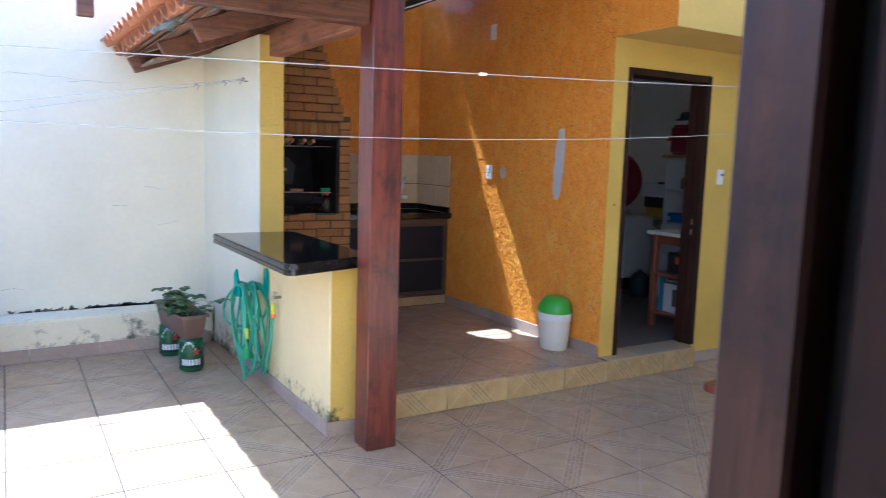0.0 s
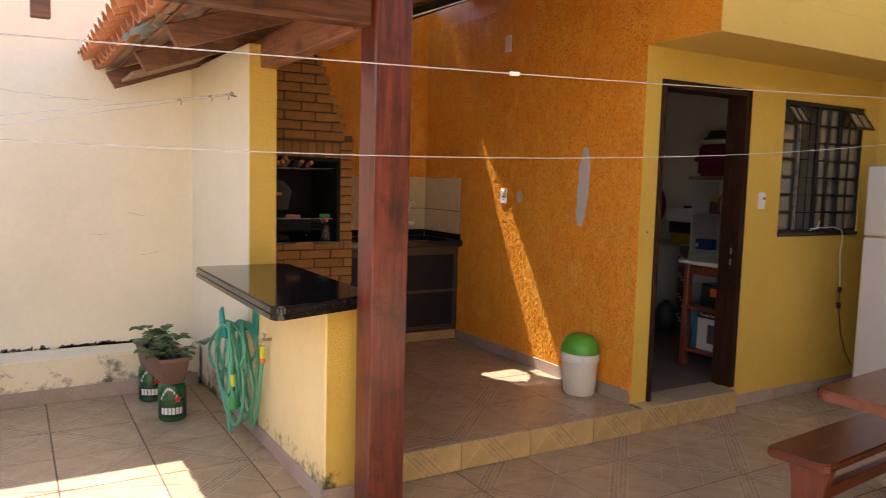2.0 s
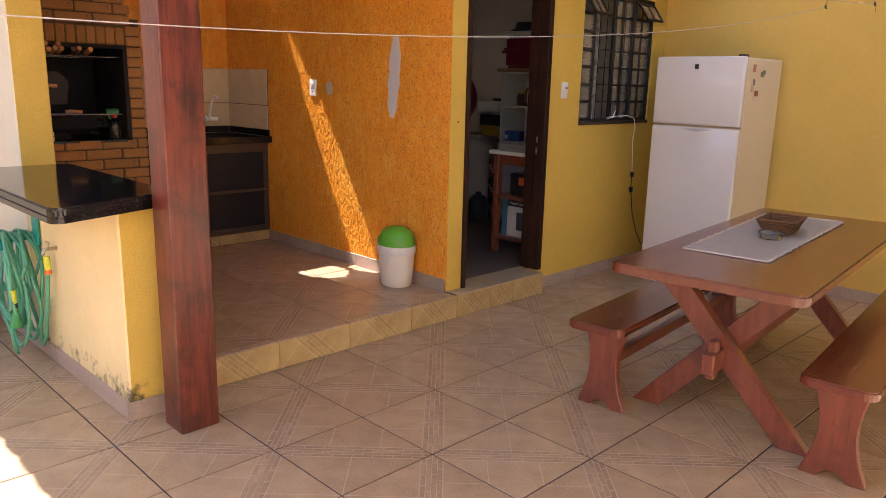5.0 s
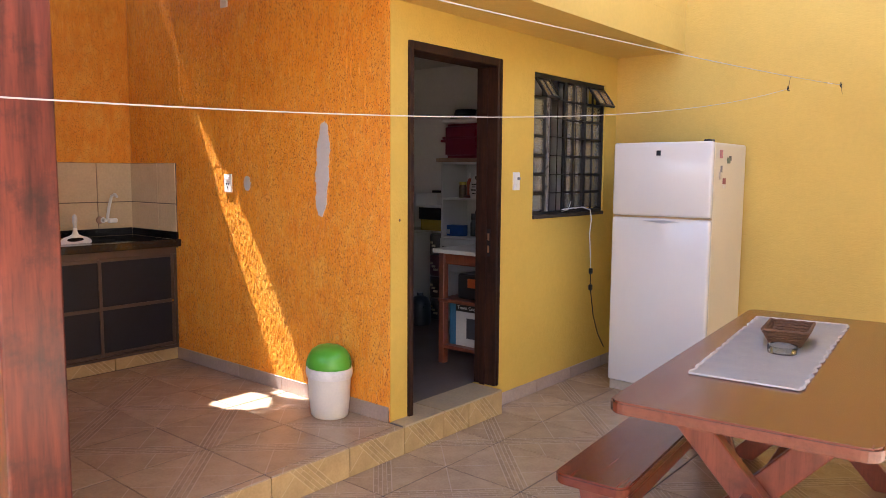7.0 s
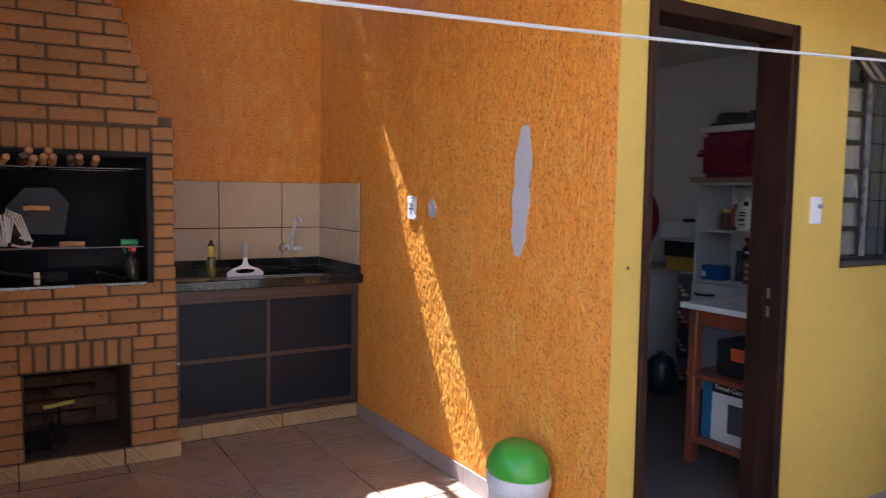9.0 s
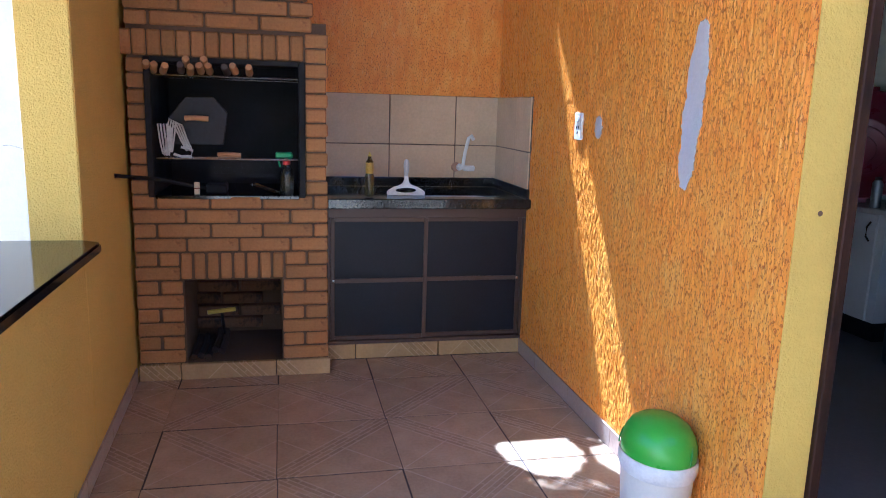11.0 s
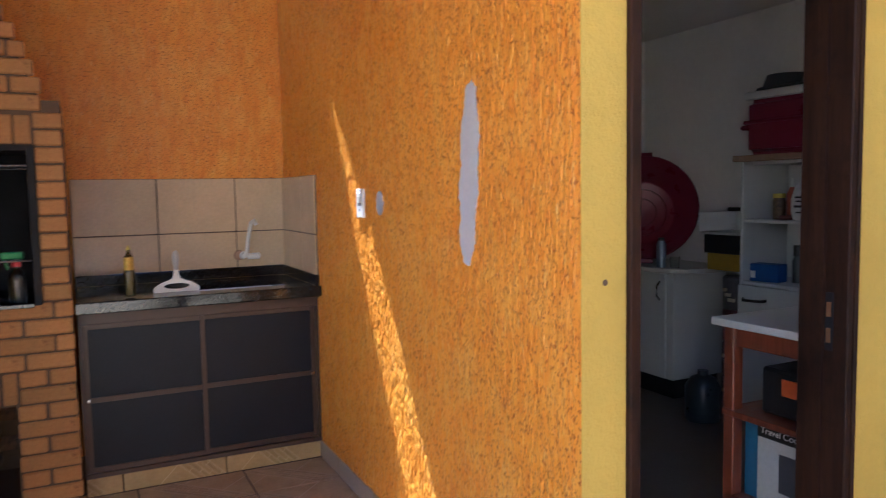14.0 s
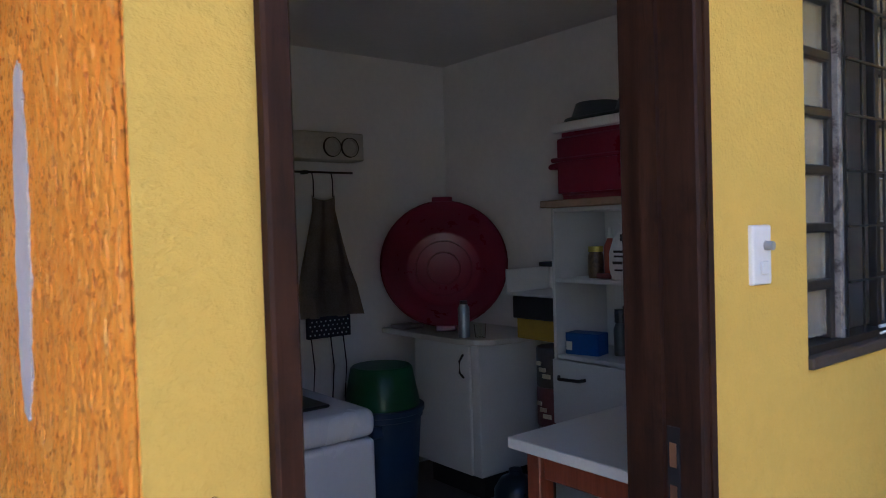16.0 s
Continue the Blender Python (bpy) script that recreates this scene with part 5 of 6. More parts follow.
for n in range(13):
    drop, wide = (rng.uniform(0.30, 0.40), rng.uniform(0.36, 0.46)) if n % 3 == 1 else (rng.uniform(0.46, 0.64), rng.uniform(0.12, 0.26))
    lean, depth = (0.14 if n % 3 == 1 else rng.uniform(-0.14, -0.02)), 0.03 + 0.012 * n
    pts = []
    for k in range(33):
        a = 2 * math.pi * k / 32
        s, c = math.sin(a), (1 - math.cos(a)) / 2
        y = HY + wide * s * (0.7 + 0.3 * c) * (1.0 if s > 0 else 0.6) + lean * c + 0.018 * math.sin(2 * a + 2.1 * n)
        z = HZ + 0.03 - drop * c + 0.01 * math.sin(3 * a + n)
        pts.append((wall_x(y) - depth - 0.02 * math.sin(a * 2 + n), y, max(0.06, z)))
    part("coil", tube(pts, 0.0092, 8), HG, hose, smooth=True)
part("bracket", prism([(4.22, 0.64), (4.31, 0.64), (4.31, 0.79), (4.295, 0.815), (4.235, 0.815), (4.22, 0.79)], wall_x(4.26) - 0.012, wall_x(4.26) + 0.002, axis=0, bevel=0.003), TEAL, hose, "teal plastic wall bracket")
part("bracket_arm", prism([(4.30, 0.62), (4.45, 0.60), (4.46, 0.76), (4.40, 0.80)], wall_x(4.35) - 0.175, wall_x(4.35) - 0.160, axis=0, bevel=0.003), TEAL, hose, "teal front plate of the bracket")
part("bracket_bar", box((wall_x(4.3) - 0.16, 4.30, 0.66), (wall_x(4.3) - 0.01, 4.40, 0.69), 0.006), TEAL, hose)
YEL, ORG = mat("yellow_connector", (0.55, 0.60, 0.04), 0.4), mat("orange_connector", (0.70, 0.16, 0.03), 0.4)
for y, z, x in ((4.02, 0.55, 0.035), (4.17, 0.36, 0.17)):
    part("connector", tube([(wall_x(y) - x, y, z), (wall_x(y) - x, y + 0.004, z + 0.07)], 0.017, 12), YEL, hose, "yellow snap connector")
    part("ring", tube([(wall_x(y) - x, y - 0.002, z - 0.025), (wall_x(y) - x, y, z - 0.002)], 0.018, 12), ORG if x < 0.1 else BLACK_PLASTIC, hose)
part("lead", tube([(wall_x(4.02) - 0.035, 4.02, 0.55), (wall_x(4.05) - 0.045, 4.05, 0.35), (wall_x(4.1) - 0.05, 4.10, 0.17), (wall_x(4.16) - 0.05, 4.17, 0.10)], 0.0105, 8), HG, hose, smooth=True)
part("nozzle", tube([(wall_x(4.17) - 0.17, 4.17, 0.36), (wall_x(4.17) - 0.17, 4.165, 0.30), (wall_x(4.17) - 0.17, 4.16, 0.23)], lambda u: 0.012 + 0.02 * u, 12), bpy.data.materials["green_plastic"], hose, "green spray nozzle")
tapo = thing("garden_tap", "small brass garden tap on the low wall", "tap")
part("body", tube([(wall_x(4.0) + 0.01, 3.985, 0.665), (wall_x(4.0) - 0.05, 3.985, 0.665), (wall_x(4.0) - 0.065, 3.985, 0.64)], 0.010, 10), mat("dull_brass", (0.42, 0.36, 0.26), 0.35, metal=0.8), tapo)
part("handle", tube([(wall_x(4.0) - 0.035, 3.955, 0.70), (wall_x(4.0) - 0.035, 4.015, 0.70)], 0.005, 8), bpy.data.materials["dull_brass"], tapo)
part("stem", tube([(wall_x(4.0) - 0.035, 3.985, 0.665), (wall_x(4.0) - 0.035, 3.985, 0.70)], 0.006, 8), bpy.data.materials["dull_brass"], tapo)

# ---- plants in the yard ----
KEG = mat("green_keg_paint", (0.012, 0.085, 0.028), 0.28, 0.1, 6, 60, 0.02)


def keg(x, y, turn, label):
    m = Matrix.Translation((x, y, 0.0)) @ Euler((0, 0, turn)).to_matrix().to_4x4()
    k = thing("party_keg", label, "keg", m, "kegs under the planter")
    part("shell", lathe([(0.0, 0.004), (0.075, 0.0), (0.086, 0.012), (0.088, 0.03), (0.088, 0.215), (0.084, 0.235), (0.075, 0.243), (0.0, 0.240)], 32), KEG, k, smooth=True)
    part("dark_band", lathe([(0.0884, 0.032), (0.0888, 0.033), (0.0888, 0.105), (0.0884, 0.106)], 32), mat("dark_green_band", (0.006, 0.02, 0.010), 0.3), k, "dark lower band")
    white = mat("white_print", (0.74, 0.76, 0.72), 0.4)
    for n in range(6):
        a = radians(-90 - 44 + n * 15)
        w = 0.018
        part("print_bar", moved(box((-w / 2, -0.001, 0), (w / 2, 0.001, 0.044), 0.0008), Matrix.Translation((0.0893 * math.cos(a), 0.0893 * math.sin(a), 0.052)) @ Euler((0, 0, a + math.pi / 2)).to_matrix().to_4x4()), white, k)
    for n in range(9):
        a = radians(-90 - 50 + n * 9)
        z = 0.125 + 0.085 * math.sin(math.pi * min(1, (n + 0.8) / 9))
        part("print_bar", moved(box((-0.0045, -0.001, 0), (0.0045, 0.001, 0.020), 0.0006), Matrix.Translation((0.0890 * math.cos(a), 0.0890 * math.sin(a), z)) @ Euler((0, 0, a + math.pi / 2)).to_matrix().to_4x4()), white, k)
    star = []
    for n in range(10):
        r = 0.033 if n % 2 == 0 else 0.0135
        star.append((r * math.sin(math.pi * n / 5), r * math.cos(math.pi * n / 5)))
    a = radians(-90 + 18)
    part("emblem", moved(prism(star, -0.0012, 0.0012, axis=1), Matrix.Translation((0.0896 * math.cos(a), 0.0896 * math.sin(a), 0.150)) @ Euler((0, 0, a + math.pi / 2)).to_matrix().to_4x4()), mat("red_print", (0.50, 0.03, 0.025), 0.4), k, "red emblem")
    return k


keg(0.985, 4.835, -0.12, "small green metal keg with printed bands, standing in front")
keg(0.935, 5.33, -0.10, "small green metal keg with printed bands, standing behind")


def leaf_blade(bm, base, way, size, up, rng):
    """A lobed leaf with a fold along its rib."""
    way = way.normalized()
    side = way.cross(up).normalized()
    nrm = side.cross(way)
    prof = ((0.0, 0.0), (0.12, 0.30), (0.34, 0.46), (0.55, 0.40), (0.80, 0.24), (1.0, 0.0))
    mid = [bm.verts.new(base + way * (u * size) - nrm * (0.16 * size * u * u)) for u, _ in prof]
    for s in (1, -1):
        edge = [mid[0]] + [bm.verts.new(base + way * (u * size) + side * (s * w * size) + nrm * (0.10 * size * w - 0.16 * size * u * u + rng.uniform(-0.02, 0.02) * size)) for u, w in prof[1:-1]] + [mid[-1]]
        for i in range(len(prof) - 1):
            f = [mid[i], mid[i + 1], edge[i + 1], edge[i]]
            f = list(dict.fromkeys(f))
            if len(f) > 2:
                bm.faces.new(f if s > 0 else f[::-1])


LEAF = mat("dark_green_leaf", (0.05, 0.12, 0.03), 0.35, 0.4, 25, 90, 0.1, piece=0.25)
LEAF_PALE = mat("pale_green_leaf", (0.12, 0.22, 0.06), 0.45, 0.4, 25, 90, 0.1)
SOIL = mat("dark_potting_soil", (0.035, 0.022, 0.015), 0.95, 0.5, 30, 90, 1.0)
PM = Matrix.Translation((0.960, 5.075, 0.243)) @ Euler((0, 0, radians(5.5))).to_matrix().to_4x4()
pot = thing("balcony_planter", "brown plastic trough planter with strawberry plants on two kegs", "planter", PM)
BROWN = mat("brown_planter_plastic", (0.16, 0.095, 0.072), 0.45, 0.1, 6, 80, 0.05)
bm = bmesh.new()
levels = []
for z, hx, hy in ((0.0, 0.065, 0.30), (0.02, 0.072, 0.31), (0.155, 0.092, 0.345), (0.160, 0.108, 0.362), (0.180, 0.108, 0.362), (0.180, 0.092, 0.345), (0.14, 0.088, 0.340)):
    pts = rounded(-hx, -hy, hx, hy, 0.028, 3)
    levels.append([bm.verts.new((x, y, z)) for x, y in pts])
for a, b in zip(levels, levels[1:]):
    for i in range(len(a)):
        bm.faces.new((a[i], a[(i + 1) % len(a)], b[(i + 1) % len(b)], b[i]))
bm.faces.new(levels[0])
part("trough", bm, BROWN, pot, smooth=True)
part("soil", prism(rounded(-0.087, -0.338, 0.087, 0.338, 0.025, 3), 0.135, 0.152), SOIL, pot)
rng = random.Random(12)
leaves = bmesh.new()
stems = None
for n in range(38):
    x, y = rng.uniform(-0.07, 0.07), rng.uniform(-0.32, 0.32)
    a, reach, h = rng.uniform(0, 6.28), rng.uniform(0.02, 0.13), rng.uniform(0.02, 0.16)
    tip = Vector((x + reach * math.cos(a), y + reach * math.sin(a), 0.15 + h))
    stems = tube([(x, y, 0.15), (x + 0.3 * reach * math.cos(a), y + 0.3 * reach * math.sin(a), 0.15 + 0.7 * h), tip], 0.0022, 5, stems)
    for d in (-1.1, 0.0, 1.1):
        leaf_blade(leaves, tip, Vector((math.cos(a + d), math.sin(a + d), rng.uniform(-0.25, 0.15))), rng.uniform(0.055, 0.085), Vector((0, 0, 1)), rng)
stems = tube([(0.05, -0.25, 0.15), (0.12, -0.30, 0.26), (0.20, -0.30, 0.275)], 0.002, 5, stems)
leaf_blade(leaves, Vector((0.20, -0.30, 0.275)), Vector((0.8, -0.4, 0)), 0.08, Vector((0, 0, 1)), rng)
part("leaves", leaves, LEAF, pot, "dark green lobed leaves")
part("stems", stems, LEAF_PALE, pot)

tr = thing("concrete_planter", "yellow painted concrete trough on short legs, paint flaking", "planter")
FLAKE = painted_wall("flaking_yellow_paint", (0.72, 0.50, 0.15), dirt=(0.16, 0.13, 0.10), low=0.9, rel=0.7, fine=24)
x0, x1, y0, y1 = -1.75, -0.335, 4.70, 5.10
shell = box((x0, y0, 0.28), (x1, y0 + 0.04, 0.625), 0.006)
box((x0, y1 - 0.04, 0.28), (x1, y1, 0.625), 0.006, bm=shell)
box((x1 - 0.04, y0 + 0.0405, 0.28), (x1, y1 - 0.0405, 0.624), 0.004, bm=shell)
box((x0, y0 + 0.0405, 0.28), (x0 + 0.04, y1 - 0.0405, 0.624), 0.004, bm=shell)
box((x0 + 0.041, y0 + 0.041, 0.282), (x1 - 0.041, y1 - 0.041, 0.32), bm=shell)
part("trough", shell, FLAKE, tr)
part("rim", box((x0, y0 - 0.002, 0.6255), (x1 + 0.001, y0 + 0.038, 0.632), 0.002), mat("grey_rim_paint", (0.55, 0.56, 0.56), 0.7), tr)
part("soil", box((x0 + 0.041, y0 + 0.041, 0.50), (x1 - 0.041, y1 - 0.041, 0.605)), SOIL, tr)
for x in (-0.70, -1.40):
    for y in (4.72, 4.98):
        part("leg", prism([(x - 0.055, 0.0), (x + 0.045, 0.0), (x + 0.055, 0.20), (x + 0.10, 0.2795), (x - 0.09, 0.2795), (x - 0.06, 0.22)], y, y + 0.09, axis=1, bevel=0.006), FLAKE, tr)
chips = bmesh.new()
rng = random.Random(21)
for n in range(260):
    c = Vector((rng.uniform(x0 + 0.06, x1 - 0.06), rng.uniform(y0 + 0.05, y1 - 0.05), 0.607))
    r = rng.uniform(0.008, 0.02)
    box((c.x - r, c.y - r * 0.6, c.z - 0.003), (c.x + r, c.y + r * 0.6, c.z + 0.004 + r * 0.4), bm=chips)
tagged(part("bark_chips", chips, mat("bark_chips_brown", (0.075, 0.05, 0.04), 0.9, 0.6, 60), tr, "dark bark chips"), kind="stuff")
herb, hst = bmesh.new(), None
for n in range(46):
    x, y = rng.choice((rng.uniform(-0.75, -0.42), rng.uniform(-1.6, -0.9))), rng.uniform(y0 + 0.06, y1 - 0.06)
    h = rng.uniform(0.02, 0.09)
    tip = Vector((x + rng.uniform(-0.05, 0.05), y + rng.uniform(-0.05, 0.05), 0.605 + h))
    hst = tube([(x, y, 0.60), tip], 0.002, 5, hst)
    for q in range(4):
        a = rng.uniform(0, 6.28)
        leaf_blade(herb, tip, Vector((math.cos(a), math.sin(a), rng.uniform(-0.1, 0.4))), rng.uniform(0.025, 0.05), Vector((0, 0, 1)), rng)
tagged(part("weeds", herb, LEAF, tr, "small dark weeds"), kind="stuff")
part("weed_stems", hst, LEAF_PALE, tr)
tall = bmesh.new()
for n in range(9):
    a = rng.uniform(0, 6.28)
    b0 = Vector((-0.80 + rng.uniform(-0.03, 0.03), 4.86 + rng.uniform(-0.03, 0.03), 0.61 + rng.uniform(0.05, 0.2)))
    leaf_blade(tall, b0, Vector((0.25 * math.cos(a), 0.25 * math.sin(a), 1.0)), rng.uniform(0.07, 0.12), Vector((math.sin(a), -math.cos(a), 0.1)), rng)
part("tall_leaves", tall, LEAF_PALE, tr, "pale green upright leaves")
part("tall_stems", tube([(-0.80, 4.86, 0.6), (-0.795, 4.862, 0.70), (-0.80, 4.86, 0.80)], 0.007, 6), LEAF_PALE, tr)

onion = mat("onion_green", (0.20, 0.26, 0.13), 0.5, 0.3, 20, 90, 0.1)
for n in range(16):
    x, y = -0.98 + rng.uniform(-0.06, 0.07), 4.87 + rng.uniform(-0.05, 0.05)
    dx, dy, h = rng.uniform(-0.10, 0.10), rng.uniform(-0.06, 0.06), rng.uniform(0.22, 0.46)
    part("blade", tube([(x, y, 0.60), (x + 0.25 * dx, y + 0.25 * dy, 0.60 + 0.5 * h), (x + 0.6 * dx, y + 0.6 * dy, 0.60 + 0.85 * h), (x + dx, y + dy, 0.60 + h)], lambda u: 0.0055 * (1 - 0.75 * u), 6), onion, tr, "grey-green onion blade" if n == 0 else "")

# cracks and mould on the boundary wall
yard = bpy.data.objects["wall_yard_north"]
CRACK = mat("crack_shadow", (0.26, 0.21, 0.16), 0.95)
rng = random.Random(31)
for x0, z0, n, d in ((-0.55, 2.18, 12, 0.055), (-0.10, 2.14, 14, 0.055), (0.30, 2.10, 10, 0.05), (0.60, 1.13, 5, 0.03), (0.85, 1.30, 6, 0.03), (0.95, 0.98, 6, 0.035), (-0.62, 0.62, 7, 0.035), (-0.2, 0.50, 6, 0.03)):
    pts, z = [], z0
    for k in range(n):
        z += rng.uniform(-0.012, 0.010)
        pts.append((x0 + k * d, 5.8495, z))
    part("wall_crack", tube(pts, lambda u: 0.0010 * (1 - 0.6 * u), 5), CRACK, yard)
MOULD = mat("dark_mould", (0.13, 0.12, 0.09), 0.95, 0.5, 30, 90, 0.4)
for k in range(96):
    x = rng.choice((rng.uniform(-0.3, 1.25), rng.uniform(0.45, 1.15), rng.uniform(-3.3, 1.2)))
    w, h = rng.uniform(0.010, 0.055), rng.uniform(0.005, 0.020)
    pts = [(x + w * math.cos(2 * math.pi * q / 11) * rng.uniform(0.5, 1.2), 0.306 + max(0.0, h * (0.6 + math.sin(2 * math.pi * q / 11)) * rng.uniform(0.4, 1.2))) for q in range(11)]
    part("mould_spot", prism(pts, 5.8482, 5.8512, axis=1), MOULD, yard)

# ---- storeroom ----
MEL = mat("white_melamine", (0.62, 0.62, 0.58), 0.4, 0.06, 4, 80, 0.03)
tall = thing("open_shelf_cabinet", "white melamine shelf cabinet half full of jars and boxes", "cabinet")
CX, CY0, CY1 = 5.93, 4.36, 4.955
part("side", box((CX, CY1 - 0.018, STEP), (6.31, CY1, 1.665), 0.002), MEL, tall)
part("side", box((CX, CY0, STEP), (6.31, CY0 + 0.018, 1.665), 0.002), MEL, tall)
part("back", box((6.30, CY0 + 0.019, STEP), (6.308, CY1 - 0.019, 1.66)), MEL, tall)
for z in (1.32, 0.965, 1.647):
    part("shelf", box((CX + 0.005, CY0 + 0.019, z), (6.299, CY1 - 0.019, z + 0.018), 0.002), MEL, tall)
d = part("drawer_front", box((CX - 0.016, CY0 + 0.003, 0.66), (CX - 0.001, CY1 - 0.003, 0.962), 0.003), MEL, tall)
part("pull", tube([(CX - 0.02, 4.91, 0.885), (CX - 0.045, 4.89, 0.88), (CX - 0.045, 4.77, 0.885), (CX - 0.02, 4.75, 0.89)], 0.008, 8), STEEL_DARK, d, "dark metal pull")
part("lower_door", box((CX - 0.016, CY0 + 0.003, STEP + 0.05), (CX - 0.001, CY1 - 0.003, 0.655), 0.003), MEL, tall)
part("top_board", box((CX - 0.04, CY0 - 0.02, 1.667), (6.315, CY1 + 0.03, 1.70), 0.004), mat("worn_chipboard", (0.32, 0.22, 0.14), 0.8), tall, "worn wooden top board")

cool = thing("cool_box", "dark red picnic cool box with a white lid", "cool box")
RED = mat("dark_red_plastic", (0.19, 0.016, 0.038), 0.3, 0.12, 6, 80, 0.05)
part("body", prism([(5.935, 4.40), (5.935, 4.935), (6.28, 4.935), (6.28, 4.40)], 1.702, 2.01, bevel=0.03, segs=3), RED, cool, smooth=True)
part("rib", box((5.925, 4.395, 1.875), (6.285, 4.945, 1.895), 0.006), RED, cool)
part("carry_handle", tube([(5.99, 4.94, 1.87), (5.97, 4.985, 1.86), (6.20, 4.985, 1.86), (6.22, 4.94, 1.87)], 0.012, 8), RED, cool)
part("lid", box((5.93, 4.395, 2.011), (6.285, 4.945, 2.055), 0.012, segs=2), WHITE_PLASTIC, cool, "white lid", smooth=True)
bowlg = thing("pet_bowl", "grey double plastic bowl upside down on the cool box", "bowl")
bm = prism(rounded(5.95, 4.42, 6.25, 4.93, 0.10), 2.056, 2.075, bevel=0.006)
for y in (4.55, 4.80):
    lathe([(0.125, 2.075), (0.10, 2.145), (0.0, 2.15)], 24, bm=bm, m=Matrix.Translation((6.10, y, 0)))
part("shell", bm, mat("slate_grey_plastic", (0.05, 0.06, 0.068), 0.5), bowlg, smooth=True)

jar = thing("snack_jar", "small jar of brown seeds with a yellow lid", "jar", Matrix.Translation((6.06, 4.80, 1.338)))
part("glass", lathe([(0.0, 0.0), (0.034, 0.0), (0.036, 0.02), (0.036, 0.10), (0.03, 0.12), (0.0, 0.12)], 16), mat("brown_seeds", (0.10, 0.06, 0.025), 0.35, 0.6, 60), jar, smooth=True)
part("lid", lathe([(0.0, 0.12), (0.034, 0.12), (0.034, 0.145), (0.0, 0.146)], 16), bpy.data.materials["yellow_cap"], jar, "yellow lid")
bott = thing("sauce_bottle", "small red sauce bottle with a pale cap", "bottle", Matrix.Translation((6.14, 4.78, 1.338)))
part("body", lathe([(0.0, 0.0), (0.028, 0.0), (0.03, 0.14), (0.012, 0.18), (0.0, 0.18)], 14), mat("orange_red_sauce", (0.40, 0.09, 0.05), 0.4), bott, smooth=True)
part("cap", lathe([(0.0, 0.18), (0.012, 0.18), (0.006, 0.23), (0.0, 0.232)], 12), WHITE_PLASTIC, bott)
bag = thing("packet", "white tied plastic packet with dark printing", "packet", Matrix.Translation((6.02, 4.60, 1.338)))
bm = bmesh.new()
lv = []
for z, r in ((0.0, 0.07), (0.05, 0.082), (0.12, 0.078), (0.18, 0.06), (0.21, 0.03), (0.23, 0.012), (0.25, 0.035)):
    lv.append([bm.verts.new((0.6 * r * math.cos(2 * math.pi * k / 14) * (1 + 0.1 * math.sin(3 * k + z * 40)), r * math.sin(2 * math.pi * k / 14) * (1 + 0.08 * math.cos(5 * k)), z)) for k in range(14)])
for a, b in zip(lv, lv[1:]):
    for k in range(14):
        bm.faces.new((a[k], a[(k + 1) % 14], b[(k + 1) % 14], b[k]))
bm.faces.new(lv[0])
part("bag", bm, bpy.data.materials["thin_white_bag"], bag, smooth=True)
for n, (y, z, w, h) in enumerate(((-0.03, 0.17, 0.035, 0.03), (0.0, 0.12, 0.05, 0.010), (0.0, 0.10, 0.045, 0.008), (0.005, 0.07, 0.05, 0.012), (0.0, 0.04, 0.04, 0.008))):
    part("print_bar", box((-0.055, y - w / 2, z), (-0.051, y + w / 2, z + h)), BLACK_PLASTIC, bag)
tubeob = thing("squeeze_tube", "dark red tube lying on the shelf", "tube")
part("body", tube([(6.0, 4.74, 1.352), (6.0, 4.52, 1.352)], 0.013, 10), mat("maroon_tube", (0.09, 0.02, 0.02), 0.4), tubeob)
blue = thing("blue_carton", "small blue carton on the shelf", "box", Matrix.Translation((6.03, 4.84, 0.984)) @ Euler((0, 0, 0.2)).to_matrix().to_4x4())
part("carton", box((-0.05, -0.085, 0.0), (0.05, 0.085, 0.10), 0.003), mat("blue_card", (0.02, 0.09, 0.30), 0.5, 0.2), blue)
part("label_bar", box((-0.052, 0.05, 0.02), (-0.0505, 0.08, 0.06)), WHITE_PLASTIC, blue)
dk = thing("dark_bottle", "small dark bottle with a black cap on the shelf", "bottle", Matrix.Translation((6.10, 4.70, 0.984)))
part("body", lathe([(0.0, 0.0), (0.03, 0.0), (0.032, 0.12), (0.02, 0.15), (0.0, 0.15)], 14), mat("smoky_plastic", (0.05, 0.06, 0.06), 0.3), dk, smooth=True)
part("cap", lathe([(0.0, 0.15), (0.026, 0.15), (0.026, 0.21), (0.0, 0.21)], 14), BLACK_PLASTIC, dk)
cof = thing("coffee_packet", "tall brown and black printed packet on the shelf", "packet", Matrix.Translation((6.01, 4.53, 0.984)))
part("packet", box((-0.04, -0.055, 0.0), (0.04, 0.055, 0.26), 0.008), mat("brown_packet", (0.20, 0.11, 0.06), 0.5, 0.3, 30), cof)
part("dark_top", box((-0.0425, -0.056, 0.165), (0.0425, 0.056, 0.245), 0.003), BLACK_PLASTIC, cof)
for n in range(3):
    part("print_bar", box((-0.0445, -0.035, 0.03 + 0.045 * n), (-0.0405, 0.03, 0.05 + 0.045 * n)), bpy.data.materials["cream_card"], cof)
part("print_bar", box((-0.0445, -0.04, 0.205), (-0.0426, 0.035, 0.222)), WHITE_PLASTIC, cof)
rb = thing("red_bowl", "small dark red bowl on top of a packet", "bowl", Matrix.Translation((6.01, 4.53, 1.245)))
part("bowl", lathe([(0.0, 0.0), (0.04, 0.0), (0.065, 0.05), (0.068, 0.05), (0.04, -0.0), (0.0, -0.0)][:4], 18), RED, rb, smooth=True)

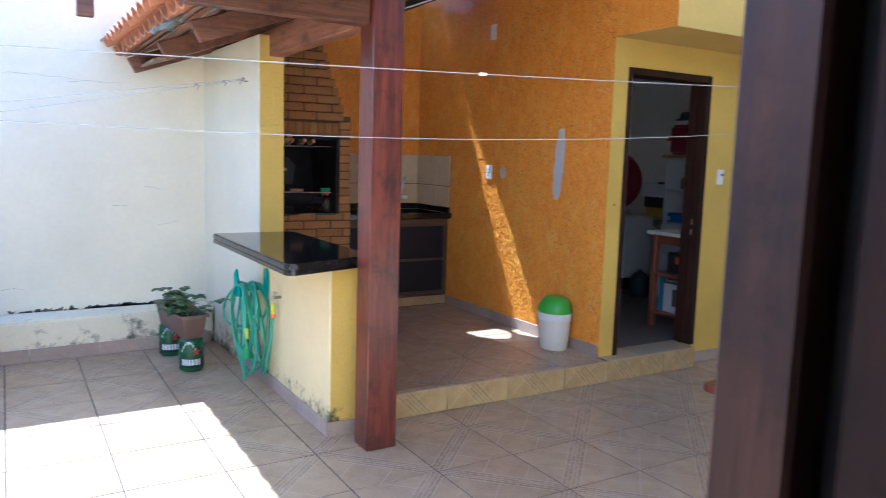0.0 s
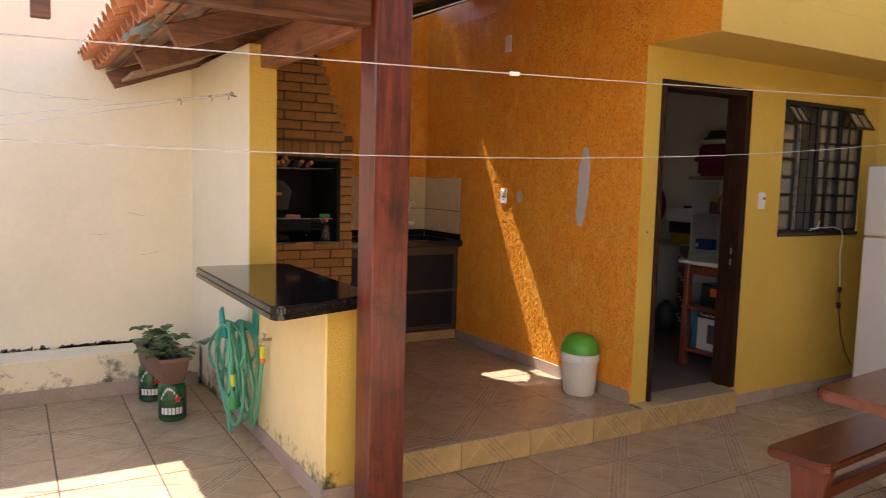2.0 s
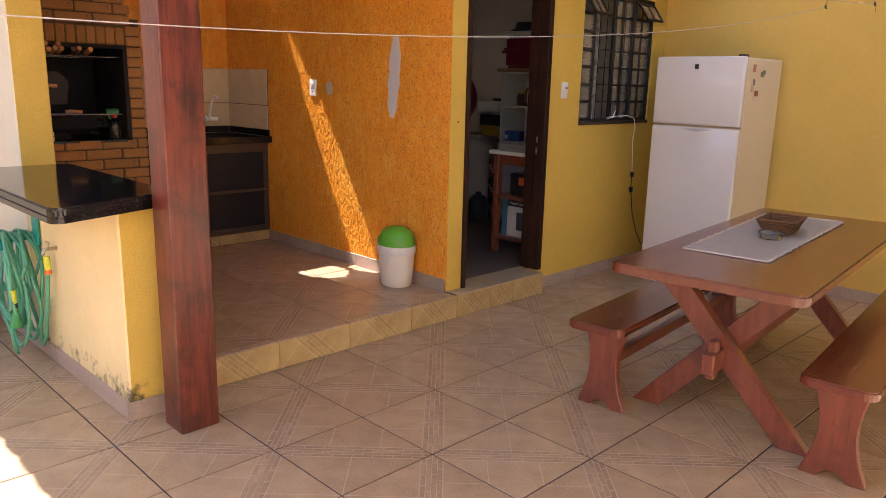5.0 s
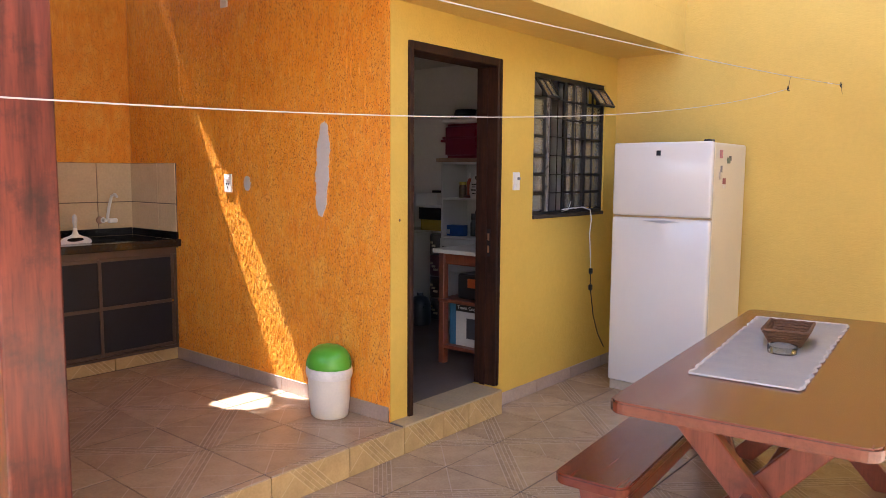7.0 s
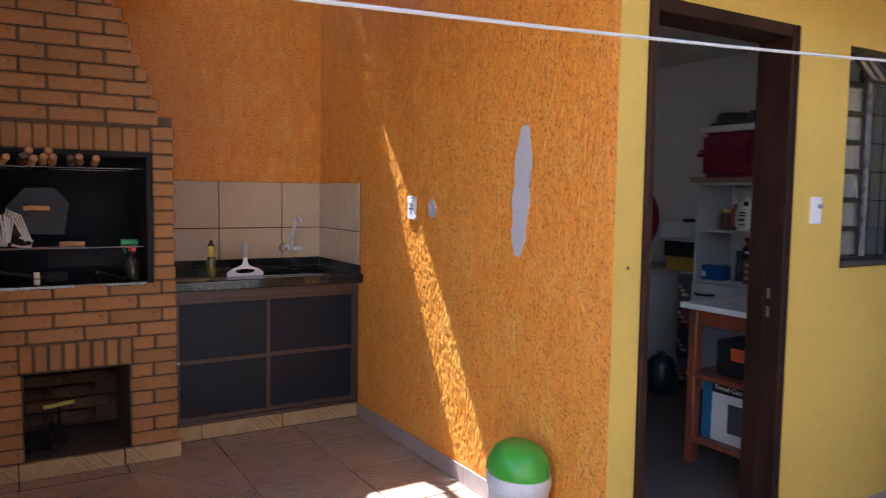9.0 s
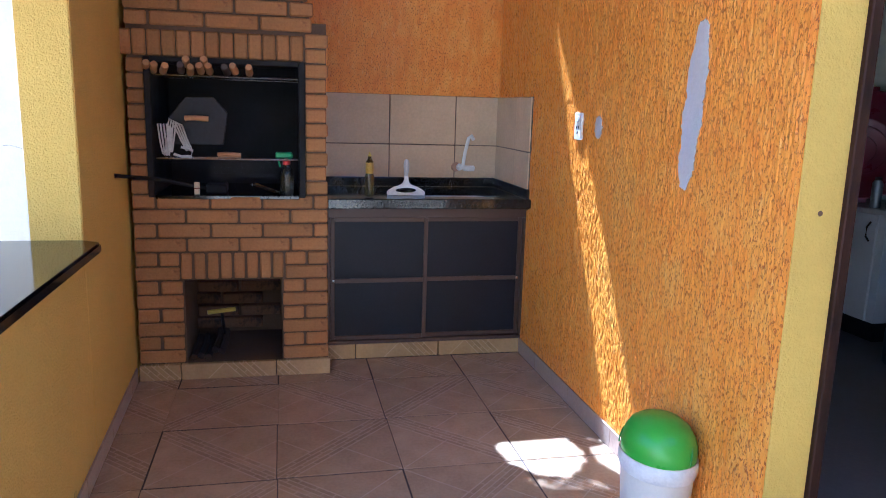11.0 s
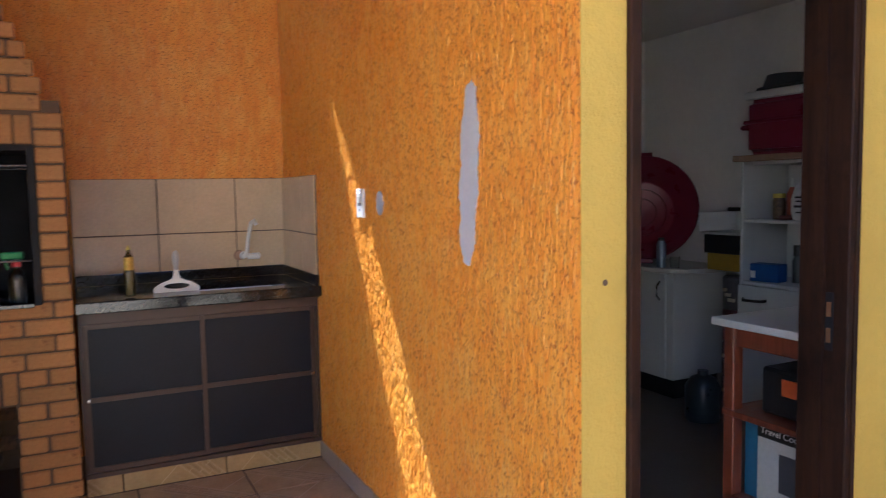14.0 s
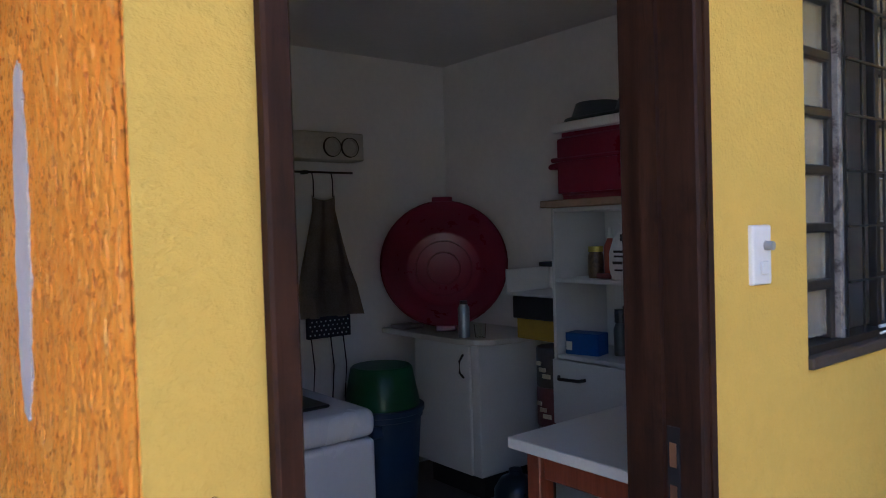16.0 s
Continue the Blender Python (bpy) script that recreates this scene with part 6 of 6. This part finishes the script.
# corner cupboard with the basin on it
cc = thing("corner_cupboard", "white corner cupboard with a rounded worktop and curved pull", "cabinet")
part("carcass", box((5.85, 5.40, 0.30), (6.31, 5.93, 0.985), 0.003), MEL, cc)
# No base is known here; black block stands in for shade under the cupboard.
part("base", box((5.92, 5.46, STEP), (6.30, 5.90, 0.2995)), SOOT_SHADE_BLACK, cc, "black block in place of the shade under the cupboard")
dd = part("door", box((5.832, 5.455, 0.305), (5.849, 5.925, 0.98), 0.004), MEL, cc)
part("pull", tube([(5.83, 5.50, 0.93), (5.80, 5.495, 0.90), (5.80, 5.495, 0.84), (5.83, 5.50, 0.81)], 0.006, 8), STEEL_DARK, dd, "dark curved pull")
part("worktop", prism([(5.79, 6.19), (5.79, 5.50), (5.82, 5.40), (5.90, 5.33), (6.05, 5.30), (6.31, 5.30), (6.31, 6.19)], 0.986, 1.016, bevel=0.004), mat("beige_laminate", (0.50, 0.47, 0.40), 0.4, 0.1), cc)
tub = thing("round_basin", "large dark red plastic basin leaning in the corner", "basin",
            Matrix.Translation((5.975, 5.815, 1.392)) @ Vector((-0.60, -0.76, 0.20)).to_track_quat("Z", "Y").to_matrix().to_4x4() @ Matrix.Diagonal((0.965, 0.965, 1, 1)))
part("bowl", lathe([(0.0, -0.19), (0.215, -0.19), (0.235, -0.18), (0.34, 0.015), (0.362, 0.03), (0.372, 0.02), (0.37, 0.005), (0.355, 0.0), (0.25, -0.195), (0.0, -0.205)], 48), RED, tub, smooth=True)
for r in (0.10, 0.17):
    part("ring", lathe([(r - 0.004, -0.1895), (r, -0.185), (r + 0.004, -0.1895)], 40), RED, tub, smooth=True)
part("lug", box((-0.06, 0.34, 0.0), (0.06, 0.395, 0.022), 0.006), RED, tub)
part("lug", box((-0.06, -0.395, 0.0), (0.06, -0.34, 0.022), 0.006), RED, tub)
can = thing("spray_can", "grey-blue spray can standing in front of the basin", "can", Matrix.Translation((5.86, 5.52, 1.017)))
part("body", lathe([(0.0, 0.0), (0.031, 0.0), (0.031, 0.15), (0.022, 0.17), (0.0, 0.172)], 18), mat("grey_blue_can", (0.22, 0.26, 0.29), 0.3, metal=0.6), can, smooth=True)
part("cap", lathe([(0.0, 0.172), (0.02, 0.172), (0.02, 0.19), (0.0, 0.192)], 14), BLACK_PLASTIC, can)
gl = thing("drinking_glass", "small clear glass on the cupboard", "glass", Matrix.Translation((5.90, 5.44, 1.017)))
part("glass", lathe([(0.0, 0.003), (0.024, 0.003), (0.03, 0.07), (0.033, 0.07), (0.027, 0.0), (0.0, 0.0)], 18), GLASS, gl, smooth=True)
cl = thing("folded_cloth", "folded pale cloth on the cupboard edge", "cloth")
part("cloth", box((5.80, 5.98, 1.017), (5.95, 6.12, 1.04), 0.008), mat("pale_cloth", (0.50, 0.45, 0.40), 0.9), cl)
cr = thing("storage_box", "open white tray stacked on black and yellow boxes", "box")
part("yellow_box", box((6.02, 5.03, 1.017), (6.29, 5.29, 1.12), 0.004), mat("dull_yellow_box", (0.36, 0.24, 0.02), 0.6), cr, "dull yellow box")
part("black_box", box((6.00, 5.01, 1.121), (6.29, 5.30, 1.235), 0.006), BLACK_PLASTIC, cr, "black box")
tray = box((5.98, 4.985, 1.237), (6.30, 5.325, 1.25), 0.003)
box((5.98, 5.312, 1.2505), (6.30, 5.325, 1.37), 0.003, bm=tray)
box((6.288, 4.985, 1.2505), (6.30, 5.311, 1.37), 0.003, bm=tray)
part("tray", tray, WHITE_PLASTIC, cr, "white open tray")
rm = thing("small_remote", "small black box on the tray edge", "box")
part("case", box((6.22, 5.20, 1.371), (6.31, 5.32, 1.395), 0.004), BLACK_PLASTIC, rm)
for n, (z, c) in enumerate(((STEP, (0.05, 0.05, 0.05)), (0.37, (0.035, 0.03, 0.03)), (0.58, (0.14, 0.05, 0.05)), (0.78, (0.08, 0.075, 0.07)))):
    pc = thing("paint_can", "dark paint tin with a pale printed label in a stack", "tin", Matrix.Translation((6.13, 5.13, z)), "paint tins")
    part("tin", lathe([(0.0, 0.0), (0.095, 0.0), (0.098, 0.006), (0.098, 0.19), (0.092, 0.198), (0.0, 0.196)], 24), mat("paint_tin", c, 0.4, 0.3, 20), pc, smooth=True)
    for q in range(3):
        part("label_bar", box((-0.103, -0.05 + 0.03 * q, 0.05 + 0.03 * q), (-0.095, 0.0 + 0.02 * q, 0.07 + 0.03 * q)), bpy.data.materials["cream_card"], pc)
dr = thing("water_drum", "dark plastic container on the storeroom floor", "container", Matrix.Translation((5.76, 5.06, STEP)) @ Matrix.Diagonal((0.78, 0.78, 0.85, 1)))
part("drum", lathe([(0.0, 0.0), (0.12, 0.0), (0.13, 0.02), (0.13, 0.24), (0.09, 0.30), (0.04, 0.32), (0.04, 0.35), (0.0, 0.35)], 24), mat("smoky_blue_plastic", (0.02, 0.03, 0.04), 0.3), dr, smooth=True)

wt2 = thing("work_table", "white-topped work table on reddish wooden legs", "table")
part("tabletop", box((4.745, 3.56, 0.985), (5.62, 4.035, 1.015), 0.003), MEL, wt2)
for x, y in ((4.80, 3.97), (4.80, 3.60), (5.54, 3.97), (5.54, 3.60)):
    part("leg", box((x, y, STEP), (x + 0.055, y + 0.05, 0.984), 0.004), LEG_WOOD, wt2)
part("apron_rail", box((4.857, 3.985, 0.90), (5.538, 4.012, 0.984), 0.003), LEG_WOOD, wt2)
part("apron_rail", box((4.812, 3.652, 0.90), (4.838, 3.968, 0.984), 0.003), LEG_WOOD, wt2)
part("lower_shelf", box((4.79, 3.59, 0.62), (5.60, 4.02, 0.645), 0.003), LEG_WOOD, wt2)
tb = thing("tool_box", "black tool box with an orange latch under the table", "tool box")
part("case", box((4.87, 3.62, 0.647), (5.25, 3.90, 0.83), 0.012), BLACK_PLASTIC, tb)
part("latch", box((4.862, 3.72, 0.735), (4.8695, 3.80, 0.80), 0.002), mat("orange_latch", (0.55, 0.10, 0.02), 0.5), tb, "orange latch")
kb = thing("cooler_carton", "blue and white printed carton of a travel cooler", "box")
part("carton", box((4.86, 3.62, 0.3005), (5.20, 3.96, 0.615), 0.003), mat("white_card", (0.55, 0.55, 0.52), 0.6, 0.1), kb)
part("stand", box((4.80, 3.60, 0.275), (5.55, 4.0, 0.30), 0.003), LEG_WOOD, kb)
BL = mat("blue_print", (0.03, 0.14, 0.26), 0.5)
part("blue_panel", box((4.8575, 3.90, 0.302), (4.8597, 3.958, 0.612)), BL, kb)
part("dark_header", box((4.8575, 3.622, 0.555), (4.8597, 3.8995, 0.612)), BLACK_PLASTIC, kb)
part("pictured_box", box((4.8570, 3.66, 0.36), (4.8597, 3.80, 0.51)), mat("print_grey", (0.06, 0.06, 0.065), 0.5), kb)
for body, size, y, z in (("Travel Cooler", 0.036, 3.885, 0.572),):
    cu = bpy.data.curves.new("lettering", "FONT")
    cu.body, cu.size, cu.extrude = body, size, 0.0006
    tx = new("lettering", cu)
    tx.data.materials.append(WHITE_PLASTIC)
    tx.parent = kb
    tx.matrix_local = Matrix.Translation((4.8565, y, z)) @ Euler((math.pi / 2, 0, -math.pi / 2)).to_matrix().to_4x4()

wash = thing("washing_machine", "white top-loading washing machine with rounded corner", "washing machine")
ENA = mat("white_enamel", (0.70, 0.73, 0.76), 0.25, 0.03)
part("cabinet", box((4.26, 4.78, STEP), (4.81, 5.34, 0.85), 0.02, segs=3), ENA, wash, smooth=True)
part("top_panel", box((4.255, 4.775, 0.853), (4.815, 5.345, 0.955), 0.035, segs=4), ENA, wash, smooth=True)
part("lid", box((4.30, 4.90, 0.9555), (4.70, 5.30, 0.967), 0.006), BLACK_PLASTIC, wash, "dark lid")
bb = thing("waste_bin", "blue ribbed plastic bin with rim handles", "bin", Matrix.Translation((5.56, 5.86, STEP)))
part("body", lathe([(0.0, 0.0), (0.17, 0.0), (0.175, 0.02), (0.205, 0.44), (0.215, 0.445), (0.215, 0.47), (0.225, 0.475), (0.225, 0.50), (0.20, 0.50), (0.0, 0.48)], 32), mat("navy_blue_plastic", (0.025, 0.055, 0.11), 0.45, 0.1), bb, smooth=True)
part("grip", box((-0.19, -0.19, 0.38), (-0.12, -0.12, 0.44), 0.01), bpy.data.materials["navy_blue_plastic"], bb)
gt = thing("green_tub", "dark green plastic tub upside down on the blue bin", "tub", Matrix.Translation((5.56, 5.86, STEP + 0.502)))
part("tub", lathe([(0.195, 0.0), (0.20, 0.0), (0.198, 0.03), (0.165, 0.20), (0.155, 0.21), (0.0, 0.212)], 28), mat("bottle_green_plastic", (0.015, 0.09, 0.025), 0.35, 0.1), gt, smooth=True)
fs = thing("fuse_box", "cream wall box with two round gauges", "meter box")
part("case", box((5.17, 6.06, 1.975), (5.625, 6.198, 2.125), 0.006), mat("cream_case", (0.50, 0.46, 0.36), 0.5), fs)
for x in (5.42, 5.53):
    part("gauge", lathe([(0.0, 0.0), (0.044, 0.0), (0.050, 0.004), (0.050, 0.010), (0.044, 0.010), (0.042, 0.006), (0.0, 0.006)], 28, m=Matrix.Translation((x, 6.06, 2.045)) @ Euler((math.pi / 2, 0, 0)).to_matrix().to_4x4()), mat("gauge_cream", (0.42, 0.38, 0.30), 0.4), fs)
    part("gauge_rim", lathe([(0.050, 0.0), (0.054, 0.0), (0.054, 0.012), (0.050, 0.012)], 28, m=Matrix.Translation((x, 6.06, 2.045)) @ Euler((math.pi / 2, 0, 0)).to_matrix().to_4x4()), SOOT_SHADE_BLACK, fs)
rail = thing("hook_rail", "thin dark rail with hooks under the meter box", "rail")
part("rod", tube([(5.15, 6.15, 1.915), (5.60, 6.15, 1.915)], 0.006, 8), STEEL_DARK, rail)
part("bracket", box((5.30, 6.15, 1.905), (5.32, 6.199, 1.925)), STEEL_DARK, rail)
apr = thing("hanging_apron", "grey-brown kitchen apron with spotted trim hanging on the rail", "apron")
bm = bmesh.new()
cols, nr = 16, 24
g = []
for j in range(nr + 1):
    v = j / nr
    half = 0.075 + 0.10 * min(1.0, max(0.0, v - 0.12) * 1.6) + 0.05 * max(0.0, v - 0.7)
    row = []
    for i in range(cols + 1):
        u = i / cols * 2 - 1
        row.append(bm.verts.new((5.40 + u * half + 0.02 * v + 0.05 * max(0.0, v - 0.6), 6.135 + 0.022 * math.sin(u * 7 + v * 3) * (0.4 + v), 1.79 - 0.67 * v - 0.03 * (1 - u * u) * (v < 0.05))))
    g.append(row)
for j in range(nr):
    for i in range(cols):
        bm.faces.new((g[j][i], g[j][i + 1], g[j + 1][i + 1], g[j + 1][i]))
bmesh.ops.solidify(bm, geom=bm.faces[:], thickness=0.003)
part("fabric", bm, mat("grey_brown_cotton", (0.27, 0.22, 0.17), 0.95, 0.35, 6, 120, 0.5, stain=(0.36, 0.31, 0.26)), apr, smooth=True)
part("trim", box((5.27, 6.12, 1.01), (5.54, 6.145, 1.125), 0.004), mat("navy_cotton", (0.02, 0.02, 0.04), 0.95), apr, "dark trim with white spots")
for n in range(36):
    x, z = 5.285 + 0.028 * (n % 9), 1.03 + 0.024 * (n // 9) + 0.0
    part("spot", lathe([(0.0, 0.0), (0.005, 0.0), (0.0, 0.001)], 8, m=Matrix.Translation((x + 0.012 * ((n // 9) % 2), 6.1195, z)) @ Euler((math.pi / 2, 0, 0)).to_matrix().to_4x4()), WHITE_PLASTIC, apr)
for x in (5.30, 5.42, 5.50):
    part("strap", tube([(x, 6.14, 1.01), (x + 0.01, 6.13, 0.85), (x, 6.14, 0.66)], 0.004, 6), bpy.data.materials["navy_cotton"], apr)
for x in (5.34, 5.46):
    part("neck_strap", tube([(x, 6.135, 1.78), (x + 0.01, 6.15, 1.87), (x, 6.15, 1.92)], 0.004, 6), bpy.data.materials["navy_cotton"], apr)

# ---- lamp under the roof ----
tl = thing("tube_light", "dark batten with a thin white tube fixed along a rafter", "lamp")
part("batten", tube([(2.30, 4.725, 2.638), (3.45, 4.725, 3.131)], 0.036, 8), SOOT_SHADE_BLACK, tl)
part("tube", tube([(2.40, 4.684, 2.672), (3.13, 4.684, 2.964)], 0.0065, 10), WHITE_PLASTIC, tl)
part("end_cap", tube([(3.131, 4.684, 2.9645), (3.155, 4.684, 2.974)], 0.011, 10), TIN, tl)

# ---- skirting, risers and floor tiles ----
def skirting(points_mesh, parent, axis, fixed, a0, a1, z0, out, pitch=0.478, h=0.088, m=BASE_TILE, phase=0.0):
    a = a0 - phase
    while a < a1 - 0.01:
        s, e = max(a, a0) + 0.0015, min(a + pitch, a1) - 0.0015
        if e - s > 0.015:
            lo, hi = (sorted((fixed, fixed + out)) if axis == 1 else (s, e)), ((s, e) if axis == 1 else sorted((fixed, fixed + out)))
            bm = box((lo[0], hi[0], z0), (lo[1], hi[1], z0 + h), 0.002)
            part("skirting_tile", bm, m, parent)
        a += pitch


base = structure("baseboard", box((OX - 0.004, DY + 0.01, STEP), (OX - 0.001, 5.54, STEP + 0.07)), TILE_GROUT, "grout behind the skirting tiles")
skirting(None, base, 1, OX - 0.011, 3.36, 5.57, STEP, 0.008)
skirting(None, base, 0, DY - 0.010, 4.62, RX, 0.0, 0.009)
skirting(None, base, 1, RX - 0.010, -0.29, 2.80, 0.0, 0.009)
for x0 in np.arange(-3.38, 1.28, 0.478):
    x1 = min(x0 + 0.475, 1.30)
    ya, yb = 5.36 + 0.0434 * (x0 + 3.4), 5.36 + 0.0434 * (x1 + 3.4)
    part("skirting_tile", prism([(x0, ya - 0.012), (x1, yb - 0.012), (x1, yb - 0.001), (x0, ya - 0.001)], 0.0, 0.10, bevel=0.002), BASE_TILE, base)
for y0 in np.arange(3.17, 5.50, 0.478):
    y1 = min(y0 + 0.475, 5.54)
    xa, xb = 1.385 - 0.0069 * (y0 - 3.16), 1.385 - 0.0069 * (y1 - 3.16)
    part("skirting_tile", prism([(xa - 0.012, y0), (xa - 0.001, y0), (xb - 0.001, y1), (xb - 0.012, y1)], 0.0, 0.088, bevel=0.002), BASE_TILE, base)
for y0 in np.arange(3.27, 5.36, 0.478):
    y1 = min(y0 + 0.475, 5.36)
    xa, xb = (1.60 - 0.0341 * (y - 3.16) if y < 4.45 else 1.556 - 0.0286 * (y - 4.45) for y in (y0, y1))
    part("skirting_tile", prism([(xa + 0.001, y0), (xa + 0.010, y0), (xb + 0.010, y1), (xb + 0.001, y1)], STEP, STEP + 0.075, bevel=0.002), BASE_TILE, base)
part("skirting_tile", box((1.375, 3.147, 0.0), (1.60, 3.158, 0.088), 0.002), BASE_TILE, base)
riser = structure("trim_step", box((1.61, 3.252, 0.0), (4.529, 3.259, STEP - 0.012)), TILE_GROUT, "grout behind the step tiles")
x = 1.60
for w in (0.145, 0.478, 0.478, 0.488, 0.41, 0.34, 0.24, 0.351):
    wide = round(w - 0.004, 3)
    me = mesh_of("riser_tile", box((-wide / 2, -0.075, 0.0), (wide / 2, 0.075, 0.010), 0.002), RISER)
    shared("riser_tile", me, riser, Matrix.Translation((x + w / 2, 3.2515, 0.077)) @ Euler((math.pi / 2, 0, 0)).to_matrix().to_4x4())
    x += w

TILES = {}


def tile_piece(w, d):
    key = (round(w, 3), round(d, 3))
    if key not in TILES:
        w, d = key
        TILES[key] = mesh_of("floor_tile", box((-w / 2 + 0.0034, -d / 2 + 0.0034, -0.012), (w / 2 - 0.0034, d / 2 - 0.0034, 0.0), 0.002), TILE)
    return TILES[key]


def lay_tiles(parent, xs, ys, z, lift, flip=0):
    """Four tiles turned about one corner make a cross of brick bands."""
    for i in range(len(xs) - 1):
        for j in range(len(ys) - 1):
            w, d = xs[i + 1] - xs[i], ys[j + 1] - ys[j]
            if w < 0.03 or d < 0.03:
                continue
            turn = ((0, 3), (1, 2))[(i + flip) % 2][j % 2] * math.pi / 2
            if abs(w - d) > 0.02:
                turn = 0 if (i + j) % 2 else math.pi
            h = random.uniform(-lift, lift)
            shared("floor_tile", tile_piece(w, d), parent, Matrix.Translation(((xs[i] + xs[i + 1]) / 2, (ys[j] + ys[j + 1]) / 2, z + h)) @ Euler((random.uniform(-1, 1) * 0.0008, random.uniform(-1, 1) * 0.0008, turn)).to_matrix().to_4x4())


random.seed(5)
floor_ob, plat_ob = bpy.data.objects["floor"], bpy.data.objects["floor_platform"]
lay_tiles(floor_ob, [-3.39] + [-3.068 + 0.478 * k for k in range(20)] + [RX - 0.012], [-0.29] + [0.095 + 0.478 * k for k in range(12)] + [5.766], 0.0, 0.0006)
lay_tiles(plat_ob, [1.50, 1.742, 2.222, 2.702, 3.190, OX - 0.006], [3.244, 3.297, 3.78, 4.268, 4.756, 5.25, 5.57], STEP, 0.0006)
for x0, x1 in ((OX + 0.002, 3.95), (3.95, 4.53)):
    part("step_tile", box((x0 + 0.002, 3.244, STEP - 0.011), (x1 - 0.002, ROOM_Y - 0.01, STEP + 0.005), 0.002), RISER_TILE, plat_ob)

# ---- pieces of parts ----
def regroup(kind, owner, names, pick=0):
    """Hangs a thing's small pieces under the part that carries them."""
    for ob in [o for o in bpy.data.objects if o.parent is None and o.name.split(".")[0] == kind]:
        holders = [c for c in ob.children if c.name.split(".")[0] == owner]
        for c in list(ob.children) if holders else []:
            if c.name.split(".")[0] in names:
                c.parent = holders[min(pick, len(holders) - 1)]


regroup("refrigerator", "door", ("handle", "gasket_gap"))
regroup("refrigerator", "door", ("badge",), 1)
regroup("swing_bin", "lid", ("flap_seam",))
regroup("wall_socket", "plate", ("rocker", "pin_hole"))
regroup("light_switch", "plate", ("rocker", "dimmer"))
regroup("party_keg", "shell", ("dark_band", "print_bar", "emblem"))
regroup("picnic_table", "stretcher", ("wedge",))
regroup("cool_box", "body", ("rib", "carry_handle"))
regroup("round_basin", "bowl", ("ring", "lug"))
regroup("packet", "bag", ("print_bar",))
regroup("coffee_packet", "packet", ("print_bar", "dark_top"))
regroup("blue_carton", "carton", ("label_bar",))
regroup("paint_can", "tin", ("label_bar",))
regroup("tool_box", "case", ("latch",))
regroup("cooler_carton", "carton", ("blue_panel", "dark_header", "pictured_box", "print_bar"))
regroup("matchbox", "sleeve", ("stripe",))
regroup("oil_bottle", "body", ("label",))
regroup("spray_bottle", "body", ("collar",))
regroup("garden_hose", "connector", ("ring",))
